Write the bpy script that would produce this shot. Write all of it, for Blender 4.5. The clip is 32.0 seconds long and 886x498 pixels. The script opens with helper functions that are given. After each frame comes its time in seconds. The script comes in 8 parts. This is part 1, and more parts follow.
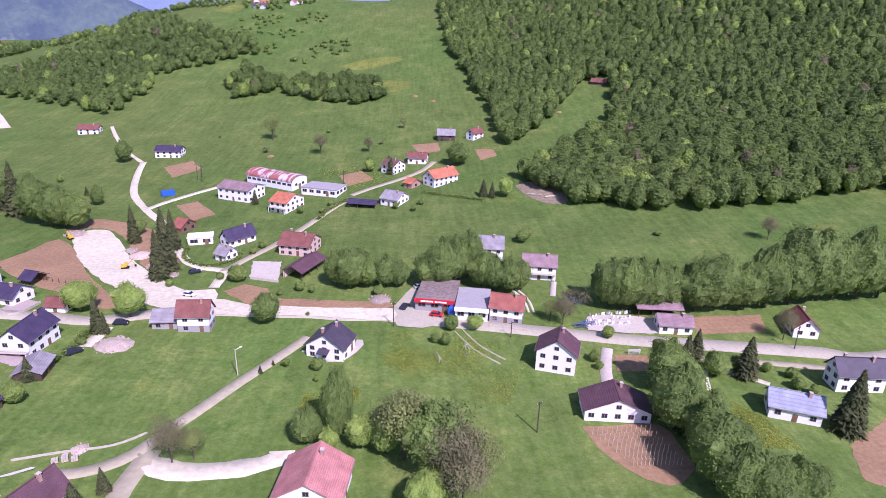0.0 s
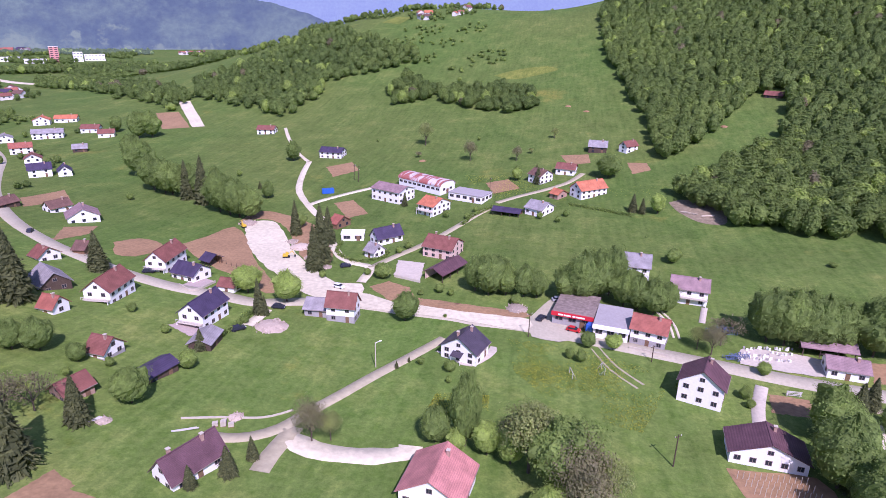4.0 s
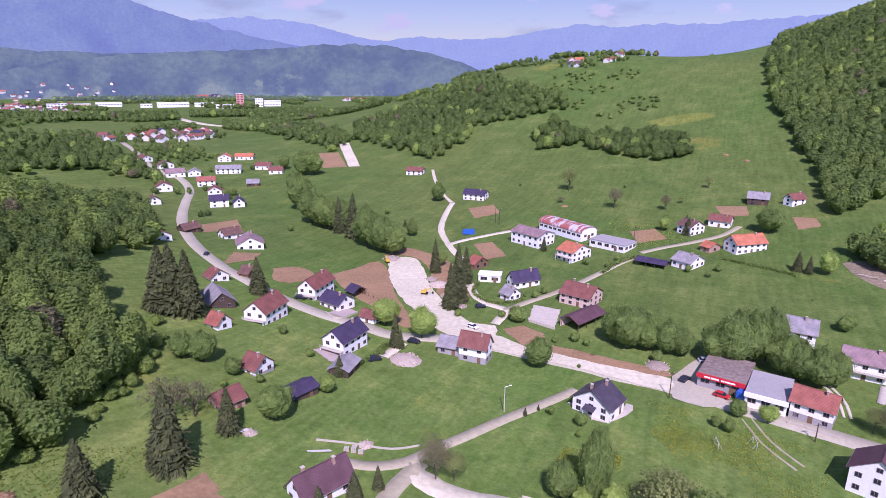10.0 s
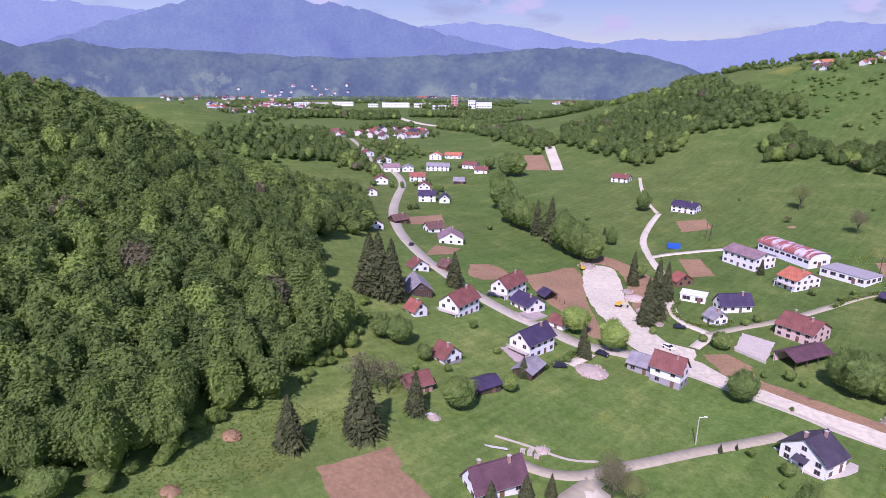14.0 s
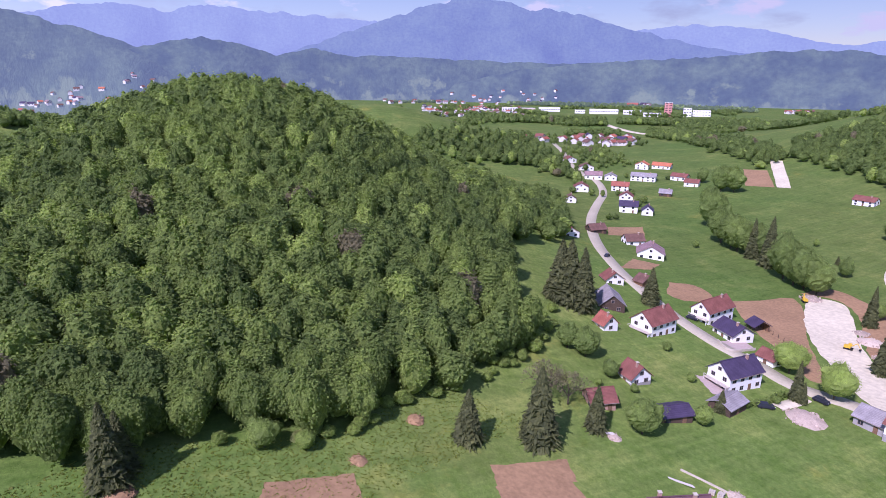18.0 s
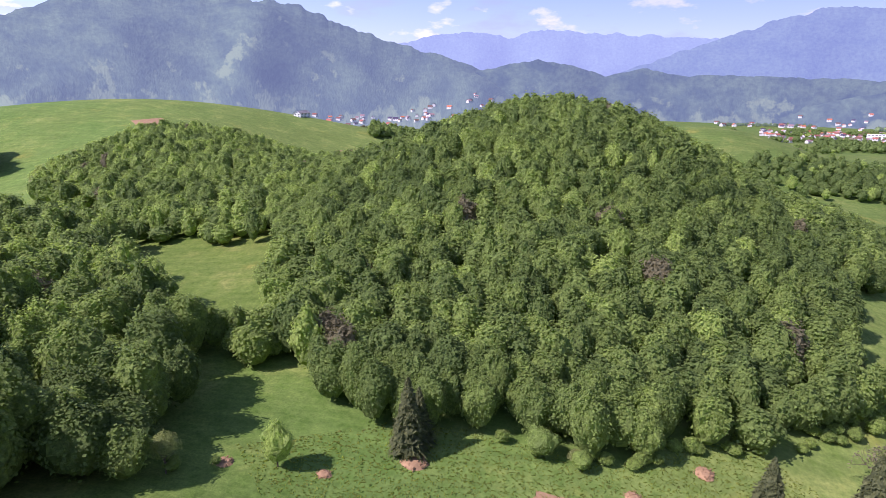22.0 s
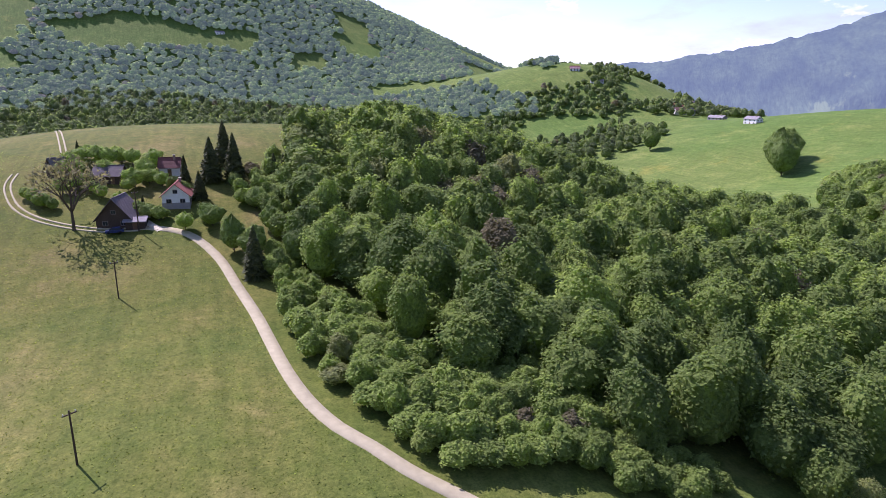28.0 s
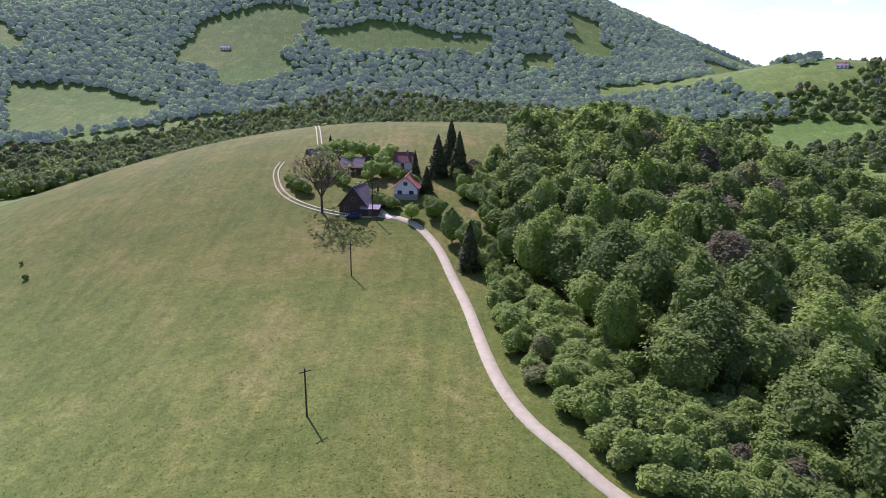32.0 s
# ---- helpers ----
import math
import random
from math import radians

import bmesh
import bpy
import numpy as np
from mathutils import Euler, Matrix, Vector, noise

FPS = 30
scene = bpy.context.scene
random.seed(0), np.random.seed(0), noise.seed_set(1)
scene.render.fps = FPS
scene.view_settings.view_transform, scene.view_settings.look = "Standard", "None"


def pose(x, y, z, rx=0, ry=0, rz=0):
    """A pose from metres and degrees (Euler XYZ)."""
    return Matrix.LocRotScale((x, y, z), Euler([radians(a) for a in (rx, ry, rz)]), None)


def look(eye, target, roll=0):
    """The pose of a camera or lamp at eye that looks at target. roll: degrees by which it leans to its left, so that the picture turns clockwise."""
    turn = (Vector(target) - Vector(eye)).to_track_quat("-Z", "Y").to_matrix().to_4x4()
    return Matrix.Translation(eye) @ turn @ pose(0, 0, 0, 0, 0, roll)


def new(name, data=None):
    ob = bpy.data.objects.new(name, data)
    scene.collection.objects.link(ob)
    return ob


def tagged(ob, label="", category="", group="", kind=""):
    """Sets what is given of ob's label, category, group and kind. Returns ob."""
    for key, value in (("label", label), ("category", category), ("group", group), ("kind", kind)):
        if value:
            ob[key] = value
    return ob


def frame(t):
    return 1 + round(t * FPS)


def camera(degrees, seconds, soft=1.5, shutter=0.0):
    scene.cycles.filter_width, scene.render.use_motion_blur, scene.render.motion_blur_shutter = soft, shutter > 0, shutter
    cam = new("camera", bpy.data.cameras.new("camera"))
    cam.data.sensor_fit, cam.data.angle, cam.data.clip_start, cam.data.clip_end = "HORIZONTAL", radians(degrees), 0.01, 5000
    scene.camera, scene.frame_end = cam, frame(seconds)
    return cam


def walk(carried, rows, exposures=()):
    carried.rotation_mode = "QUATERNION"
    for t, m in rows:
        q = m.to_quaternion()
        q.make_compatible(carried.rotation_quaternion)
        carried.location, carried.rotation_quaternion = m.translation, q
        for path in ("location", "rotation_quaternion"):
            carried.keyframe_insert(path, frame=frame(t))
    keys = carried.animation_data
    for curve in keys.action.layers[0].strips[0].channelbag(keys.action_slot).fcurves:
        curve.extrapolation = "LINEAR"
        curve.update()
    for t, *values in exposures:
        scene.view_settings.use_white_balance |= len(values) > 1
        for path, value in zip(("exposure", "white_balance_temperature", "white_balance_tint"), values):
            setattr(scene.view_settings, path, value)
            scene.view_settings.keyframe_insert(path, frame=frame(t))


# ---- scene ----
from mathutils.geometry import delaunay_2d_cdt

# ---------------------------------------------------------------- camera
H = 90.0
cam = camera(72.25, 32.0, soft=0.75)
walk(cam, [
    (0.0, pose(0, 0, H, 69.19, -1.49, -2.42)),
    (0.5, pose(0, 0, H, 69.15, -1.38, -1.63)),
    (1.0, pose(0, 0, H, 69.14, -1.30, 0.62)),
    (1.5, pose(0, 0, H, 69.16, -1.27, 1.42)),
    (2.0, pose(0, 0, H, 69.16, -1.19, 5.69)),
    (2.5, pose(0, 0, H, 69.17, -1.15, 8.99)),
    (4.5, pose(0, 0, H, 69.79, -1.02, 11.64)),
    (5.0, pose(0, 0, H, 70.05, -0.99, 11.77)),
    (5.5, pose(0, 0, H, 72.17, -0.84, 11.88)),
    (6.0, pose(0, 0, H, 73.51, -0.73, 12.11)),
    (6.5, pose(0, 0, H, 73.49, -0.62, 12.87)),
    (7.0, pose(0, 0, H, 73.50, -0.59, 15.82)),
    (7.5, pose(0, 0, H, 73.49, -0.54, 17.77)),
    (8.0, pose(0, 0, H, 73.51, -0.55, 18.67)),
    (8.5, pose(0, 0, H, 73.50, -0.49, 19.52)),
    (9.0, pose(0, 0, H, 73.53, -0.47, 20.64)),
    (9.5, pose(0, 0, H, 73.54, -0.42, 22.32)),
    (10.0, pose(0, 0, H, 73.57, -0.41, 24.93)),
    (10.5, pose(0, 0, H, 73.58, -0.38, 27.92)),
    (11.0, pose(0, 0, H, 73.61, -0.35, 30.89)),
    (11.5, pose(0, 0, H, 73.65, -0.32, 33.40)),
    (12.0, pose(0, 0, H, 73.68, -0.39, 36.12)),
    (12.5, pose(0, 0, H, 73.70, -0.39, 38.92)),
    (13.0, pose(0, 0, H, 73.71, -0.42, 40.91)),
    (13.5, pose(0, 0, H, 73.71, -0.47, 42.20)),
    (14.0, pose(0, 0, H, 73.71, -0.46, 44.01)),
    (14.5, pose(0, 0, H, 73.72, -0.46, 46.09)),
    (16.5, pose(0, 0, H, 73.80, -0.43, 56.28)),
    (17.0, pose(0, 0, H, 73.82, -0.44, 58.41)),
    (17.5, pose(0, 0, H, 73.83, -0.44, 60.49)),
    (18.0, pose(0, 0, H, 74.05, -0.46, 62.85)),
    (18.5, pose(0, 0, H, 74.82, -0.42, 65.03)),
    (19.0, pose(0, 0, H, 75.25, -0.43, 68.28)),
    (19.5, pose(0, 0, H, 75.57, -0.44, 72.67)),
    (20.0, pose(0, 0, H, 75.58, -0.47, 77.16)),
    (20.5, pose(0, 0, H, 75.60, -0.58, 81.09)),
    (21.0, pose(0, 0, H, 75.58, -0.57, 84.42)),
    (21.5, pose(0, 0, H, 75.58, -0.53, 87.72)),
    (22.0, pose(0, 0, H, 75.59, -0.53, 91.97)),
    (22.5, pose(0, 0, H, 75.59, -0.55, 96.26)),
    (23.0, pose(0, 0, H, 75.57, -0.57, 101.76)),
    (23.5, pose(0, 0, H, 75.57, -0.56, 107.53)),
    (24.0, pose(0, 0, H, 75.56, -0.54, 113.02)),
    (24.5, pose(0, 0, H, 75.57, -0.62, 117.49)),
    (26.5, pose(0, 0, H, 75.49, -0.60, 138.79)),
    (27.0, pose(0, 0, H, 75.47, -0.64, 145.58)),
    (27.5, pose(0, 0, H, 75.43, -0.70, 151.87)),
    (28.0, pose(0, 0, H, 75.39, -0.71, 158.41)),
    (28.5, pose(0, 0, H, 75.37, -0.69, 164.38)),
    (29.0, pose(0, 0, H, 75.31, -0.66, 170.54)),
    (29.5, pose(0, 0, H, 75.26, -0.77, 174.04)),
    (30.0, pose(0, 0, H, 75.24, -0.71, 175.67)),
    (30.5, pose(0, 0, H, 75.22, -0.74, 177.11)),
    (31.0, pose(0, 0, H, 75.20, -0.72, 178.40)),
    (31.5, pose(0, 0, H, 75.21, -0.69, 178.71)),
    (32.0, pose(0, 0, H, 75.18, -0.68, 178.87)),
], exposures=[(0.0, 0.4, 5600, 51), (6.0, 0.28, 5600, 51), (14.0, 0.18, 5600, 51), (18.0, 0.28, 5600, 48), (20.0, 0.4, 5750, 45), (22.0, 0.6, 5950, 43), (27.0, 0.56, 5850, 45), (32.0, 0.5, 5600, 49)])


# ---------------------------------------------------------------- world and sun
SUN_ELEVATION = math.radians(47)
SUN_BEARING = Vector((0.47, -0.88, 0)).normalized()      # towards the sun, on the ground
world = bpy.data.worlds.new("sky")
scene.world = world
world.use_nodes = True
wn = world.node_tree
for n in list(wn.nodes):
    wn.nodes.remove(n)
sky = wn.nodes.new("ShaderNodeTexSky")
sky.sky_type = "NISHITA"
sky.sun_disc = False
sky.sun_elevation = SUN_ELEVATION
sky.sun_rotation = math.atan2(SUN_BEARING.x, SUN_BEARING.y)
sky.air_density, sky.dust_density, sky.ozone_density = 1.0, 0.3, 1.6
wbg = wn.nodes.new("ShaderNodeBackground")
wbg.inputs["Strength"].default_value = 0.125
wout = wn.nodes.new("ShaderNodeOutputWorld")
# thin fair-weather cloud over the whole sky, thicker towards the horizon
wco = wn.nodes.new("ShaderNodeTexCoord")
wmap = wn.nodes.new("ShaderNodeMapping")
wmap.inputs["Scale"].default_value = (1.0, 1.0, 3.4)
wnoise = wn.nodes.new("ShaderNodeTexNoise")
wnoise.inputs["Scale"].default_value, wnoise.inputs["Detail"].default_value, wnoise.inputs["Roughness"].default_value = 5.0, 7.0, 0.6
wramp = wn.nodes.new("ShaderNodeValToRGB")
wramp.color_ramp.elements[0].position, wramp.color_ramp.elements[1].position = 0.53, 0.76
wramp.color_ramp.elements[1].color = (0.85, 0.85, 0.85, 1)
wmix = wn.nodes.new("ShaderNodeMix")
wmix.data_type = "RGBA"
wmix.inputs[7].default_value = (3.5, 3.9, 4.9, 1)
wn.links.new(wco.outputs["Generated"], wmap.inputs[0])
wn.links.new(wmap.outputs[0], wnoise.inputs["Vector"])
wn.links.new(wnoise.outputs["Fac"], wramp.inputs[0])
wn.links.new(wramp.outputs[0], wmix.inputs[0])
wn.links.new(sky.outputs[0], wmix.inputs[6])
# small fair-weather heaps low over the horizon
wmap2 = wn.nodes.new("ShaderNodeMapping")
wmap2.inputs["Scale"].default_value = (1.0, 1.0, 2.6)
wpuff = wn.nodes.new("ShaderNodeTexNoise")
wpuff.inputs["Scale"].default_value, wpuff.inputs["Detail"].default_value, wpuff.inputs["Roughness"].default_value = 11.0, 5.0, 0.55
wheap = wn.nodes.new("ShaderNodeValToRGB")
wheap.color_ramp.elements[0].position, wheap.color_ramp.elements[1].position = 0.58, 0.66
wsep = wn.nodes.new("ShaderNodeSeparateXYZ")
wlow = wn.nodes.new("ShaderNodeMapRange")
wlow.inputs["From Min"].default_value, wlow.inputs["From Max"].default_value = 0.2, 0.1
wboth = wn.nodes.new("ShaderNodeMath")
wboth.operation = "MULTIPLY"
wmix2 = wn.nodes.new("ShaderNodeMix")
wmix2.data_type = "RGBA"
wmix2.inputs[7].default_value = (7.0, 7.5, 8.2, 1)
wn.links.new(wco.outputs["Generated"], wmap2.inputs[0])
wn.links.new(wmap2.outputs[0], wpuff.inputs["Vector"])
wn.links.new(wpuff.outputs["Fac"], wheap.inputs[0])
wn.links.new(wco.outputs["Generated"], wsep.inputs[0])
wn.links.new(wsep.outputs["Z"], wlow.inputs["Value"])
wn.links.new(wheap.outputs[0], wboth.inputs[0])
wn.links.new(wlow.outputs[0], wboth.inputs[1])
wn.links.new(wboth.outputs[0], wmix2.inputs[0])
wn.links.new(wmix.outputs[2], wmix2.inputs[6])
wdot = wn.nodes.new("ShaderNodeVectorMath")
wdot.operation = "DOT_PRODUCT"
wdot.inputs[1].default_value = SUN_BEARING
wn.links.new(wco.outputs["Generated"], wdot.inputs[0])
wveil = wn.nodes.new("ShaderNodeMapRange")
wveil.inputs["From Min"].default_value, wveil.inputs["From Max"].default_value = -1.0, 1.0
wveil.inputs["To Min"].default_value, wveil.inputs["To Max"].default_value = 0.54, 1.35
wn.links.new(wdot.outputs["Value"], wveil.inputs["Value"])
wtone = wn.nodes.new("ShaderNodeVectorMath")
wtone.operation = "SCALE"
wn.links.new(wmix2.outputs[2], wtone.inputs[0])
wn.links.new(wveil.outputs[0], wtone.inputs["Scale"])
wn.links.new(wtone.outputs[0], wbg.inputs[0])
wn.links.new(wbg.outputs[0], wout.inputs[0])
sun_data = bpy.data.lights.new("sun", "SUN")
sun_data.energy, sun_data.angle, sun_data.color = 4.5, math.radians(0.53), (1.0, 0.95, 0.87)
sun = new("sun", sun_data)
toward = SUN_BEARING * math.cos(SUN_ELEVATION) + Vector((0, 0, math.sin(SUN_ELEVATION)))
sun.matrix_world = look(toward * 1500, (0, 0, 0))

# ---------------------------------------------------------------- materials
def material(name, rough=0.8, metal=0.0):
    """A node material and a small builder for its nodes."""
    m = bpy.data.materials.new(name)
    m.use_nodes = True
    t = m.node_tree
    b = t.nodes["Principled BSDF"]
    b.inputs["Roughness"].default_value = rough
    b.inputs["Metallic"].default_value = metal
    b.inputs["Specular IOR Level"].default_value = 0.25
    return m, t, b


def noise_node(t, scale, detail=4.0, rough=0.55, coords="Object"):
    c = t.nodes.new("ShaderNodeTexCoord")
    n = t.nodes.new("ShaderNodeTexNoise")
    n.inputs["Scale"].default_value, n.inputs["Detail"].default_value, n.inputs["Roughness"].default_value = scale, detail, rough
    t.links.new(c.outputs[coords], n.inputs["Vector"])
    return n.outputs["Fac"]


def ramp_node(t, fac, stops):
    r = t.nodes.new("ShaderNodeValToRGB")
    e = r.color_ramp.elements
    while len(e) < len(stops):
        e.new(0.5)
    for k, (p, c) in zip(e, stops):
        k.position, k.color = p, (*c, 1)
    t.links.new(fac, r.inputs[0])
    return r.outputs[0]


def mix_node(t, a, b, fac, blend="MIX"):
    m = t.nodes.new("ShaderNodeMix")
    m.data_type, m.blend_type = "RGBA", blend
    for k, v in ((6, a), (7, b), (0, fac)):
        if hasattr(v, "is_linked"):
            t.links.new(v, m.inputs[k])
        else:
            m.inputs[k].default_value = (*v, 1) if isinstance(v, tuple) else v
    return m.outputs[2]


def bump_node(t, b, fac, strength, distance):
    n = t.nodes.new("ShaderNodeBump")
    n.inputs["Strength"].default_value, n.inputs["Distance"].default_value = strength, distance
    t.links.new(fac, n.inputs["Height"])
    t.links.new(n.outputs[0], b.inputs["Normal"])


def plain(name, color, rough=0.8, metal=0.0, grain=0.12, scale=6.0, wear=0.6, bump=0.0):
    """A surface with fine grain and broad, soft patches of wear."""
    m, t, b = material(name, rough, metal)
    fine = noise_node(t, scale, 5)
    broad = noise_node(t, scale * 0.08, 3)
    lo = tuple(v * (1 - grain * 1.6) for v in color)
    hi = tuple(min(1, v * (1 + grain)) for v in color)
    c = ramp_node(t, fine, [(0.3, lo), (0.7, hi)])
    d = ramp_node(t, broad, [(0.35, tuple(v * (1 - grain * wear) for v in color)), (0.7, hi)])
    t.links.new(mix_node(t, c, d, 0.45), b.inputs["Base Color"])
    if bump:
        bump_node(t, b, fine, 0.5, bump)
    return m


def tinted(name, color, spread=0.25, rough=0.85):
    """A colour that changes a little from one object to the next."""
    m, t, b = material(name, rough)
    i = t.nodes.new("ShaderNodeObjectInfo")
    c = ramp_node(t, i.outputs["Random"], [(0.0, tuple(v * (1 - spread) for v in color)), (1.0, tuple(min(1, v * (1 + spread)) for v in color))])
    g = ramp_node(t, noise_node(t, 3.0, 4), [(0.3, (0.8, 0.8, 0.8)), (0.7, (1.1, 1.1, 1.1))])
    t.links.new(mix_node(t, c, g, 1.0, "MULTIPLY"), b.inputs["Base Color"])
    return m


def grass_material(name, lush, dry, flower):
    """Meadow grass: broad dry and lush areas, mown streaks, blossom patches and fine tufts."""
    m, t, b = material(name, 0.9)
    b.inputs["Specular IOR Level"].default_value = 0.1
    broad = noise_node(t, 0.007, 5, 0.6)
    mid = noise_node(t, 0.05, 6, 0.65)
    spots = noise_node(t, 0.02, 7, 0.7)
    fine = noise_node(t, 0.8, 7, 0.8)
    co = t.nodes.new("ShaderNodeTexCoord")
    mp = t.nodes.new("ShaderNodeMapping")
    mp.inputs["Rotation"].default_value = (0, 0, 0.5)
    mp.inputs["Scale"].default_value = (0.5, 0.045, 0.1)
    st = t.nodes.new("ShaderNodeTexNoise")
    st.inputs["Scale"].default_value, st.inputs["Detail"].default_value = 1.0, 4
    t.links.new(co.outputs["Object"], mp.inputs[0])
    t.links.new(mp.outputs[0], st.inputs["Vector"])
    c1 = ramp_node(t, broad, [(0.4, lush), (0.6, dry)])
    c2 = ramp_node(t, mid, [(0.3, tuple(v * 0.72 for v in lush)), (0.52, lush), (0.7, tuple(v * 1.25 for v in dry))])
    c = mix_node(t, c1, c2, 0.55)
    f = ramp_node(t, spots, [(0.6, (0, 0, 0)), (0.72, (0.75, 0.75, 0.75))])
    c = mix_node(t, c, flower, f)
    high = t.nodes.new("ShaderNodeSeparateXYZ")
    t.links.new(co.outputs["Object"], high.inputs[0])
    rise = t.nodes.new("ShaderNodeMapRange")
    rise.inputs["From Min"].default_value, rise.inputs["From Max"].default_value = 22, 48
    t.links.new(high.outputs["Z"], rise.inputs["Value"])
    parched = ramp_node(t, mid, [(0.32, (0.1, 0.124, 0.022)), (0.55, (0.15, 0.144, 0.032)), (0.72, (0.23, 0.178, 0.064))])
    part_dry = t.nodes.new("ShaderNodeMath")
    part_dry.operation = "MULTIPLY"
    south = t.nodes.new("ShaderNodeMapRange")
    south.inputs["From Min"].default_value, south.inputs["From Max"].default_value = -10, -60
    t.links.new(high.outputs["Y"], south.inputs["Value"])
    reach = t.nodes.new("ShaderNodeVectorMath")
    reach.operation = "LENGTH"
    t.links.new(co.outputs["Object"], reach.inputs[0])
    spur = t.nodes.new("ShaderNodeMapRange")
    spur.inputs["From Min"].default_value, spur.inputs["From Max"].default_value = 420, 330
    t.links.new(reach.outputs["Value"], spur.inputs["Value"])
    on_spur = t.nodes.new("ShaderNodeMath")
    on_spur.operation = "MULTIPLY"
    t.links.new(south.outputs[0], on_spur.inputs[0])
    t.links.new(spur.outputs[0], on_spur.inputs[1])
    t.links.new(on_spur.outputs[0], part_dry.inputs[1])
    t.links.new(rise.outputs[0], part_dry.inputs[0])
    c = mix_node(t, c, parched, part_dry.outputs[0])
    clump = ramp_node(t, noise_node(t, 0.28, 5, 0.7), [(0.36, (0.72, 0.82, 0.62)), (0.55, (1.0, 1.0, 1.0)), (0.7, (1.22, 1.14, 1.12))])
    c = mix_node(t, c, clump, 0.8, "MULTIPLY")
    pasture = t.nodes.new("ShaderNodeMapRange")
    pasture.inputs["From Min"].default_value, pasture.inputs["From Max"].default_value = 165, 230
    t.links.new(high.outputs["Y"], pasture.inputs["Value"])
    c = mix_node(t, c, mix_node(t, (0.98, 1.06, 1.0), (0.8, 0.86, 0.84), pasture.outputs[0]), 1.0, "MULTIPLY")
    k = ramp_node(t, st.outputs["Fac"], [(0.3, (0.84, 0.86, 0.84)), (0.7, (1.12, 1.1, 1.1))])
    c = mix_node(t, c, k, 1.0, "MULTIPLY")
    g = ramp_node(t, fine, [(0.28, (0.7, 0.72, 0.7)), (0.5, (0.98, 0.98, 0.98)), (0.72, (1.28, 1.25, 1.24))])
    c = mix_node(t, c, g, 1.0, "MULTIPLY")
    tuft = noise_node(t, 2.4, 5, 0.7)
    rough_turf = t.nodes.new("ShaderNodeMapRange")
    rough_turf.inputs["To Min"].default_value, rough_turf.inputs["To Max"].default_value = 0.3, 1.0
    t.links.new(south.outputs[0], rough_turf.inputs["Value"])
    c = mix_node(t, c, ramp_node(t, tuft, [(0.34, (0.68, 0.72, 0.64)), (0.5, (1.0, 1.0, 1.0)), (0.68, (1.26, 1.22, 1.2))]), rough_turf.outputs[0], "MULTIPLY")
    t.links.new(c, b.inputs["Base Color"])
    bump_node(t, b, tuft, 0.5, 0.2)
    return m


def leaf_material(name, dark, light, autumn, grain=1.3, thinness=0.42):
    """Foliage: the tint attribute gives each tree its own shade, islands vary leaf by leaf."""
    m, t, b = material(name, 0.7)
    b.inputs["Specular IOR Level"].default_value = 0.2
    a = t.nodes.new("ShaderNodeAttribute")
    a.attribute_name = "tint"
    c = ramp_node(t, a.outputs["Fac"], [(0.0, dark), (0.5, tuple((p + q) / 2 for p, q in zip(dark, light))), (0.88, light), (0.97, autumn)])
    g = t.nodes.new("ShaderNodeNewGeometry")
    v = ramp_node(t, g.outputs["Random Per Island"], [(0.0, (0.8, 0.81, 0.78)), (1.0, (1.24, 1.22, 1.17))])
    k = mix_node(t, c, v, 1.0, "MULTIPLY")
    clusters = noise_node(t, grain, 5, 0.75)
    k = mix_node(t, k, ramp_node(t, clusters, [(0.34, (0.64, 0.66, 0.64)), (0.5, (1.0, 1.0, 1.0)), (0.66, (1.36, 1.33, 1.28))]), 1.0, "MULTIPLY")
    bump_node(t, b, clusters, 0.9, 1.1 / grain)
    t.links.new(k, b.inputs["Base Color"])
    thin = t.nodes.new("ShaderNodeBsdfTranslucent")
    t.links.new(mix_node(t, k, (1.45, 1.5, 1.0), 1.0, "MULTIPLY"), thin.inputs["Color"])
    both = t.nodes.new("ShaderNodeMixShader")
    both.inputs[0].default_value = thinness
    t.links.new(b.outputs[0], both.inputs[1])
    t.links.new(thin.outputs[0], both.inputs[2])
    t.links.new(both.outputs[0], t.nodes["Material Output"].inputs[0])
    return m


M = {}
M["grass"] = grass_material("grass", (0.12, 0.186, 0.042), (0.192, 0.214, 0.06), (0.29, 0.26, 0.06))
M["leaf"] = leaf_material("broadleaf_foliage", (0.13, 0.195, 0.055), (0.3, 0.4, 0.1), (0.205, 0.19, 0.11))
M["needle"] = leaf_material("conifer_foliage", (0.078, 0.094, 0.042), (0.15, 0.168, 0.066), (0.14, 0.14, 0.07))
# paler, bluer base colour stands in for haze on distant trees
M["hazed_leaf"] = leaf_material("hazed_distant_foliage", (0.15, 0.2, 0.09), (0.28, 0.36, 0.13), (0.22, 0.2, 0.13), 0.4, 0.5)
# haze over the farthest woods, put into a pale base and bluish emission
M["haze_glow_leaf"] = leaf_material("haze_glow_foliage", (0.15, 0.21, 0.085), (0.32, 0.41, 0.15), (0.25, 0.23, 0.15), 0.3, 0.55)
b_haze_glow = M["haze_glow_leaf"].node_tree.nodes["Principled BSDF"]
b_haze_glow.inputs["Emission Color"].default_value = (0.19, 0.27, 0.34, 1)
b_haze_glow.inputs["Emission Strength"].default_value = 0.38
M["bark"] = plain("bark", (0.11, 0.085, 0.06), 0.95, grain=0.3, scale=3)
M["asphalt"] = plain("asphalt", (0.43, 0.395, 0.285), 0.9, grain=0.15, scale=1.2)
M["lane"] = plain("pale_asphalt", (0.4, 0.36, 0.235), 0.92, grain=0.15, scale=0.8)
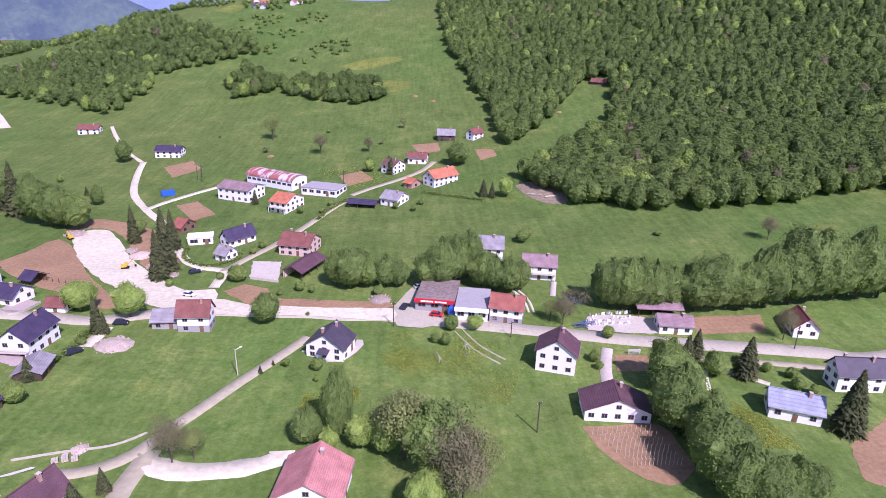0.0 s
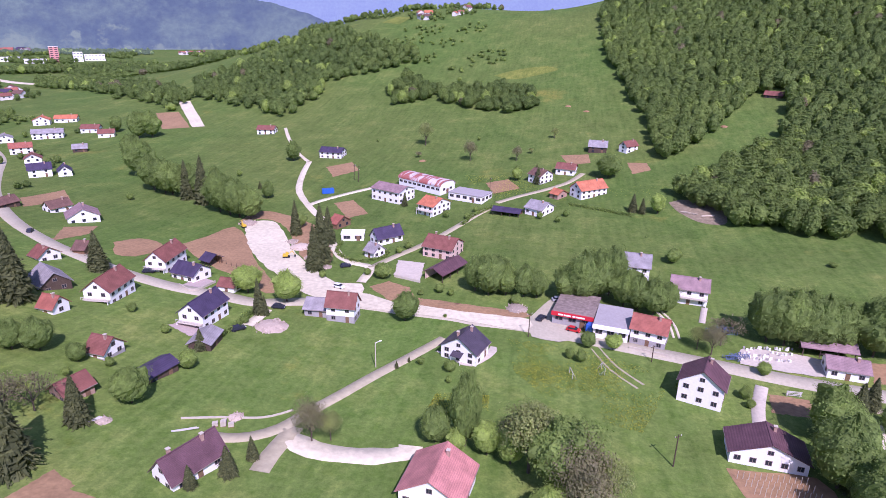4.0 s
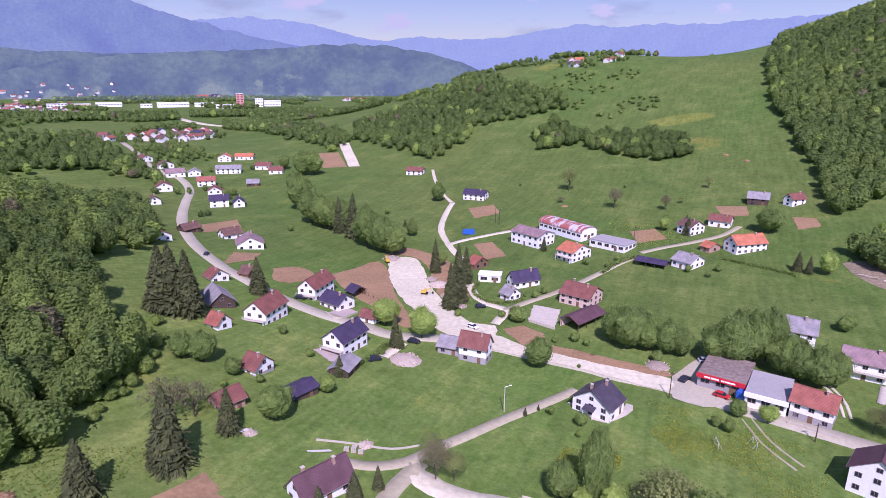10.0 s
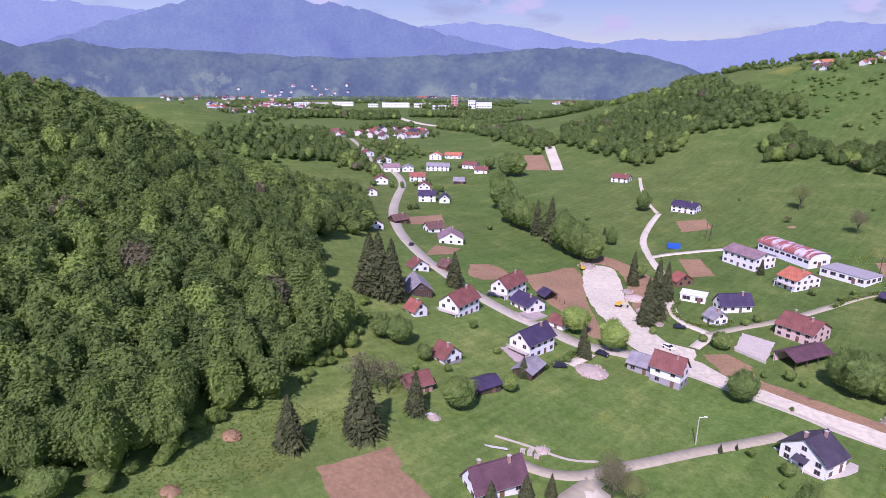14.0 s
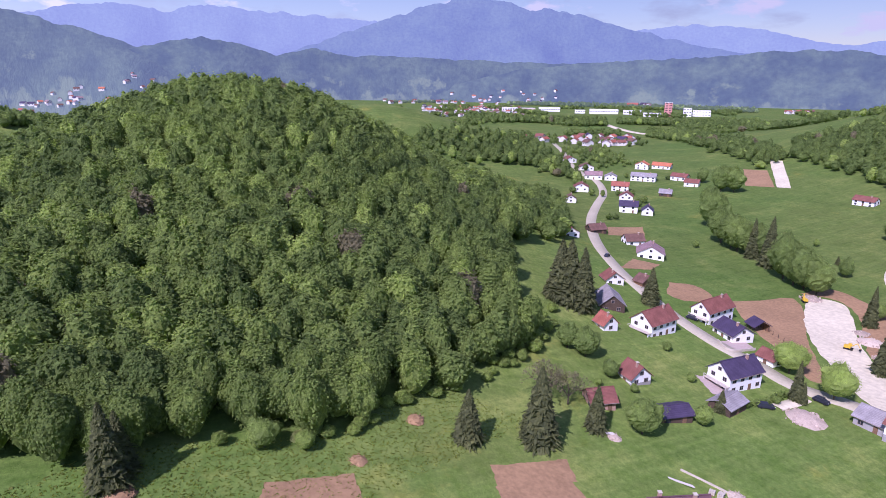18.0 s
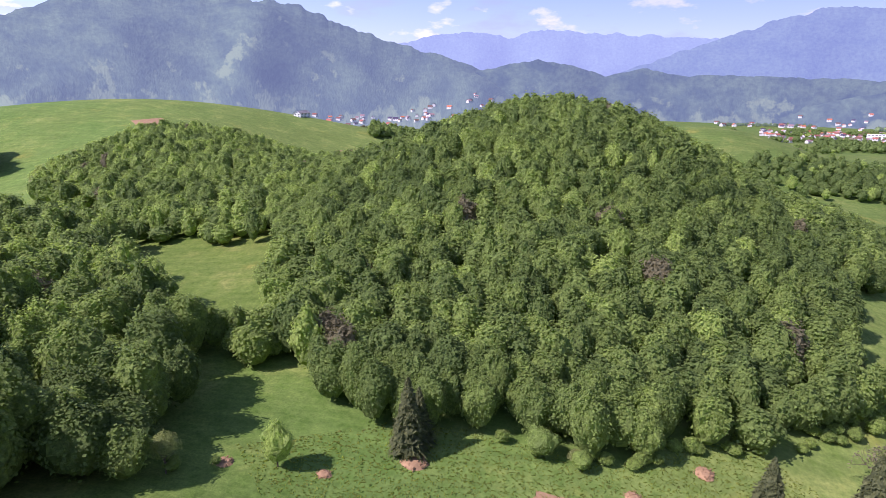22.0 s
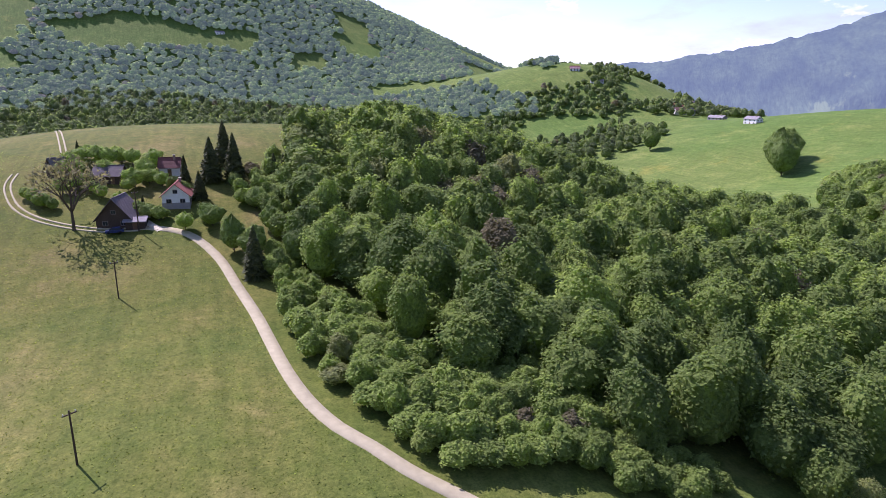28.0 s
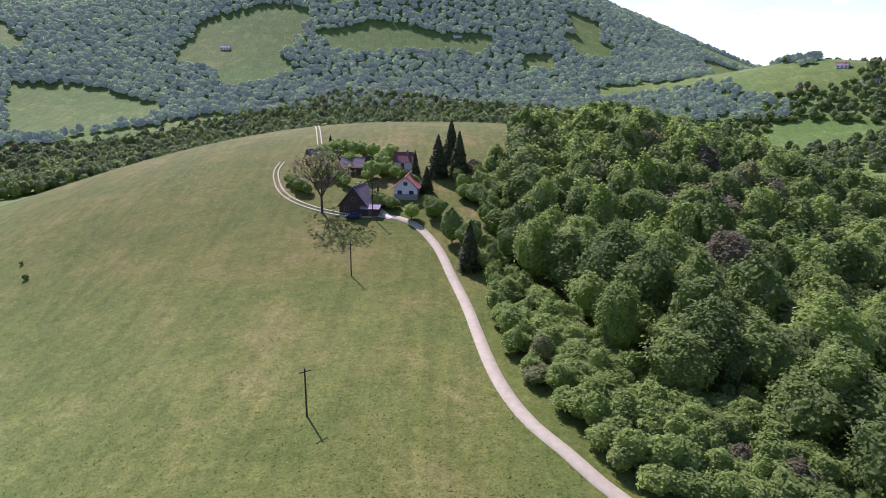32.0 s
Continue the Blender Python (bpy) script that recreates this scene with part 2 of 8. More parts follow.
M["farm_lane"] = plain("pale_concrete_lane", (0.43, 0.39, 0.235), 0.92, grain=0.15, scale=0.8)
M["gravel"] = plain("gravel", (0.6, 0.55, 0.39), 0.95, grain=0.2, scale=0.7, bump=0.1)
M["soil"] = plain("tilled_soil", (0.31, 0.195, 0.1), 0.95, grain=0.25, scale=0.9, bump=0.15)
M["white"] = plain("white_render", (0.83, 0.82, 0.8), 0.85, grain=0.06, scale=1.5)
M["cream"] = plain("cream_render", (0.62, 0.5, 0.4), 0.85, grain=0.08, scale=1.5)
M["pink"] = plain("pink_render", (0.66, 0.48, 0.4), 0.85, grain=0.08, scale=1.5)
M["grey_render"] = plain("grey_render", (0.35, 0.33, 0.32), 0.9, grain=0.12, scale=1.5)
M["concrete"] = plain("concrete", (0.5, 0.45, 0.36), 0.9, grain=0.15, scale=1.2)
M["timber"] = plain("weathered_timber", (0.09, 0.062, 0.045), 0.9, grain=0.3, scale=4)
M["planks"] = plain("brown_planks", (0.2, 0.12, 0.07), 0.85, grain=0.25, scale=4)
M["glass"] = plain("window_glass", (0.03, 0.035, 0.045), 0.12, grain=0.1)
M["frame"] = plain("window_frame", (0.25, 0.2, 0.17), 0.6, grain=0.1)
M["metal"] = plain("galvanised_metal", (0.45, 0.46, 0.48), 0.45, 0.6, grain=0.1)
M["rail"] = plain("balcony_rail", (0.55, 0.53, 0.5), 0.7, grain=0.1)
M["black"] = plain("black_rubber", (0.02, 0.02, 0.022), 0.8)
M["brick"] = plain("bare_block", (0.4, 0.26, 0.2), 0.9, grain=0.15, scale=2)

# ---------------------------------------------------------------- terrain
def polar(az, dist):
    """A place by its bearing (degrees to the left of the y axis) and its distance."""
    a = math.radians(az)
    return -dist * math.sin(a), dist * math.cos(a)


def hill(x, y, az, dist, height, along, across, turn=0.0):
    """A rounded hill; along is its spread away from the hovering point, across its spread sideways."""
    cx, cy = polar(az, dist)
    a = math.radians(az + turn)
    dx, dy = x - cx, y - cy
    u = -dx * math.sin(a) + dy * math.cos(a)
    v = dx * math.cos(a) + dy * math.sin(a)
    return height * np.exp(-(u / along) ** 2 - (v / across) ** 2)


def terrain(x, y):
    """Height of the ground, in metres, for arrays of places."""
    x = np.asarray(x, float)
    y = np.asarray(y, float)
    z = 24 * np.exp(-(x / 95) ** 2 - ((y + 50) / 80) ** 2)  # the knoll at the start of the spur
    side = np.where(x > -9, 223.0, 195.0)
    reach = np.where(y > -272, 174.0, 334.0)
    z = z + 73.7 * np.exp(-((y + 272) / reach) ** 2 - np.abs((x + 9) / side) ** 2.6)  # farm spur
    z = z + hill(x, y, 80.7, 321, 75.6, 161.4, 115.3)             # wooded hill
    z = z + hill(x, y, 114.8, 429.7, 44.2, 177.4, 111.7)            # wooded hill behind the clearing
    z = z + hill(x, y, 112.1, 741.5, 66.6, 172.6, 294.3)            # meadow hill
    z = z + hill(x, y, 130, 642.5, 35.7, 155.3, 187.7)
    z = z + hill(x, y, 69.1, 672.9, 58.8, 139.8, 144.4)
    z = z + hill(x, y, 182, 1500, 380, 480, 800)          # mountain behind the farm
    z = z + hill(x, y, 146, 950, 105, 180, 220)            # hamlet ridge
    z = z + hill(x, y, -1.4, 878.6, 110, 316.9, 418.8)             # grazing hill across the valley
    z = z + hill(x, y, 0, 1050, -50, 260, 120)             # saddle in its crest
    z = z + hill(x, y, 19.4, 891.2, 29.6, 204, 199.6)
    z = z + hill(x, y, -34, 950, 200, 370, 370)           # forest hill across the valley
    z = z + hill(x, y, -75, 1100, 190, 450, 600)
    z = z + hill(x, y, -122.2, 1310.3, 226.9, 393.5, 698.9)
    return z


def sheet(name, verts, faces, mat, smooth=True):
    """A mesh object from numpy arrays of places and of faces with one corner count."""
    me = bpy.data.meshes.new(name)
    verts = np.asarray(verts, np.float32)
    faces = np.asarray(faces, np.int32)
    k = faces.shape[1]
    me.vertices.add(len(verts))
    me.vertices.foreach_set("co", verts.ravel())
    me.loops.add(faces.size)
    me.loops.foreach_set("vertex_index", faces.ravel())
    me.polygons.add(len(faces))
    me.polygons.foreach_set("loop_start", np.arange(0, faces.size, k, dtype=np.int32))
    me.polygons.foreach_set("use_smooth", np.full(len(faces), smooth))
    me.update(calc_edges=True)
    me.materials.append(mat)
    return new(name, me)


def grid_faces(rows, cols, closed=False):
    i, j = np.meshgrid(np.arange(rows - 1), np.arange(cols if closed else cols - 1), indexing="ij")
    a = (i * cols + j).ravel()
    b = (i * cols + (j + 1) % cols).ravel()
    return np.stack([a, b, b + cols, a + cols], 1)


# the ground: one sheet of rings out to the horizon
rings = np.concatenate([np.linspace(0.02, 60, 16)[:-1], np.geomspace(60, 4900, 200)])
turns = np.linspace(0, 2 * np.pi, 720, endpoint=False)
RR, TT = np.meshgrid(rings, turns, indexing="ij")
GX, GY = -RR * np.sin(TT), RR * np.cos(TT)
GZ = terrain(GX, GY)
gv = np.stack([GX.ravel(), GY.ravel(), GZ.ravel()], 1)
gf = grid_faces(len(rings), len(turns), True)
ground = tagged(sheet("ground", gv, gf, M["grass"]), "grassy valley floor, meadows and hillsides", "ground", kind="structure")

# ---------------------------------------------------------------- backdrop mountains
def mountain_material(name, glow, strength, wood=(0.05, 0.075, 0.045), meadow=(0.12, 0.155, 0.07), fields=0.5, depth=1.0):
    """Far slopes of woods and meadows; a faint emission stands in for kilometres of bright air."""
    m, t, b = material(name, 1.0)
    b.inputs["Specular IOR Level"].default_value = 0.0
    at = t.nodes.new("ShaderNodeAttribute")
    at.attribute_name = "face"

    def cells(scale, detail, rough):
        n = t.nodes.new("ShaderNodeTexNoise")
        n.inputs["Scale"].default_value, n.inputs["Detail"].default_value, n.inputs["Roughness"].default_value = scale, detail, rough
        t.links.new(at.outputs["Vector"], n.inputs["Vector"])
        return n.outputs["Fac"]

    crowns = cells(0.05, 5, 0.7)
    stands = cells(0.008, 6, 0.62)
    open_land = cells(0.009, 6, 0.6)
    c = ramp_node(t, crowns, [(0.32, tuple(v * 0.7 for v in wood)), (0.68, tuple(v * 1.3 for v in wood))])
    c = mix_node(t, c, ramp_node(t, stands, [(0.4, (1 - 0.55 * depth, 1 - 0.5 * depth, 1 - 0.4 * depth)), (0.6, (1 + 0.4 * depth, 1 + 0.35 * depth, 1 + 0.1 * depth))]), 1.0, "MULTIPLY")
    low = t.nodes.new("ShaderNodeAttribute")
    low.attribute_name = "rise"
    gate = t.nodes.new("ShaderNodeMath")
    gate.operation = "MULTIPLY_ADD"
    gate.inputs[1].default_value, gate.inputs[2].default_value = -0.34, 0.17 * fields * 2
    t.links.new(low.outputs["Fac"], gate.inputs[0])
    total = t.nodes.new("ShaderNodeMath")
    total.operation = "ADD"
    t.links.new(gate.outputs[0], total.inputs[0])
    t.links.new(open_land, total.inputs[1])
    mask = ramp_node(t, total.outputs[0], [(0.63, (0, 0, 0)), (0.69, (0.8, 0.8, 0.8))])
    c = mix_node(t, c, meadow, mask)
    t.links.new(c, b.inputs["Base Color"])
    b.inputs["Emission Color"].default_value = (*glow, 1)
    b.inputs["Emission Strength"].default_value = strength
    bump_node(t, b, crowns, 0.8, 9.0)
    return m


RANGES = []


def surface(x, y):
    """Height of the ground or of the range that stands on it."""
    z = float(terrain(x, y))
    a, r = math.atan2(-x, y), math.hypot(x, y)
    for dist, depth, az, h in RANGES:
        for turn in (0, 2 * math.pi):
            b = a + turn
            if min(az) <= b <= max(az) and dist - depth <= r <= dist:
                i = (r - dist + depth) / depth * (h.shape[0] - 1)
                j = np.argmin(np.abs(az - b))
                k = min(int(i), h.shape[0] - 2)
                z = max(z, float(h[k, j] * (1 - i + k) + h[k + 1, j] * (i - k)))
    return z


def mountain(name, label, dist, depth, az0, az1, floor, peaks, mat, rough=0.10, seed=0):
    """A range seen over a span of bearings; its crest runs through (bearing, height above the floor)."""
    az = np.radians(np.linspace(az0, az1, int(abs(az1 - az0) * 6)))
    deg = np.degrees(az)
    order = sorted(peaks)
    fine = np.interp(deg, [p[0] for p in order], [p[1] for p in order])
    crest = np.convolve(np.pad(fine, 6, mode="edge"), np.hanning(13) / np.hanning(13).sum(), "valid")
    teeth = np.array([0.045 * noise.noise(Vector((d * 0.9, seed * 3.7, 0))) + 0.02 * noise.noise(Vector((d * 3.1, seed * 1.7, 5))) for d in deg])
    steps = np.linspace(0, 1, 26)
    P, A = np.meshgrid(steps, az, indexing="ij")
    R = dist - depth * (1 - P)
    h = np.zeros_like(P)
    for i in range(P.shape[0]):
        for j in range(P.shape[1]):
            x, y = -R[i, j] * math.sin(A[i, j]), R[i, j] * math.cos(A[i, j])
            n = noise.fractal(Vector((x, y, seed * 500.0)) * 0.0028, 1.0, 2.0, 6)
            g = noise.noise(Vector((x, y, seed * 333.0)) * 0.0016)
            spur = noise.noise(Vector((A[i, j] * dist / 380.0, R[i, j] / 1100.0, seed * 11.0)))
            k = P[i, j] ** (1.3 + 1.1 * spur)
            h[i, j] = floor + crest[j] * k * (1 + teeth[j] * P[i, j] ** 8 + rough * n * (1 - P[i, j]) + 2.2 * rough * g * (1 - P[i, j]))
    v = np.stack([(-R * np.sin(A)).ravel(), (R * np.cos(A)).ravel(), h.ravel()], 1)
    back = np.stack([-(R[-1] + 60) * np.sin(az), (R[-1] + 60) * np.cos(az), np.full(len(az), floor - 40.0)], 1)
    n_front = len(v)
    v = np.concatenate([v, v[-len(az):], back])
    RANGES.append((dist, depth, az, h))
    ob = sheet(name, v, np.concatenate([grid_faces(len(steps), len(az)), grid_faces(2, len(az)) + n_front]), mat)
    face = np.stack([np.tile(az, len(steps) + 2) * dist, v[:, 2] * 1.3, np.full(len(v), seed * 900.0)], 1)
    ob.data.attributes.new("face", "FLOAT_VECTOR", "POINT").data.foreach_set("vector", face.astype(np.float32).ravel())
    lift = np.concatenate([P.ravel(), np.ones(2 * len(az))])
    ob.data.attributes.new("rise", "FLOAT", "POINT").data.foreach_set("value", lift.astype(np.float32))
    return tagged(ob, label, "mountain", kind="structure")


# each range's haze is painted in as its emission colour and strength
HAZE_FAR = mountain_material("far_mountain_haze_glow", (0.21, 0.26, 0.47), 0.95, fields=0.0, depth=0.2)
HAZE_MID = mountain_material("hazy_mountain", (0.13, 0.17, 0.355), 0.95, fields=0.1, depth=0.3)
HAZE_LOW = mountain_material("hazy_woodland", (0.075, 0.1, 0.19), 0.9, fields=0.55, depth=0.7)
HAZE_NEAR = mountain_material("wooded_mountain_haze_glow", (0.1, 0.135, 0.21), 0.9, fields=0.5, depth=0.6)
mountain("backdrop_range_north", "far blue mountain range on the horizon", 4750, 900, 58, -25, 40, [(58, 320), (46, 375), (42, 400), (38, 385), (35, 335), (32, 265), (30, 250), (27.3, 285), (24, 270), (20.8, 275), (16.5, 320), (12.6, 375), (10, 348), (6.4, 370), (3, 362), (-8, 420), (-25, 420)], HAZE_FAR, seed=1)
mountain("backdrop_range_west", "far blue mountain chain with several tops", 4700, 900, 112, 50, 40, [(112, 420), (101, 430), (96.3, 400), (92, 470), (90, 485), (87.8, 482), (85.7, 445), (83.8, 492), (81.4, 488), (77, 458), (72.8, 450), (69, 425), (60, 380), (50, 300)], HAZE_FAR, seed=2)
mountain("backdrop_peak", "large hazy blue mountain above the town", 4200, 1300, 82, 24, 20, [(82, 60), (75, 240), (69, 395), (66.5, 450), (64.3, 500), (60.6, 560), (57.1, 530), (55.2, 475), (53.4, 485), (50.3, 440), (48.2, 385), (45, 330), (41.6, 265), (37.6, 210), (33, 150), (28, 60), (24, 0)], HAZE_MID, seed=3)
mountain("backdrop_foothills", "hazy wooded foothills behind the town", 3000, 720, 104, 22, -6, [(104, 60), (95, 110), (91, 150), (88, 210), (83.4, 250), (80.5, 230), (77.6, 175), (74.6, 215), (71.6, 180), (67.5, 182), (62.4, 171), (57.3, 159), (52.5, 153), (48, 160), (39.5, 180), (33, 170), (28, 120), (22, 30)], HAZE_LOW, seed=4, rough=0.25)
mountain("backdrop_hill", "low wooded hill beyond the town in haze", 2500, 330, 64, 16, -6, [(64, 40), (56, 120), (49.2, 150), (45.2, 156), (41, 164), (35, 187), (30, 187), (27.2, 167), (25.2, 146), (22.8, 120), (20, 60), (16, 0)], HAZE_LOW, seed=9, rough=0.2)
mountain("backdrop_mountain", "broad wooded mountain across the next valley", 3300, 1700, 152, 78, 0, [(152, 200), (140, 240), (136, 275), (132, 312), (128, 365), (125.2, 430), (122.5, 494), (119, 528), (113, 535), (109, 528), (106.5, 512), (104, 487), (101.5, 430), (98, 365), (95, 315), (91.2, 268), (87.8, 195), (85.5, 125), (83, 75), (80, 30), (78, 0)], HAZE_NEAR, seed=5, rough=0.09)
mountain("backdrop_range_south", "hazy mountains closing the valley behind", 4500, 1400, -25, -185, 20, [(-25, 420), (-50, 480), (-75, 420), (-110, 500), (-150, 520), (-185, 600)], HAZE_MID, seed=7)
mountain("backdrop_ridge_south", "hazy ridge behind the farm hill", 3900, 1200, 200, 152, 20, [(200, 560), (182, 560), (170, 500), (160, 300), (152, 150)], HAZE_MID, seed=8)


# ---------------------------------------------------------------- foliage
def lobed_crown(rng, leaves, lumps, leaf, base=0.14, width=0.5, body=(12, 7), lift=0.45):
    """A crown of unit height: one uneven leafy dome with sprays of leaves standing out of it. Returns quads."""
    axis = rng.normal(size=(lumps, 3))
    axis[:, 2] = np.abs(axis[:, 2]) * 0.9
    axis /= np.linalg.norm(axis, axis=1)[:, None]
    size = rng.uniform(-0.06, 0.24, lumps)
    tight = rng.uniform(10.0, 90.0, lumps)
    tight[:5], size[:5] = rng.uniform(2.0, 5.0, 5), rng.uniform(-0.22, 0.2, 5)  # leaning, one-sided growth
    mid, tall = (1 + base) / 2, (1 - base) / 2

    def skin(d):
        """Place of the crown's surface in each direction."""
        swell = (size * np.exp(tight * (d @ axis.T - 1))).sum(1)
        up = np.clip(d[:, 2], -1, 1)
        wide = np.where(up > 0, 1 - 0.16 * up, 1 - 0.05 * up)[:, None]
        p = d * (np.array((width, width, tall)) * (0.82 + swell)[:, None])
        p[:, :2] *= wide
        return p + np.array((0, 0, mid - 0.06 * tall))

    d = rng.normal(size=(leaves, 3))
    d[:, 2] = np.where(d[:, 2] < -0.5, -d[:, 2], d[:, 2])
    d /= np.linalg.norm(d, axis=1)[:, None]
    centre = np.array((0, 0, mid))
    depth = 0.88 + 0.22 * rng.random(leaves) ** 1.4 if body else rng.uniform(0.35, 1.05, leaves)
    p = centre + (skin(d) - centre) * depth[:, None]
    n = 1.0 * d + np.array((0, 0, lift)) + rng.normal(size=d.shape) * 0.42
    n /= np.linalg.norm(n, axis=1)[:, None]
    a = np.cross(n, rng.normal(size=n.shape))
    a /= np.linalg.norm(a, axis=1)[:, None]
    b = np.cross(n, a)
    s = leaf * rng.uniform(0.6, 1.35, leaves)[:, None]
    k = rng.uniform(0.5, 0.9, (leaves, 1))
    q = np.stack([p - a * s, p + a * s * 0.1 - b * s * k, p + a * s, p - a * s * 0.15 + b * s * k], 1)
    if body:
        u, v = body
        f = np.linspace(-0.47, 0.495, v + 1) * math.pi
        t = np.arange(u) * 2 * math.pi / u
        F, T = np.meshgrid(f, t, indexing="ij")
        T = T + rng.uniform(-0.22, 0.22, T.shape) * 2 * math.pi / u
        F = F + rng.uniform(-0.22, 0.22, F.shape) * math.pi / v * (np.abs(F) < 1.4)
        e = np.stack([np.cos(F) * np.cos(T), np.cos(F) * np.sin(T), np.sin(F)], 2).reshape(-1, 3)
        c = centre + (skin(e) - centre) * rng.uniform(0.82, 0.98, (len(e), 1))
        q = np.concatenate([q, c[grid_faces(v + 1, u, True)]])
    return q


def conifer_crown(rng, tiers, blades, width=0.2, base=0.06, sprays=0):
    """Drooping, uneven boughs round a straight stem; unit height. Sprays hang along each bough."""
    q = []
    if sprays:
        # the dense mass of older boughs inside
        u, v = 20, 36
        z = np.linspace(base + 0.02, 0.95, v + 1)
        Z, T = np.meshgrid(z, np.arange(u) * 2 * math.pi / u, indexing="ij")
        rr = width * (1 - (Z - base) / (1 - base)) ** 0.8 * rng.uniform(0.5, 0.9, Z.shape)
        inner = np.stack([rr * np.cos(T), rr * np.sin(T), Z + rng.uniform(-0.015, 0.015, Z.shape)], 2).reshape(-1, 3)
        q = list(inner[grid_faces(v + 1, u, True)])
    for k in range(tiers):
        u = k / (tiers - 1)
        z = base + (0.985 - base) * u
        r = width * (1 - u) ** 0.8 * rng.uniform(0.82, 1.1) + 0.01
        n = max(4, int(blades * (1 - 0.72 * u)))
        for i in range(n):
            a = 2 * math.pi * (i + rng.uniform(0, 0.9)) / n + k
            rr = r * rng.uniform(0.55, 1.15)
            w = 0.5 * rr * math.sin(math.pi / n) * 1.2 + 0.004
            c, s = math.cos(a), math.sin(a)
            drop = 0.34 * rr + 0.012
            tip = np.array((rr * c, rr * s, z - drop * rng.uniform(0.5, 1.4)))
            mid = np.array((rr * 0.55 * c, rr * 0.55 * s, z - drop * 0.25))
            side = np.array((-s, c, 0)) * w
            root = np.array((0, 0, z + 0.02))
            q.append([root, mid - side, tip, mid + side])
            for _ in range(sprays):
                f = rng.uniform(0.35, 1.0)
                p = root * (1 - f) + tip * f + np.array((-s, c, 0)) * rng.uniform(-1, 1) * w
                l = 0.1 * width * rng.uniform(0.6, 1.3)
                e = np.array((c * 0.6 + rng.uniform(-0.5, 0.5), s * 0.6 + rng.uniform(-0.5, 0.5), rng.uniform(-1.0, 0.2))) * l
                g = np.array((-s, c, rng.uniform(-0.4, 0.4))) * l * 0.35
                q.append([p - e * 0.5, p - g, p + e, p + g])
    return np.array(q)


rng = np.random.default_rng(7)
CROWN_FULL = [lobed_crown(rng, 1500, 56, 0.021, 0.04, 0.345, (18, 10), 0.75) for _ in range(8)]
CROWN_NEAR = [lobed_crown(rng, 640, 50, 0.031, 0.04, 0.345, (14, 8), 0.75) for _ in range(10)]
CROWN_MID = [lobed_crown(rng, 210, 36, 0.045, 0.04, 0.345, (10, 6), 0.7) for _ in range(10)]
CROWN_FAR = [lobed_crown(rng, 84, 16, 0.055, 0.04, 0.345, (8, 5)) for _ in range(8)]
CROWN_LEAST = [lobed_crown(rng, 36, 10, 0.075, 0.04, 0.345, (6, 4)) for _ in range(8)]


def foliage_object(name, quads, tint, mat):
    v = quads.reshape(-1, 3)
    f = np.arange(len(v)).reshape(-1, 4)
    ob = sheet(name, v, f, mat, False)
    at = ob.data.attributes.new("tint", "FLOAT", "POINT")
    at.data.foreach_set("value", np.repeat(tint, 4).astype(np.float32))
    return ob


def inside(poly, x, y):
    """Which places lie in a polygon."""
    ok = np.zeros(len(x), bool)
    n = len(poly)
    for i in range(n):
        (x0, y0), (x1, y1) = poly[i], poly[(i + 1) % n]
        c = (y0 > y) != (y1 > y)
        ok ^= c & (x < (x1 - x0) * (y - y0) / ((y1 - y0) or 1e-9) + x0)
    return ok


def forest(name, label, poly, spacing, height, seed, crowns=None, tint=(0.15, 0.85), cut=(), mat="leaf", spread=1.0, density=None, full=0.0, near=0.0, mid=0.0, brown=0.012, vary=(0.6, 1.2)):
    """A wood of many trees of uneven size over a piece of the plan; one object of stuff."""
    r = np.random.default_rng(seed)
    px, py = np.array([p[0] for p in poly]), np.array([p[1] for p in poly])
    gx, gy = np.meshgrid(np.arange(px.min(), px.max(), spacing), np.arange(py.min(), py.max(), spacing))
    x = gx.ravel() + r.uniform(-0.48, 0.48, gx.size) * spacing
    y = gy.ravel() + r.uniform(-0.48, 0.48, gx.size) * spacing
    ok = inside(poly, x, y)
    for c in cut:
        ok &= ~inside(c, x, y)
    if density:
        scale, level = density
        f = np.array([noise.noise(Vector((a, b, seed * 3.1)) / scale) for a, b in zip(x, y)])
        ok &= f > level
    # trees hidden from the camera's hovering point behind a crest are left out
    z = terrain(x, y)
    d = np.hypot(x, y)
    crest = np.max([(terrain(x * k, y * k) - H) / (d * k) for k in np.linspace(0.12, 0.98, 30)], 0)
    ok &= (z + 1.8 * height - H) / d > crest
    x, y, z, d = x[ok], y[ok], z[ok], d[ok]
    out, tints = [], []
    for i in range(len(x)):
        use = crowns or (CROWN_FULL if d[i] < full else CROWN_NEAR if d[i] < near else CROWN_MID if d[i] < mid else CROWN_FAR if d[i] < 720 else CROWN_LEAST)
        q = use[r.integers(len(use))]
        a = r.uniform(0, 6.283)
        c, s = math.cos(a), math.sin(a)
        h = height * r.uniform(*vary)
        w = height * spread * r.uniform(0.9, 1.38)
        m = np.array([[c * w, -s * w, 0], [s * w, c * w, 0], [0, 0, h]])
        out.append(q @ m.T + (x[i], y[i], z[i] - 0.05 * h))
        k = r.uniform(*tint) + 0.16 * noise.noise(Vector((x[i], y[i], 3.0)) / 40) + 0.22 * noise.noise(Vector((x[i], y[i], 9.0)) / 110)
        if r.random() < brown:
            k = 0.97
        elif r.random() < 0.05:
            k = 0.88
        tints.append(np.full(len(q), k))
    if not out:
        return None
    return tagged(foliage_object(name, np.concatenate(out), np.concatenate(tints), M[mat]), label, "woodland", kind="stuff")


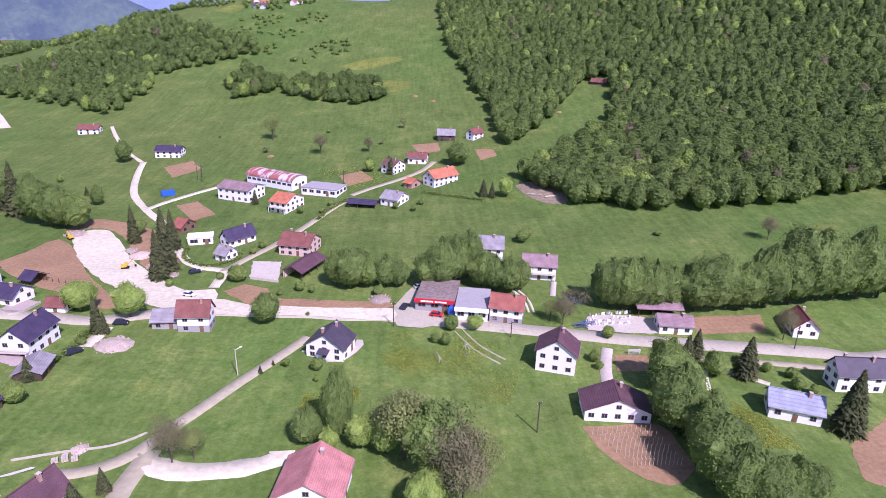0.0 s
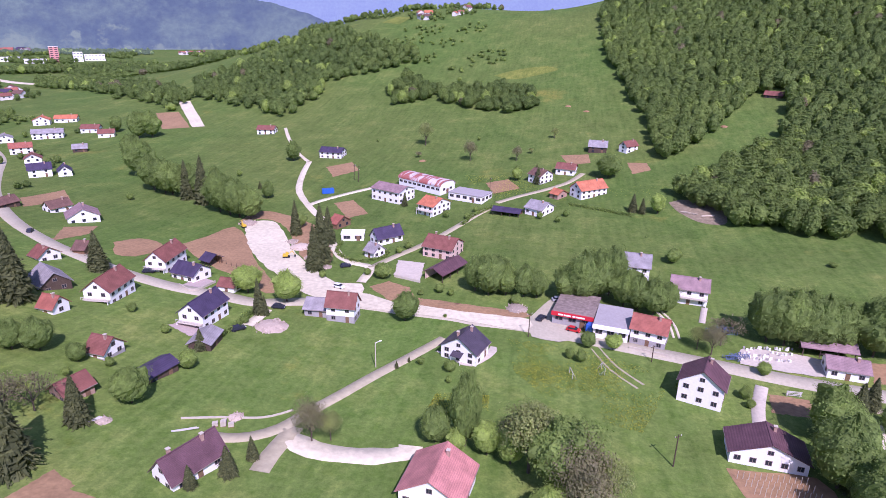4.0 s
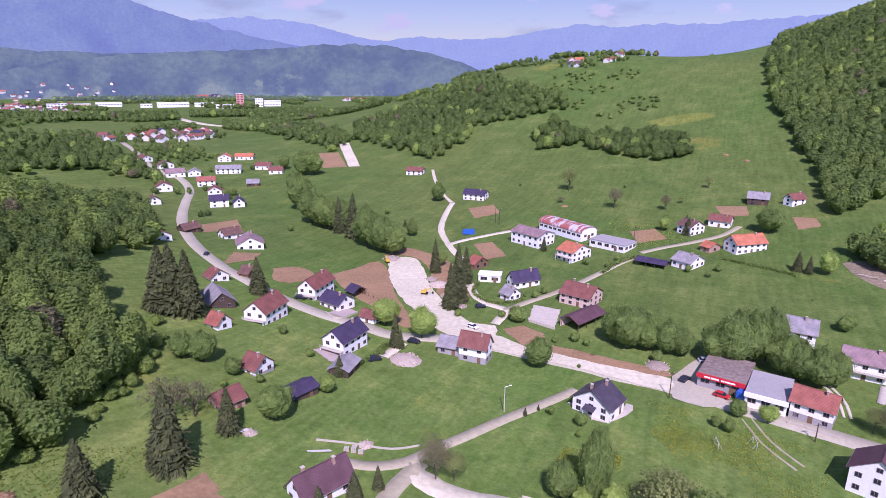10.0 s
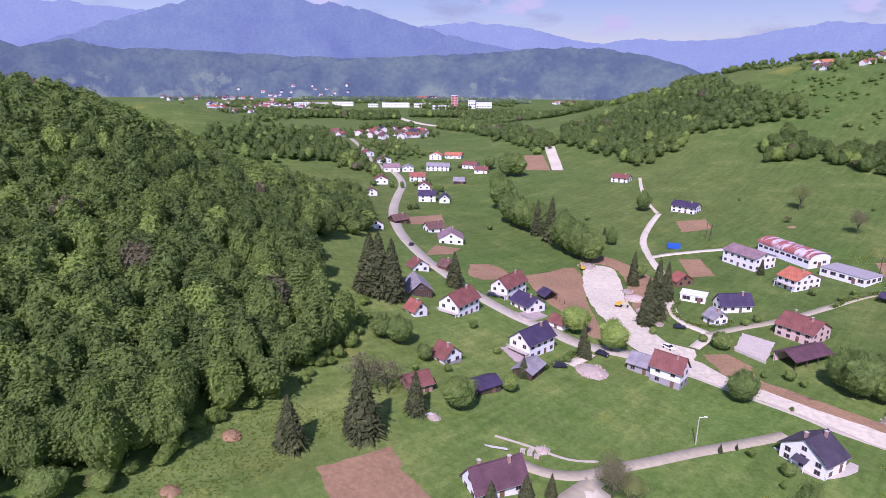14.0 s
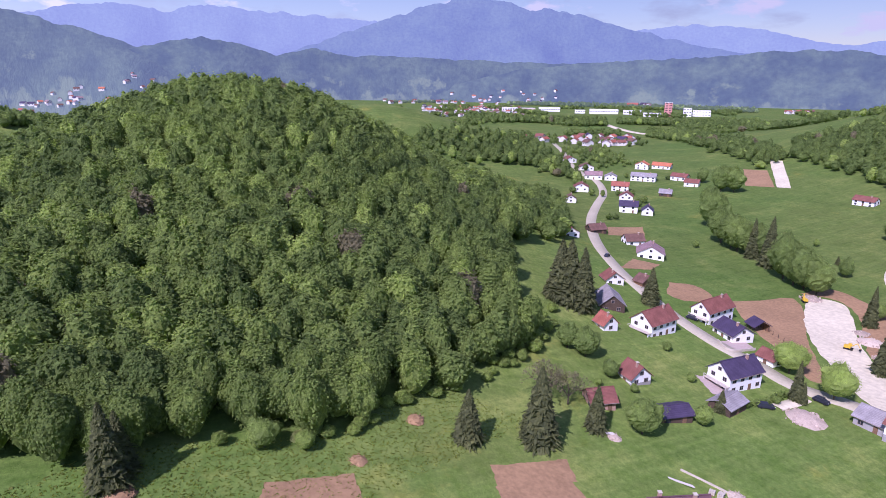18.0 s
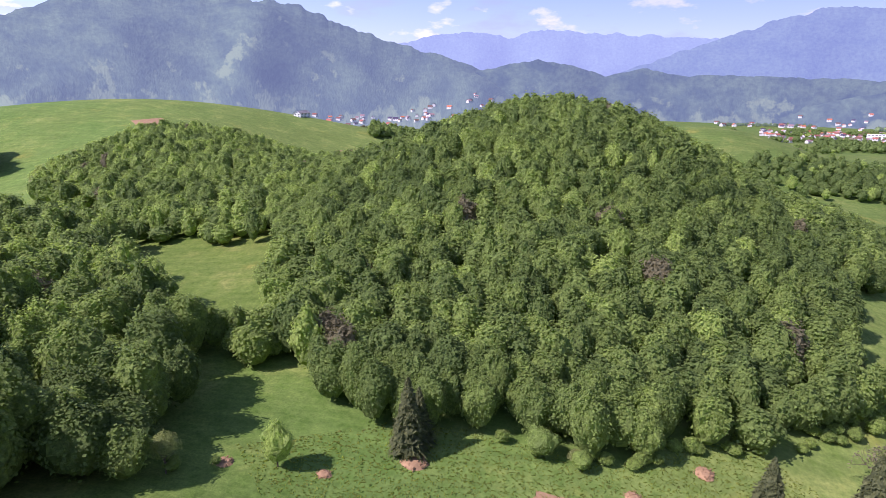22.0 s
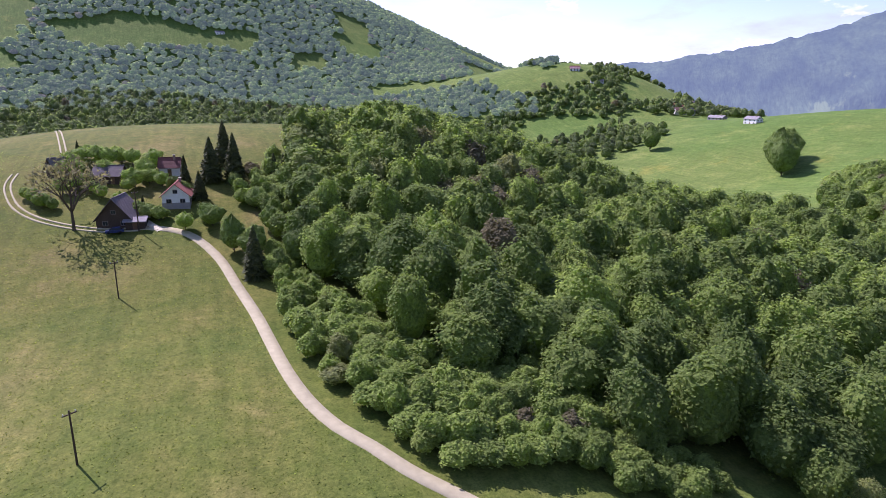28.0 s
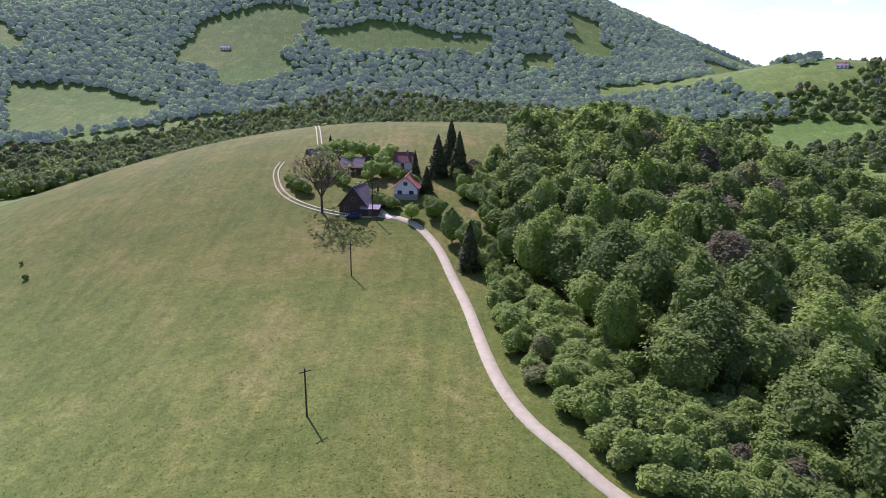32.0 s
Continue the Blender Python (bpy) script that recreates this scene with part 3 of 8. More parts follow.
HILL_MEADOWS = [
    [(537, -811), (472, -858), (357, -828), (338, -806), (371, -732), (415, -664), (440, -651)],
    [(334, -985), (231, -1004), (206, -962), (263, -900), (302, -895)],
    [(200, -1075), (71, -1106), (8, -1092), (21, -1030), (139, -1010)],
    [(-434, -1046), (-558, -1172), (-451, -767), (-475, -726), (-457, -691), (-418, -703), (-379, -756)],
    [(-228, -1122), (-257, -1137), (-321, -1116), (-303, -1055), (-255, -1055)],
    [(-146, -1042), (-173, -1049), (-203, -1044), (-197, -1000), (-146, -992)],
    [(-427, -820), (-482, -758), (-470, -695), (-427, -693), (-402, -745)],
    [(-445, -643), (-492, -639), (-602, -622), (-517, -444), (-401, -336), (-348, -324), (-390, -475), (-399, -562)],
]
STRIP = [(37, 338), (56, 357), (83, 392), (105, 430), (127, 458), (145, 459), (133, 410), (117, 375), (96, 355), (75, 333), (54, 303), (38, 281)]
GLADE = [(-197, 127), (-209, 150), (-207, 166), (-125, 106), (-125, 99), (-143, 100), (-157, 104)]
RISE = [(-470, 263), (-484, 316), (-463, 344), (-411, 320), (-346, 266), (-358, 248), (-411, 248)]
CLEARING = [(-222, -130), (-221, -104), (-202, -69), (-155, -52), (-141, -50), (-147, -66), (-154, -80), (-165, -95)]
forest("wood", "dense broadleaf wood covering a rounded hill", [(-130, -40), (-116, -29), (-104, -15), (-102, -7), (-108, 0), (-109, 7), (-104, 25), (-110, 44), (-115, 63), (-128, 94), (-152, 125), (-194, 145), (-236, 159), (-274, 185), (-307, 223), (-399, 249), (-470, 171), (-480, 0), (-427, -106), (-322, -74), (-255, -59)], 6.0, 14.5, 11, cut=[CLEARING, GLADE, RISE], full=125, near=260, mid=450, spread=0.8, tint=(0.0, 0.62), vary=(0.72, 1.15))
forest("wood", "broadleaf wood on the hill behind the clearing", [(-324, -63), (-207, -73), (-216, -95), (-226, -132), (-267, -167), (-295, -215), (-356, -259), (-459, -244), (-514, -167), (-473, -83), (-397, -49)], 6.2, 13, 12, spread=0.85, cut=[CLEARING], mid=450)
forest("wood", "dark broadleaf wood on the steep flank of the farm hill", [(-87, -43), (-100, -52), (-125, -61), (-155, -76), (-216, -124), (-260, -203), (-257, -266), (-231, -296), (-175, -303), (-124, -306), (-85, -298), (-54, -246), (-30, -211), (-23, -189), (-23, -163), (-21, -141), (-23, -118), (-30, -104), (-35, -93), (-42, -86), (-51, -85), (-53, -81), (-60, -65), (-74, -53)], 6.8, 16.5, 13, cut=[CLEARING], full=160, near=300, mid=450, tint=(0.15, 0.86), spread=0.84)
forest("thicket", "pale green thicket of young trees and bushes below the wood", [(-12, -145), (-13, -125), (-14, -99), (-18, -83), (-23, -72), (-28, -65), (-32, -61), (-70, -66), (-82, -85), (-62, -84), (-51, -85), (-42, -87), (-34, -96), (-26, -110), (-21, -128), (-19, -146)], 3.4, 5.6, 14, full=60, near=400, tint=(0.66, 0.88), spread=1.15, brown=0.02)
forest("thicket", "rounded bushes between the farm and the wood", [(-6, -189), (-15, -203), (-24, -211), (-27, -203), (-24, -181), (-22, -153), (-18, -141), (-15, -150), (-18, -163), (-15, -175), (-9, -180)], 4.2, 6.5, 33, near=400, tint=(0.35, 0.8), spread=1.1)
forest("thicket", "bushes at the foot of the wood", [(-42, -95), (-49, -93), (-55, -76), (-60, -65), (-67, -57), (-65, -51), (-55, -53), (-44, -61), (-31, -74)], 3.4, 5.0, 15, near=400, tint=(0.4, 0.85), spread=1.1)
forest("wood", "dense broadleaf wood climbing the hill across the valley", [(51, 318), (71, 270), (105, 255), (143, 255), (184, 258), (219, 264), (230, 193), (364, 210), (693, 400), (813, 813), (486, 1042), (182, 1034), (63, 898), (42, 799), (24, 680), (29, 559), (51, 441), (54, 396)], 6.4, 13, 16, mid=400, cut=[STRIP], spread=0.95, vary=(0.86, 1.12), tint=(0.0, 0.3))
forest("wood", "broadleaf wood on the shoulder of the grazing hill", [(-350, 538), (-295, 507), (-221, 462), (-221, 497), (-221, 566), (-182, 591), (-140, 605), (-170, 652), (-238, 700), (-334, 792), (-345, 677), (-392, 604)], 8.5, 13, 17, tint=(0, 0.25))
forest("wood", "belt of trees across the grazing hill", [(-158, 532), (-148, 569), (-111, 526), (-82, 524), (-26, 511), (-19, 467), (-46, 460), (-83, 481), (-111, 504), (-141, 493)], 6.5, 11, 18, mid=600, tint=(0, 0.3))
forest("wood", "belt of trees along the valley stream", [polar(a, d) for a, d in ((44.5, 940), (44.5, 1060), (40, 900), (36, 770), (33, 650), (35.2, 600), (38, 690), (41, 810))], 9, 12, 19, tint=(0, 0.2))
forest("wood", "dark belt of trees in front of the town", [polar(a, d) for a, d in ((60.5, 1300), (55, 1250), (48, 1190), (48, 1240), (55, 1330), (60.5, 1390))], 9, 17, 37, tint=(0, 0.1))
forest("wood", "belt of trees across the valley plain", [polar(a, d) for a, d in ((47, 1250), (41, 1230), (37, 1180), (33, 1000), (33, 1060), (37, 1260), (41, 1310), (47, 1310))], 9, 15, 38, tint=(0, 0.12))
forest("wood", "dark belt of trees on the plain behind the town", [polar(a, d) for a, d in ((57, 2020), (50, 1960), (43, 1900), (36, 1850), (36, 2000), (43, 2060), (50, 2100), (57, 2110))], 13, 13, 41, tint=(0.0, 0.1), mat="haze_glow_leaf", spread=1.3)
forest("wood", "dark belt of trees on the plain behind the town", [polar(a, d) for a, d in ((68, 2080), (61, 2150), (61, 2190), (68, 2130))], 13, 12, 42, tint=(0.0, 0.1), mat="haze_glow_leaf", spread=1.3)
forest("wood", "wood on the low rise beside the valley road", [(-497, 225), (-524, 246), (-548, 325), (-570, 406), (-468, 364), (-378, 322), (-404, 325), (-456, 323), (-457, 258)], 8, 12, 20, tint=(0, 0.3))
forest("wood", "wood below the grazing land beside the road", [(-440, 288), (-403, 308), (-245, 200), (-205, 161), (-265, 175), (-420, 244)], 7, 12, 21, cut=[GLADE, RISE], mid=500, tint=(0, 0.35))
forest("wood", "dark wood in the hollow behind the farm hill", [(309, -368), (260, -450), (205, -564), (115, -650), (-24, -690), (-166, -618), (-237, -508), (-260, -450), (-336, -497), (-321, -689), (-149, -847), (125, -891), (274, -752), (402, -573), (424, -424)], 8.5, 15, 22, tint=(0.0, 0.6), mat="hazed_leaf")
forest("hazy_backdrop_woods", "woodland and hedges scattered over the mountain side", [polar(a, d) for a, d in ((-120, 600), (-140, 720), (-160, 850), (170, 880), (150, 780), (148, 1000), (146, 1900), (-178, 1900), (-140, 1700), (-115, 1200))], 10, 12, 23, tint=(0.1, 0.75), density=(130.0, -0.28), spread=1.6, mat="haze_glow_leaf", cut=HILL_MEADOWS)
forest("wood", "trees between the fields of the hamlet ridge", [polar(a, d) for a, d in ((148, 560), (140, 640), (131, 800), (126, 1000), (140, 1150), (148, 1100), (158, 900), (152, 640))], 11, 12, 24, tint=(0.1, 0.6), density=(90.0, 0.02), spread=1.2, mat="hazed_leaf")
forest("wood", "hedges and groves on the valley plain", [polar(a, d) for a, d in ((58, 900), (50, 820), (38, 700), (30, 900), (24, 1300), (30, 1900), (50, 1950), (75, 1900), (85, 1400), (75, 1000))], 13, 12, 26, tint=(0, 0.15), density=(110.0, 0.22), spread=1.3)
forest("trees", "garden trees and bushes between the village houses", [polar(a, d) for a, d in ((55, 300), (54, 420), (55, 620), (51, 760), (45, 640), (42, 540), (44, 430), (49, 310))], 11, 6.5, 39, tint=(0, 0.4), density=(26.0, 0.16), spread=1.1)
forest("trees", "trees and bushes round the houses on the plain", [polar(a, d) for a, d in ((56, 830), (56, 960), (45, 900), (44, 790))], 11, 8, 40, tint=(0, 0.25), density=(40.0, 0.1), spread=1.2)
forest("wood", "trees on the crest of the grazing hill", [polar(a, d) for a, d in ((30, 820), (20, 860), (10, 850), (2, 860), (0, 960), (15, 980), (28, 950))], 9, 9, 27, tint=(0, 0.3), density=(50.0, 0.12), spread=1.2)
forest("wood", "groves on the slopes behind the meadow hill", [polar(a, d) for a, d in ((128, 830), (112, 1000), (96, 900), (86, 800), (80, 1200), (95, 1600), (125, 1500), (135, 1100))], 13, 12, 28, tint=(0.1, 0.55), density=(120.0, 0.1), spread=1.4, mat="hazed_leaf")
forest("wood", "trees joining the two woods above the clearing", [(-173, -54), (-210, -64), (-232, -78), (-268, -94), (-295, -89), (-296, -63), (-184, -39)], 6.6, 13, 35, cut=[CLEARING], near=300, mid=420)
forest("thicket", "low bushes and young trees along the foot of the wood", [(-108, 2), (-102, 24), (-107, 43), (-112, 62), (-124, 92), (-145, 119), (-152, 121), (-130, 92), (-117, 61), (-112, 42), (-106, 25), (-110, 6)], 3.4, 3.6, 36, near=400, tint=(0.5, 0.88), density=(9.0, -0.1), spread=1.2)
forest("wood", "grove beyond the dip in the wooded hill", [(-666, -103), (-714, -56), (-1487, -136), (-753, -111)], 8, 13, 34, mid=700, tint=(0, 0.4))
forest("wood", "small trees along the foot of the belt", [(-537, 435), (-455, 410), (-454, 441), (-573, 508)], 8, 9, 29, tint=(0, 0.3))
forest("wood", "young trees between two clearings", [(-134, -63), (-125, -46), (-137, -42), (-163, -49), (-185, -65), (-185, -83), (-159, -79)], 6.5, 10, 31, cut=[CLEARING], near=300, tint=(0.3, 0.8))

# ---------------------------------------------------------------- draped sheets: roads, tracks, fields
def smooth_line(pts, step):
    """Evenly spaced places on a soft curve through the given ones."""
    p = np.array([pts[0]] + list(pts) + [pts[-1]], float)
    out = []
    for i in range(1, len(p) - 2):
        n = max(2, int(np.linalg.norm(p[i + 1] - p[i]) / step))
        for t in np.linspace(0, 1, n, endpoint=False):
            out.append(0.5 * (2 * p[i] + (p[i + 1] - p[i - 1]) * t + (2 * p[i - 1] - 5 * p[i] + 4 * p[i + 1] - p[i + 2]) * t * t + (3 * p[i] - p[i - 1] - 3 * p[i + 1] + p[i + 2]) * t ** 3))
    out.append(p[-1])
    return np.array(out)


def road(name, label, pts, width, mat, lift=0.14, ragged=0.0, step=2.5, shift=0.0):
    line = smooth_line(pts, step)
    d = np.gradient(line, axis=0)
    d /= np.linalg.norm(d, axis=1)[:, None] + 1e-9
    side = np.stack([-d[:, 1], d[:, 0]], 1)
    line = line + side * shift
    r = np.random.default_rng(len(pts) * 31 + int(width * 10))
    wob = 1 + ragged * r.normal(size=(len(line), 1))
    cols = [-0.5, -0.47, 0.0, 0.47, 0.5]
    v = []
    for k, c in enumerate(cols):
        q = line + side * (c * width) * wob
        z = terrain(q[:, 0], q[:, 1]) + (lift if 0 < k < 4 else -0.1)
        v.append(np.stack([q[:, 0], q[:, 1], z], 1))
    v = np.stack(v, 1).reshape(-1, 3)
    return tagged(sheet(name, v, grid_faces(len(line), len(cols)), mat), label, "road", kind="structure")


def field(name, label, poly, mat, lift=0.1, kind="structure", cell=2.0, category="field"):
    """A patch of ground with soft, slightly ragged edges, lying on the terrain."""
    poly = [Vector(p) for p in poly]
    c = sum(poly, Vector((0, 0))) / len(poly)
    edge = smooth_line([tuple(p) for p in poly] + [tuple(poly[0])], 3.0) if len(poly) > 5 else np.array([tuple(p.lerp(q, t)) for p, q in zip(poly, poly[1:] + poly[:1]) for t in np.linspace(0, 1, 9, endpoint=False)])
    n = len(edge)
    r = np.random.default_rng(n)
    edge = edge + r.normal(size=edge.shape) * 0.2
    lo, hi = edge.min(0), edge.max(0)
    gx, gy = np.meshgrid(np.arange(lo[0], hi[0], cell), np.arange(lo[1], hi[1], cell))
    gx, gy = gx.ravel() + r.uniform(-0.3, 0.3, gx.size), gy.ravel() + r.uniform(-0.3, 0.3, gy.size)
    ok = inside([tuple(p) for p in edge], gx, gy)
    ok &= np.min(np.hypot(gx[:, None] - edge[:, 0], gy[:, None] - edge[:, 1]), 1) > 0.5 * cell
    pts = [Vector(p) for p in edge] + [Vector((a, b)) for a, b in zip(gx[ok], gy[ok])]
    flat, _, tri, _, _, _ = delaunay_2d_cdt(pts, [(i, (i + 1) % n) for i in range(n)], [], 1, 0.001)
    q = np.array([tuple(p) for p in flat])
    rim = np.min(np.hypot(q[:, 0][:, None] - edge[:, 0], q[:, 1][:, None] - edge[:, 1]), 1) < 0.02
    z = terrain(q[:, 0], q[:, 1]) + np.where(rim, lift - 0.05, lift)
    tri = [f if (q[f[1]] - q[f[0]])[0] * (q[f[2]] - q[f[0]])[1] - (q[f[1]] - q[f[0]])[1] * (q[f[2]] - q[f[0]])[0] > 0 else f[::-1] for f in tri if len(f) == 3]
    return tagged(sheet(name, np.c_[q, z], np.array(tri), mat), label, category, kind=kind)


# ---------------------------------------------------------------- mesh helpers
def box_data(x0, x1, y0, y1, z0, z1):
    v = [(x0, y0, z0), (x1, y0, z0), (x1, y1, z0), (x0, y1, z0), (x0, y0, z1), (x1, y0, z1), (x1, y1, z1), (x0, y1, z1)]
    f = [(3, 2, 1, 0), (4, 5, 6, 7), (0, 1, 5, 4), (1, 2, 6, 5), (2, 3, 7, 6), (3, 0, 4, 7)]
    return v, f


def merged(*pieces):
    v, f = [], []
    for a, b in pieces:
        n = len(v)
        v += [tuple(p) for p in a]
        f += [tuple(i + n for i in q) for q in b]
    return v, f


def mesh_of(name, data, mat):
    me = bpy.data.meshes.new(name)
    me.from_pydata(data[0], [], data[1])
    me.materials.append(mat)
    me.update()
    return me


def part(name, data, mat, parent, label="", at=None):
    """One mesh object under a thing or a part; data is (verts, faces) or a mesh to share."""
    me = data if isinstance(data, bpy.types.Mesh) else mesh_of(name, data, mat)
    ob = new(name, me)
    ob.parent = parent
    if at is not None:
        ob.matrix_basis = at
    if label:
        ob["label"] = label
    return ob


def rod(a, b, r0, r1, n=7):
    """A tapered round bar between two places."""
    a, b = Vector(a), Vector(b)
    d = (b - a).normalized()
    u = d.orthogonal().normalized()
    w = d.cross(u)
    v = [tuple(p + (u * math.cos(2 * math.pi * i / n) + w * math.sin(2 * math.pi * i / n)) * r) for p, r in ((a, r0), (b, r1)) for i in range(n)]
    f = [(i, (i + 1) % n, n + (i + 1) % n, n + i) for i in range(n)] + [tuple(range(n - 1, -1, -1)), tuple(range(n, 2 * n))]
    return v, f


def ground_z(x, y):
    return float(terrain(x, y))


# ---------------------------------------------------------------- houses
def roof_material(name, color, rough=0.7, course=0.35, metal=0.0):
    """Tiles or sheet in courses up the slope, with faded and mossy patches."""
    m, t, b = material(name, rough, metal)
    c = t.nodes.new("ShaderNodeTexCoord")
    w = t.nodes.new("ShaderNodeTexWave")
    w.bands_direction = "Z"
    w.inputs["Scale"].default_value, w.inputs["Distortion"].default_value, w.inputs["Detail"].default_value = 0.5 / course, 0.6, 2
    t.links.new(c.outputs["Object"], w.inputs["Vector"])
    broad = noise_node(t, 0.35, 4, 0.6)
    fine = noise_node(t, 5.0, 4)
    a = ramp_node(t, broad, [(0.35, tuple(v * 0.8 for v in color)), (0.65, tuple(min(1, v * 1.15) for v in color))])
    g = ramp_node(t, fine, [(0.3, (0.8, 0.8, 0.8)), (0.7, (1.15, 1.15, 1.15))])
    k = mix_node(t, a, g, 1.0, "MULTIPLY")
    l = ramp_node(t, w.outputs["Fac"], [(0.0, (0.72, 0.72, 0.72)), (0.35, (1, 1, 1))])
    t.links.new(mix_node(t, k, l, 0.7, "MULTIPLY"), b.inputs["Base Color"])
    bump_node(t, b, w.outputs["Fac"], 0.6, 0.04)
    return m


ROOF = {
    "rust": roof_material("rust_red_tile", (0.22, 0.088, 0.068)),
    "red": roof_material("red_tile", (0.33, 0.115, 0.08)),
    "orange": roof_material("orange_tile", (0.5, 0.17, 0.09)),
    "salmon": roof_material("salmon_sheet_roof", (0.5, 0.22, 0.19), 0.6),
    "maroon": roof_material("maroon_sheet_roof", (0.13, 0.068, 0.076), 0.5),
    "dark": roof_material("anthracite_tile", (0.075, 0.062, 0.08), 0.5),
    "navy": roof_material("blue_black_tile", (0.065, 0.05, 0.09), 0.5),
    "grey": roof_material("grey_fibre_cement", (0.3, 0.28, 0.28), 0.85),
    "steel": roof_material("grey_sheet_steel", (0.3, 0.32, 0.37), 0.45, course=0.9),
    "mauve": roof_material("mauve_sheet_roof", (0.3, 0.2, 0.2), 0.6),
    "weathered": roof_material("weathered_grey_brown_tile", (0.17, 0.145, 0.14), 0.85),
    "brown": roof_material("brown_tile", (0.16, 0.09, 0.07), 0.8),
}


def patched_roof():
    """Old white sheets with streaks of red rust running down."""
    m, t, b = material("patched_sheet_roof", 0.6)
    c = t.nodes.new("ShaderNodeTexCoord")
    p = t.nodes.new("ShaderNodeMapping")
    p.inputs["Scale"].default_value = (0.55, 0.12, 0.12)
    n = t.nodes.new("ShaderNodeTexNoise")
    n.inputs["Scale"].default_value, n.inputs["Detail"].default_value = 1.0, 5
    t.links.new(c.outputs["Object"], p.inputs[0])
    t.links.new(p.outputs[0], n.inputs["Vector"])
    k = ramp_node(t, n.outputs["Fac"], [(0.44, (0.55, 0.5, 0.5)), (0.52, (0.35, 0.12, 0.1))])
    t.links.new(k, b.inputs["Base Color"])
    return m


UNIT_FRAME = mesh_of("window_frame", merged(box_data(-0.5, -0.42, -0.06, 0.03, -0.5, 0.5), box_data(0.42, 0.5, -0.06, 0.03, -0.5, 0.5), box_data(-0.42, 0.42, -0.06, 0.03, 0.42, 0.5), box_data(-0.42, 0.42, -0.06, 0.03, -0.5, -0.42), box_data(-0.035, 0.035, -0.05, 0.03, -0.42, 0.42)), M["frame"])
UNIT_PANE = mesh_of("pane", box_data(-0.42, 0.42, -0.025, 0.02, -0.42, 0.42), M["glass"])
UNIT_WINDOW = mesh_of("window", merged(box_data(-0.5, 0.5, -0.05, 0.02, -0.5, 0.5)), M["glass"])
UNIT_DOOR = mesh_of("door", merged(box_data(-0.5, 0.5, -0.06, 0.02, 0, 1), box_data(-0.36, 0.36, -0.08, -0.06, 0.55, 0.92), box_data(-0.36, 0.36, -0.08, -0.06, 0.08, 0.45)), M["planks"])


def opening(parent, kind, wall, u, z, w, h, half_l, half_w, fine):
    """A window or a door set on one of the four walls: s, n along the ridge, w, e the gables."""
    turn = {"s": 0, "n": 180, "e": 90, "w": -90}[wall]
    off = half_w if wall in "sn" else half_l
    m = pose(0, 0, 0, 0, 0, turn) @ Matrix.Translation((u, -off - 0.005, z)) @ Matrix.Diagonal((w, 1, h, 1))
    if kind == "door":
        return part("door", UNIT_DOOR, None, parent, at=m)
    if not fine:
        return part("window", UNIT_WINDOW, None, parent, at=m)
    o = part("window", UNIT_FRAME, None, parent, at=m)
    part("pane", UNIT_PANE, None, o)
    return o


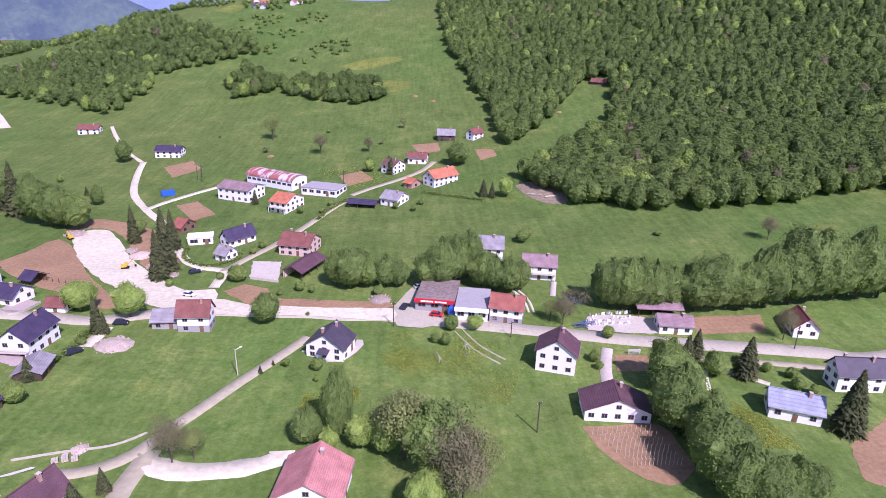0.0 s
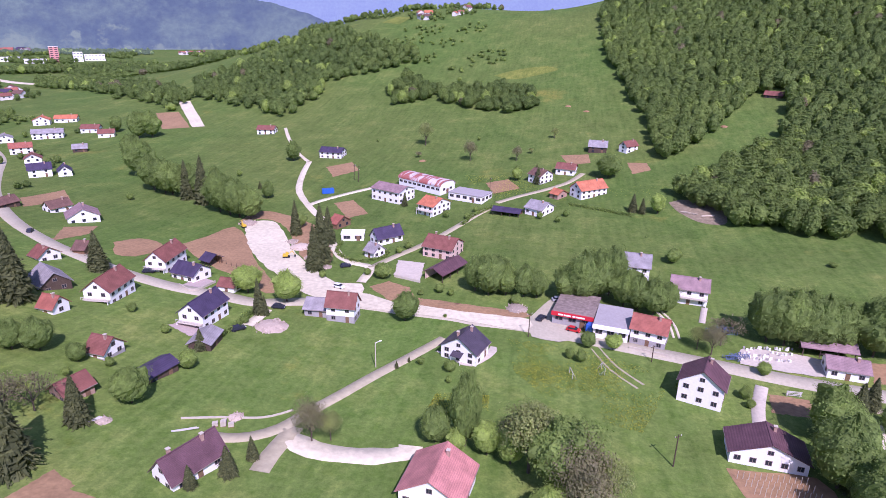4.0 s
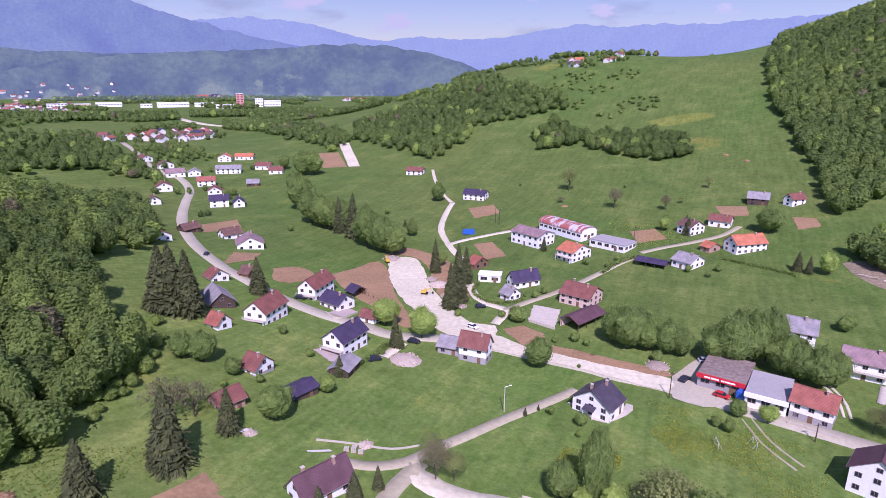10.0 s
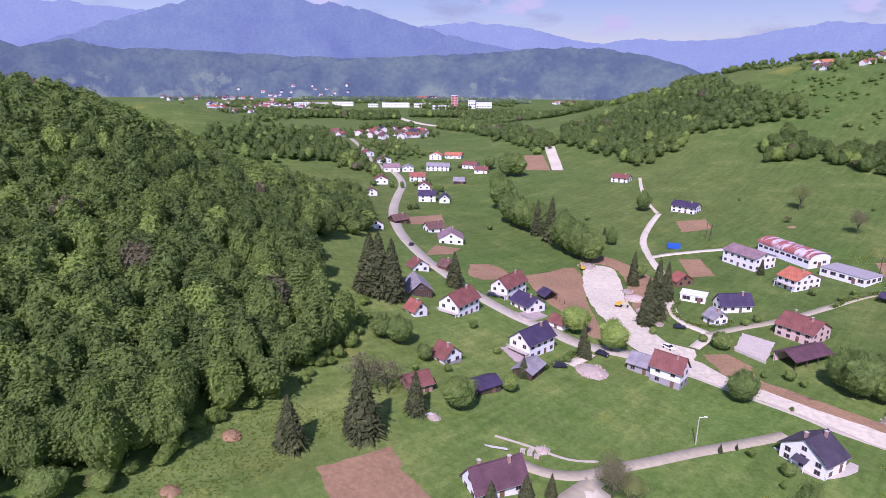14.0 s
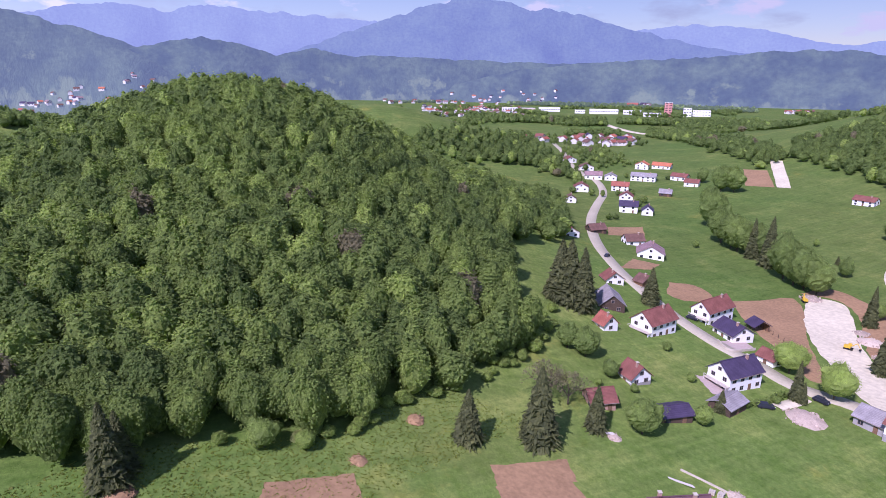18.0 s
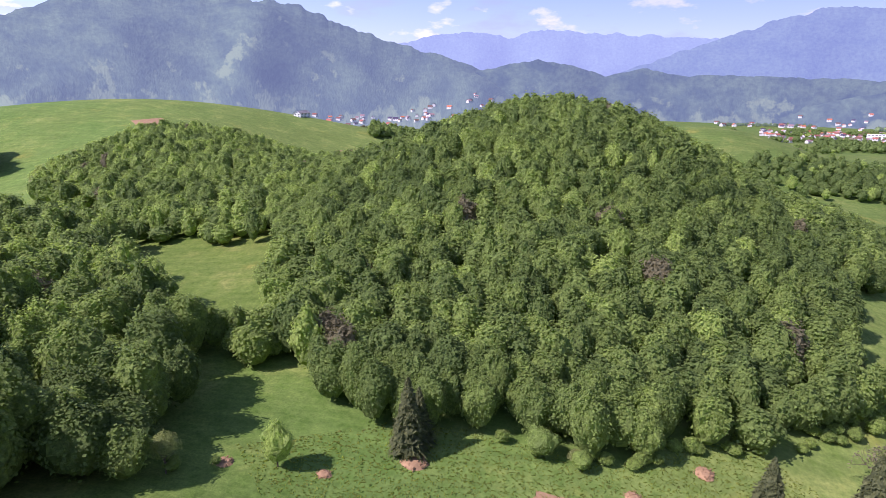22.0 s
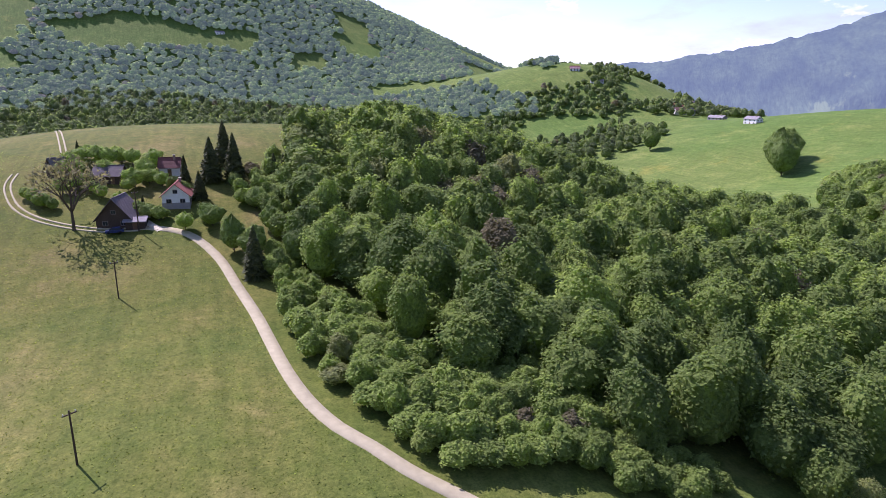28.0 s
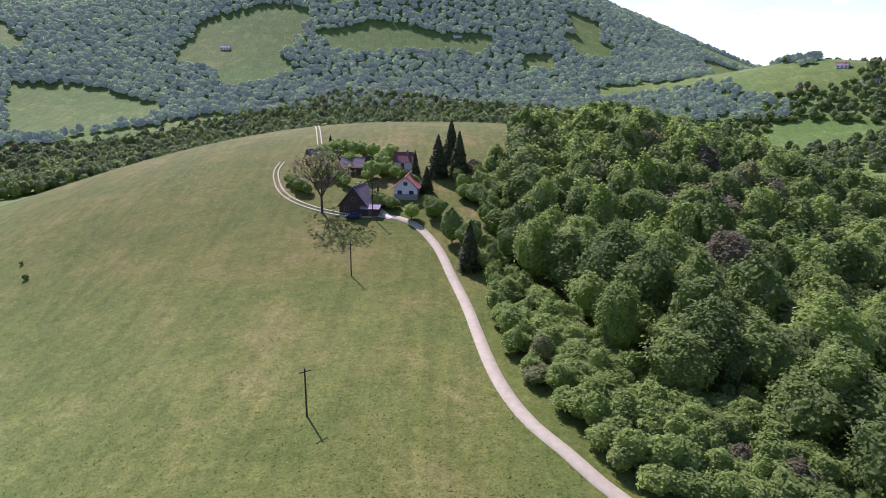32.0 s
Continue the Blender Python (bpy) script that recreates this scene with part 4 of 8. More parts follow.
def house(label, x, y, heading, length, width, eave, rise, wall="white", roof="rust", storeys=2, fine=True, over=0.55, balcony="", chimneys=1, base=None, name="house", gable_wall=None, windows=True, attic=True, group="", porch=""):
    """A house with a pitched roof; the ridge runs along its local x axis, turned by heading degrees."""
    top = new(name)
    z = min(ground_z(x + a * length * 0.45, y + b * width * 0.45) for a in (-1, 0, 1) for b in (-1, 0, 1))
    top.matrix_basis = pose(x, y, z, 0, 0, heading)
    tagged(top, label, "house" if name == "house" else name.replace("_", " "), group)
    L, W = length / 2, width / 2
    body = [(-L, -W, -1), (L, -W, -1), (L, W, -1), (-L, W, -1), (-L, -W, eave), (L, -W, eave), (L, W, eave), (-L, W, eave), (-L, 0, eave + rise), (L, 0, eave + rise)]
    faces = [(0, 1, 5, 4), (2, 3, 7, 6), (1, 2, 6, 9, 5), (3, 0, 4, 8, 7), (4, 5, 9, 8), (6, 7, 8, 9)]
    part("wall", (body, faces), M[wall], top)
    if base:
        part("plinth", box_data(-L - 0.03, L + 0.03, -W - 0.03, W + 0.03, -1, min(2.4, eave * 0.42)), M[base], top, "bare grey ground-floor wall")
    s = rise / W
    for sign in (-1, 1):
        yo, zo = sign * (W + over), eave - s * over + 0.06
        t = 0.2
        v = [(-L - over, yo, zo), (L + over, yo, zo), (L + over, 0, eave + rise + 0.06), (-L - over, 0, eave + rise + 0.06)]
        v += [(a, b, c + t) for a, b, c in v]
        f = [(0, 1, 2, 3), (7, 6, 5, 4), (4, 5, 1, 0), (5, 6, 2, 1), (6, 7, 3, 2), (7, 4, 0, 3)]
        if sign > 0:
            f = [q[::-1] for q in f]
        slope = part("roof_slope", (v, f), ROOF[roof], top)
        if fine:
            part("gutter", rod((-L - over, yo + 0.06 * sign, zo + 0.06), (L + over, yo + 0.06 * sign, zo + 0.06), 0.08, 0.08, 6), M["frame"], slope)
    part("ridge_cap", box_data(-L - over, L + over, -0.16, 0.16, eave + rise + 0.19, eave + rise + 0.31), ROOF[roof], top)
    for k in range(chimneys):
        cx, cy = (0.25 - 0.55 * k) * length, 0.18 * W * (1 if k % 2 else -1)
        zt = eave + rise + 0.9
        ch = part("chimney", box_data(cx - 0.3, cx + 0.3, cy - 0.3, cy + 0.3, eave + 0.5 * rise, zt), M["brick"], top)
        part("cap", box_data(cx - 0.4, cx + 0.4, cy - 0.4, cy + 0.4, zt, zt + 0.12), M["concrete"], ch)
    if windows:
        hgt = eave / storeys
        for st in range(storeys):
            zc = hgt * st + hgt * 0.55
            for side, span in (("s", length), ("n", length), ("w", width), ("e", width)):
                n = max(1, int(span / (3.0 if fine else 4.0)))
                for i in range(n):
                    u = (i + 0.5) / n * span - span / 2
                    if side == "s" and st == 0 and i == n // 2:
                        opening(top, "door", side, u, 0.05, 1.1, 2.1, L, W, fine)
                    else:
                        opening(top, "window", side, u, zc, 1.35, 1.25, L, W, fine)
        if attic and rise > 1.8:
            for side in "we":
                opening(top, "window", side, 0.0, eave + rise * 0.36, 1.2, 1.1, L, W, fine)
    if porch:
        off = W if porch in "sn" else L
        m = pose(0, 0, 0, 0, 0, {"s": 0, "n": 180, "e": 90, "w": -90}[porch])
        v = [(-1.6, -off - 1.9, 2.3), (1.6, -off - 1.9, 2.3), (1.6, -off, 3.0), (-1.6, -off, 3.0)]
        v += [(a, b, c + 0.15) for a, b, c in v]
        canopy = part("canopy", (v, [(3, 2, 1, 0), (4, 5, 6, 7), (0, 1, 5, 4), (1, 2, 6, 5), (2, 3, 7, 6), (3, 0, 4, 7)]), ROOF[roof], top, at=m)
        for i in (-1.4, 1.4):
            part("post", box_data(i - 0.07, i + 0.07, -off - 1.75, -off - 1.61, -0.5, 2.3), M["white"], canopy)
    if balcony:
        span, off = (length, W) if balcony in "sn" else (width, L)
        turn = {"s": 0, "n": 180, "e": 90, "w": -90}[balcony]
        rotm = pose(0, 0, 0, 0, 0, turn)
        zb = eave * 0.5
        slab = part("balcony", box_data(-span / 2, span / 2, -off - 1.5, -off, zb - 0.18, zb), M["concrete"], top, at=rotm)
        rails = [box_data(-span / 2, span / 2, -off - 1.5, -off - 1.42, zb + 0.85, zb + 0.95)]
        n = int(span / 0.45)
        rails += [box_data(-span / 2 + span * i / n - 0.03, -span / 2 + span * i / n + 0.03, -off - 1.48, -off - 1.43, zb, zb + 0.86) for i in range(n + 1)]
        part("railing", merged(*rails), M["rail"], slab)
        for i in (-1, 1):
            part("post", box_data(i * (span / 2 - 0.2) - 0.1, i * (span / 2 - 0.2) + 0.1, -off - 1.45, -off - 1.25, -0.8, zb - 0.18), M["white"], top, at=rotm)
    return top


def open_shed(label, x, y, heading, length, width, eave, rise, roof="maroon", posts=4, wall=""):
    """A pitched roof on posts, with a low wall along one side where there is one."""
    top = house(label, x, y, heading, length, width, eave, rise, roof=roof, fine=False, chimneys=0, name="shed", windows=False)
    for o in list(top.children):
        if o.name.startswith("wall"):
            bpy.data.objects.remove(o)
    L, W = length / 2, width / 2
    for i in range(posts):
        for s in (-1, 1):
            px = -L + 0.3 + (length - 0.6) * i / (posts - 1)
            part("post", box_data(px - 0.1, px + 0.1, s * (W - 0.2) - 0.1, s * (W - 0.2) + 0.1, -1, eave), M["timber"], top)
    part("tie_beam", box_data(-L, L, -W + 0.1, -W + 0.3, eave - 0.2, eave), M["timber"], top)
    part("back_wall", box_data(-L, L, W - 0.25, W - 0.05, -1, eave - 0.05), M[wall or "planks"], top)
    return top


def arched_hall(label, x, y, heading, length, width, eave, rise):
    """A long hall under a low barrel roof of ribbed sheets, with a band of windows along each side."""
    top = new("hall")
    top.matrix_basis = pose(x, y, ground_z(x, y) - 0.3, 0, 0, heading)
    tagged(top, label, "hall")
    L, W, n = length / 2, width / 2, 12
    arc = [(-W * math.cos(math.pi * i / n), eave + rise * math.sin(math.pi * i / n) ** 0.9) for i in range(n + 1)]
    ends = [(s * L, a, b) for s in (-1, 1) for a, b in [(-W, -1.0)] + arc + [(W, -1.0)]]
    m = n + 3
    faces = [tuple(range(m)), tuple(range(2 * m - 1, m - 1, -1)), (0, m, m + 1, 1), (m - 2, 2 * m - 2, 2 * m - 1, m - 1)]
    part("wall", (ends, faces), M["white"], top)
    h = L + 0.5
    for k in range(10):
        x0, x1 = -h + 2 * h * k / 10, -h + 2 * h * (k + 1) / 10 - 0.04
        strip = [(a, b * 1.04, c + d) for a in (x0, x1) for d in (0.05, 0.17) for b, c in arc]
        q = n + 1
        f = [(i, i + 1, 2 * q + i + 1, 2 * q + i) for i in range(n)] + [(q + i + 1, q + i, 3 * q + i, 3 * q + i + 1) for i in range(n)]
        f += [(i, q + i, q + i + 1, i + 1) for i in range(n)] + [(2 * q + i + 1, 3 * q + i + 1, 3 * q + i, 2 * q + i) for i in range(n)]
        part("roof_sheet", (strip, f), ROOF["patched"], top)
    for side in "sn":
        for i in range(9):
            opening(top, "window", side, -L + length * (i + 0.5) / 9, 2.9, 2.4, 1.2, L, W, True)
    for side in "we":
        opening(top, "window", side, -2.6, 2.6, 1.8, 1.3, L, W, True)
        opening(top, "window", side, 2.6, 2.6, 1.8, 1.3, L, W, True)
    opening(top, "door", "e", 0.0, 0.3, 1.8, 2.4, L, W, True)
    return top


def flat_block(label, x, y, heading, length, width, height, wall="white", roof="concrete", name="building", bands=1, fascia=None, fine=True, group=""):
    """A flat-roofed building with a parapet and rows of windows."""
    top = new(name)
    z = ground_z(x, y) - 0.2
    top.matrix_basis = pose(x, y, z, 0, 0, heading)
    tagged(top, label, "building", group)
    L, W = length / 2, width / 2
    part("wall", box_data(-L, L, -W, W, -1.5, height), M[wall], top)
    part("roof", box_data(-L - 0.25, L + 0.25, -W - 0.25, W + 0.25, height, height + 0.25), M[roof], top)
    if fascia:
        board = part("fascia", box_data(-L - 0.3, L + 0.3, -W - 0.9, -W - 0.26, height - 0.7, height + 0.5), M[fascia], top)
        if fascia == "red_sign":
            for a, w in ((-0.7, 1.5), (-0.42, 2.2), (0.02, 0.9), (0.2, 2.6)):
                part("lettering_bar", box_data(a * L, a * L + w, -W - 0.93, -W - 0.9, height - 0.34, height + 0.16), M["white"], board, "plain white bar")
    for b in range(bands):
        zc = height * (b + 0.58) / bands
        for side, span in (("s", length), ("n", length), ("w", width), ("e", width)):
            n = max(1, int(span / (3.2 if fine else 6)))
            for i in range(n):
                u = (i + 0.5) / n * span - span / 2
                opening(top, "window", side, u, zc, span / n * 0.62, min(1.5, height / bands * 0.5), L, W, fine)
    if fine:
        opening(top, "door", "s", L * 0.5, 0.05, 1.4, 2.2, L, W, fine)
    return top


# ---------------------------------------------------------------- trees
def tree_meshes(seed, leaves, lobes, leaf, width, mat, tint, body=(20, 12), base=0.2):
    r = np.random.default_rng(seed)
    q = lobed_crown(r, leaves, lobes, leaf, base, width, body)
    crown = foliage_object("crown", q, r.uniform(tint[0], tint[1], len(q)) * 0.25 + r.uniform(*tint) * 0.75, M[mat])
    bits = [rod((0, 0, -0.05), (0.01, 0.0, base + 0.2), 0.024, 0.014)]
    for k in range(9):
        a = 2.4 * k
        bits.append(rod((0.0, 0.0, base + 0.02 * k), (0.26 * width / 0.5 * math.cos(a), 0.26 * width / 0.5 * math.sin(a), base + 0.28 + 0.045 * k), 0.011, 0.003, 5))
    stem = mesh_of("trunk", merged(*bits), M["bark"])
    me = crown.data
    bpy.data.objects.remove(crown)
    return stem, me


TREES = [tree_meshes(40 + k, 2800, 64, 0.0145, 0.5, "leaf", (0.0, 0.4), (30, 18), base=0.03) for k in range(4)]
BRIGHT = [tree_meshes(60 + k, 2600, 60, 0.0145, 0.5, "leaf", (0.7, 0.84), (30, 18), base=0.08) for k in range(2)]
BUSHES = [tree_meshes(50 + k, 1500, 50, 0.021, 0.55, "leaf", (0.15, 0.7), (22, 13), base=0.0) for k in range(3)]
BROWN = [tree_meshes(70 + k, 4800, 30, 0.0145, 0.5, "leaf", (0.9, 1.0), None) for k in range(2)]


def fir_meshes(seed, tiers, blades, width):
    r = np.random.default_rng(seed)
    q = conifer_crown(r, tiers, blades, width, 0.06, 5)
    ob = foliage_object("crown", q, r.uniform(0, 0.8, len(q)), M["needle"])
    me = ob.data
    bpy.data.objects.remove(ob)
    return mesh_of("trunk", rod((0, 0, -0.03), (0, 0, 0.97), 0.016, 0.002), M["bark"]), me


FIRS = [fir_meshes(80 + k, 36, 24, w) for k, w in enumerate((0.31, 0.34, 0.28))]
SPRUCES = [fir_meshes(90 + k, 30, 17, w) for k, w in enumerate((0.21, 0.24))]


def bare_meshes(seed):
    """A broad tree just coming into leaf: forking limbs and a thin haze of buds."""
    r = random.Random(seed)
    bits, tips = [], []

    def grow(p, d, l, w, n):
        q = p + d * l
        bits.append(rod(p, q, w, w * 0.66, 5))
        if n == 0:
            tips.append(q)
            return
        k = 6 if n == 4 else 3
        u = d.orthogonal().normalized()
        v = d.cross(u)
        turn = r.uniform(0, 6.28)
        for i in range(k):
            a = turn + 6.283 * i / k + r.uniform(-0.35, 0.35)
            lean = r.uniform(0.55, 1.0) if i or n < 4 else 0.15
            e = (d + (u * math.cos(a) + v * math.sin(a)) * lean + Vector((0, 0, 0.12))).normalized()
            grow(q, e, l * r.uniform(0.66, 0.86) if n < 4 else l * r.uniform(0.75, 1.0), w * 0.56, n - 1)
    grow(Vector((0, 0, -0.03)), Vector((0, 0, 1)), 0.27, 0.024, 4)
    return mesh_of("limbs", merged(*bits), M["bark"]), tips


def bare_tree(label, x, y, height, seed, group=""):
    top = new("tree")
    top.matrix_basis = pose(x, y, ground_z(x, y), 0, 0, seed * 40) @ Matrix.Scale(height, 4)
    tagged(top, label, "tree", group)
    me, tips = bare_meshes(seed)
    part("trunk", me, None, top)
    r = np.random.default_rng(seed)
    c = np.repeat(np.array([tuple(t) for t in tips]), 5, 0) + r.normal(size=(len(tips) * 5, 3)) * 0.03
    a = r.normal(size=c.shape) * 0.012
    b = r.normal(size=c.shape) * 0.012
    q = np.stack([c - a, c - b, c + a, c + b], 1)
    ob = foliage_object("crown", q, np.full(len(q), 0.98), M["leaf"])
    ob.parent = top
    return top


def tree(x, y, height, kind="TREES", k=0, label="", spread=1.0, name="tree", group=""):
    stems = {"TREES": TREES, "BRIGHT": BRIGHT, "BUSHES": BUSHES, "BROWN": BROWN, "FIRS": FIRS, "SPRUCES": SPRUCES}[kind]
    stem, crown = stems[k % len(stems)]
    top = new(name)
    wide = 1.0 if kind in ("FIRS", "SPRUCES") else 0.8 * spread
    top.matrix_basis = pose(x, y, ground_z(x, y), 0, 0, (k * 77) % 360) @ Matrix.Diagonal((height * wide, height * wide, height, 1))
    text = {"TREES": "leafy green deciduous tree standing in grass", "BRIGHT": "fresh light-green tree in full leaf", "BUSHES": "rounded leafy green bush", "BROWN": "brownish tree just coming into leaf", "FIRS": "tall dark green spruce tree", "SPRUCES": "slender dark conifer with drooping boughs"}[kind]
    tagged(top, label or text, "bush" if name == "bush" else "tree", group)
    part("trunk", stem, None, top)
    part("crown", crown, None, top)
    return top


# ---------------------------------------------------------------- poles, cars
def pole(x, y, height, label="wooden power pole standing in the meadow", arm=True, name="power_pole", mat="timber"):
    top = new(name)
    top.matrix_basis = pose(x, y, ground_z(x, y), 0, 0, 35)
    tagged(top, label, name.replace("_", " "))
    part("pole", rod((0, 0, -0.6), (0, 0, height), 0.16, 0.11, 8), M[mat], top)
    if arm:
        a = part("crossarm", box_data(-0.9, 0.9, -0.06, 0.06, height - 0.6, height - 0.45), M["timber"], top)
        for i in (-0.75, 0, 0.75):
            part("insulator", rod((i, 0, height - 0.45), (i, 0, height - 0.2), 0.06, 0.04, 6), M["white"], a)
    return top


def lamp_post(x, y, height, heading):
    top = pole(x, y, height, "pale concrete street lamp post beside the lane", False, "street_lamp", "concrete")
    arm = part("arm", rod((0, 0, height - 0.2), (1.3, 0, height + 0.25), 0.07, 0.05, 6), M["metal"], top)
    part("lamp_head", box_data(1.1, 1.8, -0.14, 0.14, height + 0.18, height + 0.32), M["white"], arm)
    return top


CAR_PAINT = {k: plain("car_paint_" + k, c, 0.3, grain=0.03) for k, c in {"white": (0.75, 0.75, 0.75), "dark": (0.03, 0.032, 0.045), "blue": (0.03, 0.05, 0.15), "silver": (0.4, 0.41, 0.43), "red": (0.5, 0.03, 0.03)}.items()}


def car(x, y, heading, paint, label):
    top = new("car")
    top.matrix_basis = pose(x, y, ground_z(x, y) + 0.15, 0, 0, heading)
    tagged(top, label, "car")
    prof = [(-2.1, 0.3), (-2.1, 0.75), (-1.9, 0.92), (1.1, 0.95), (1.95, 0.8), (2.1, 0.55), (2.1, 0.3)]
    v = [(px, s * 0.86, pz) for s in (-1, 1) for px, pz in prof]
    n = len(prof)
    f = [tuple(range(n - 1, -1, -1)), tuple(range(n, 2 * n))] + [(i, (i + 1) % n, n + (i + 1) % n, n + i) for i in range(n)]
    part("body", (v, f), CAR_PAINT[paint], top)
    cab = [(-1.75, 0.92, 0.82), (-1.35, 1.42, 0.68), (0.35, 1.45, 0.68), (1.1, 0.95, 0.82)]
    v = [(px, s * w, pz) for s in (-1, 1) for px, pz, w in cab]
    for pane, f in (("windscreen", (2, 3, 7, 6)), ("rear_window", (0, 1, 5, 4)), ("side_window", (3, 2, 1, 0)), ("side_window", (4, 5, 6, 7))):
        part(pane, ([v[i] for i in f], [(0, 1, 2, 3)]), M["glass"], top)
    part("roof", box_data(-1.38, 0.38, -0.69, 0.69, 1.41, 1.49), CAR_PAINT[paint], top)
    for sx in (-1.3, 1.3):
        for s in (-1, 1):
            part("wheel", rod((sx, s * 0.72, 0.32), (sx, s * 0.9, 0.32), 0.32, 0.32, 12), M["black"], top)
    for s in (-0.6, 0.6):
        part("headlight", box_data(2.02, 2.12, s - 0.15, s + 0.15, 0.6, 0.72), M["white"], top)
    return top


# ---------------------------------------------------------------- yard things
M["yellow"] = plain("yellow_paint", (0.6, 0.4, 0.04), 0.5, grain=0.1)
M["blue"] = plain("blue_paint", (0.03, 0.12, 0.45), 0.5, grain=0.08)
M["rubble"] = tinted("pale_stone", (0.44, 0.36, 0.28), 0.3)


def digger(x, y, heading):
    top = new("excavator")
    top.matrix_basis = pose(x, y, ground_z(x, y) + 0.2, 0, 0, heading) @ Matrix.Scale(0.68, 4)
    tagged(top, "yellow tracked excavator standing on crushed stone", "excavator")
    for s in (-1, 1):
        part("track", merged(box_data(-1.7, 1.7, s * 1.0 - 0.3, s * 1.0 + 0.3, 0.15, 0.75), rod((-1.7, s - 0.3, 0.45), (-1.7, s + 0.3, 0.45), 0.32, 0.32, 10), rod((1.7, s - 0.3, 0.45), (1.7, s + 0.3, 0.45), 0.32, 0.32, 10)), M["black"], top)
    part("body", box_data(-1.9, 0.9, -1.25, 1.25, 0.95, 2.0), M["yellow"], top)
    cab = part("cab", box_data(-0.3, 1.2, 0.1, 1.2, 2.0, 2.95), M["yellow"], top)
    part("glass", box_data(-0.2, 1.24, 0.16, 1.24, 2.2, 2.8), M["glass"], cab)
    part("boom", rod((0.8, -0.3, 1.8), (3.4, -0.3, 4.0), 0.26, 0.2, 6), M["yellow"], top)
    part("arm", rod((3.4, -0.3, 4.0), (4.9, -0.3, 1.6), 0.2, 0.15, 6), M["yellow"], top)
    part("bucket", box_data(4.5, 5.4, -0.8, 0.2, 0.7, 1.6), M["black"], top)


def container(x, y, heading):
    top = new("container")
    top.matrix_basis = pose(x, y, ground_z(x, y), 0, 0, heading)
    tagged(top, "bright blue metal container standing on grass", "container")
    ribs = [box_data(-3 + 0.5 * i, -2.85 + 0.5 * i, s * 1.22 - 0.05, s * 1.22 + 0.05, 0.2, 2.5) for i in range(13) for s in (-1, 1)]
    part("body", merged(box_data(-3.05, 3.05, -1.2, 1.2, 0.1, 2.6), *ribs), M["blue"], top)
    part("door", box_data(3.05, 3.1, -1.1, 1.1, 0.2, 2.5), M["blue"], top)


def truck(x, y, heading):
    top = new("truck")
    top.matrix_basis = pose(x, y, ground_z(x, y) + 0.2, 0, 0, heading)
    tagged(top, "blue lorry with a white box parked at the road", "truck")
    cab = part("cab", box_data(-4.2, -2.2, -1.2, 1.2, 0.7, 2.9), M["blue"], top)
    part("windscreen", box_data(-4.25, -4.2, -1.0, 1.0, 1.7, 2.6), M["glass"], cab)
    part("box", box_data(-2.0, 4.0, -1.25, 1.25, 1.1, 3.4), M["white"], top)
    part("chassis", box_data(-4.0, 3.9, -0.5, 0.5, 0.5, 1.1), M["black"], top)
    for wx in (-3.3, 2.0, 3.1):
        for s in (-1, 1):
            part("wheel", rod((wx, s * 0.95, 0.45), (wx, s * 1.2, 0.45), 0.5, 0.5, 12), M["black"], top)


def stone_data(r):
    """An uneven angular lump."""
    v, f = box_data(-0.5, 0.5, -0.5, 0.5, -0.5, 0.5)
    return [tuple(c * r.uniform(0.6, 1.1) for c in p) for p in v], f


STONES = [mesh_of("stone", stone_data(random.Random(k)), M["rubble"]) for k in range(5)]
CLODS = [mesh_of("clod", stone_data(random.Random(k)), M["soil"]) for k in range(5)]


def heap(label, x, y, radius, mat):
    r = random.Random(int(x * 10) + 7)
    top = new("heap")
    top.matrix_basis = pose(x, y, ground_z(x, y))
    tagged(top, label, "heap")
    v = [(0, 0, radius * 0.28)] + [(q * radius * math.cos(2 * math.pi * i / 12) * r.uniform(0.85, 1.15), q * radius * math.sin(2 * math.pi * i / 12) * r.uniform(0.85, 1.15), z) for q, z in ((0.5, radius * 0.2), (1.0, -0.3)) for i in range(12)]
    f = [(0, 1 + i, 1 + (i + 1) % 12) for i in range(12)] + [(1 + i, 13 + i, 13 + (i + 1) % 12, 1 + (i + 1) % 12) for i in range(12)]
    part("mound", (v, f), M[mat], top)
    for _ in range(44):
        a, q = r.uniform(0, 6.28), math.sqrt(r.random())
        s = min(0.7, radius * r.uniform(0.06, 0.15))
        m = pose(q * radius * 0.95 * math.cos(a), q * radius * 0.95 * math.sin(a), radius * 0.26 * (1 - q) + 0.1, r.uniform(0, 90), r.uniform(0, 90), r.uniform(0, 90)) @ Matrix.Diagonal((s, s * r.uniform(0.5, 1.4), s * 0.7, 1))
        part("stone" if mat == "rubble" else "clod", r.choice(STONES if mat == "rubble" else CLODS), None, top, at=m)


def quad_point(a, b, c, d, u, v):
    return Vector(a).lerp(Vector(b), u).lerp(Vector(d).lerp(Vector(c), u), v)


POST = mesh_of("post", rod((0, 0, -0.3), (0, 0, 1.9), 0.075, 0.06, 5), M["concrete"])


def vineyard(a, b, c, d):
    top = new("vineyard")
    m = quad_point(a, b, c, d, 0.5, 0.5)
    top.matrix_basis = pose(m.x, m.y, ground_z(m.x, m.y))
    tagged(top, "pale vine posts in rows on brown soil", "vineyard")
    for i in range(13):
        for j in range(6):
            p = quad_point(a, b, c, d, i / 12, j / 5)
            part("post", POST, None, top, at=pose(p.x - m.x, p.y - m.y, ground_z(p.x, p.y) - ground_z(m.x, m.y), 0, 0, 0))


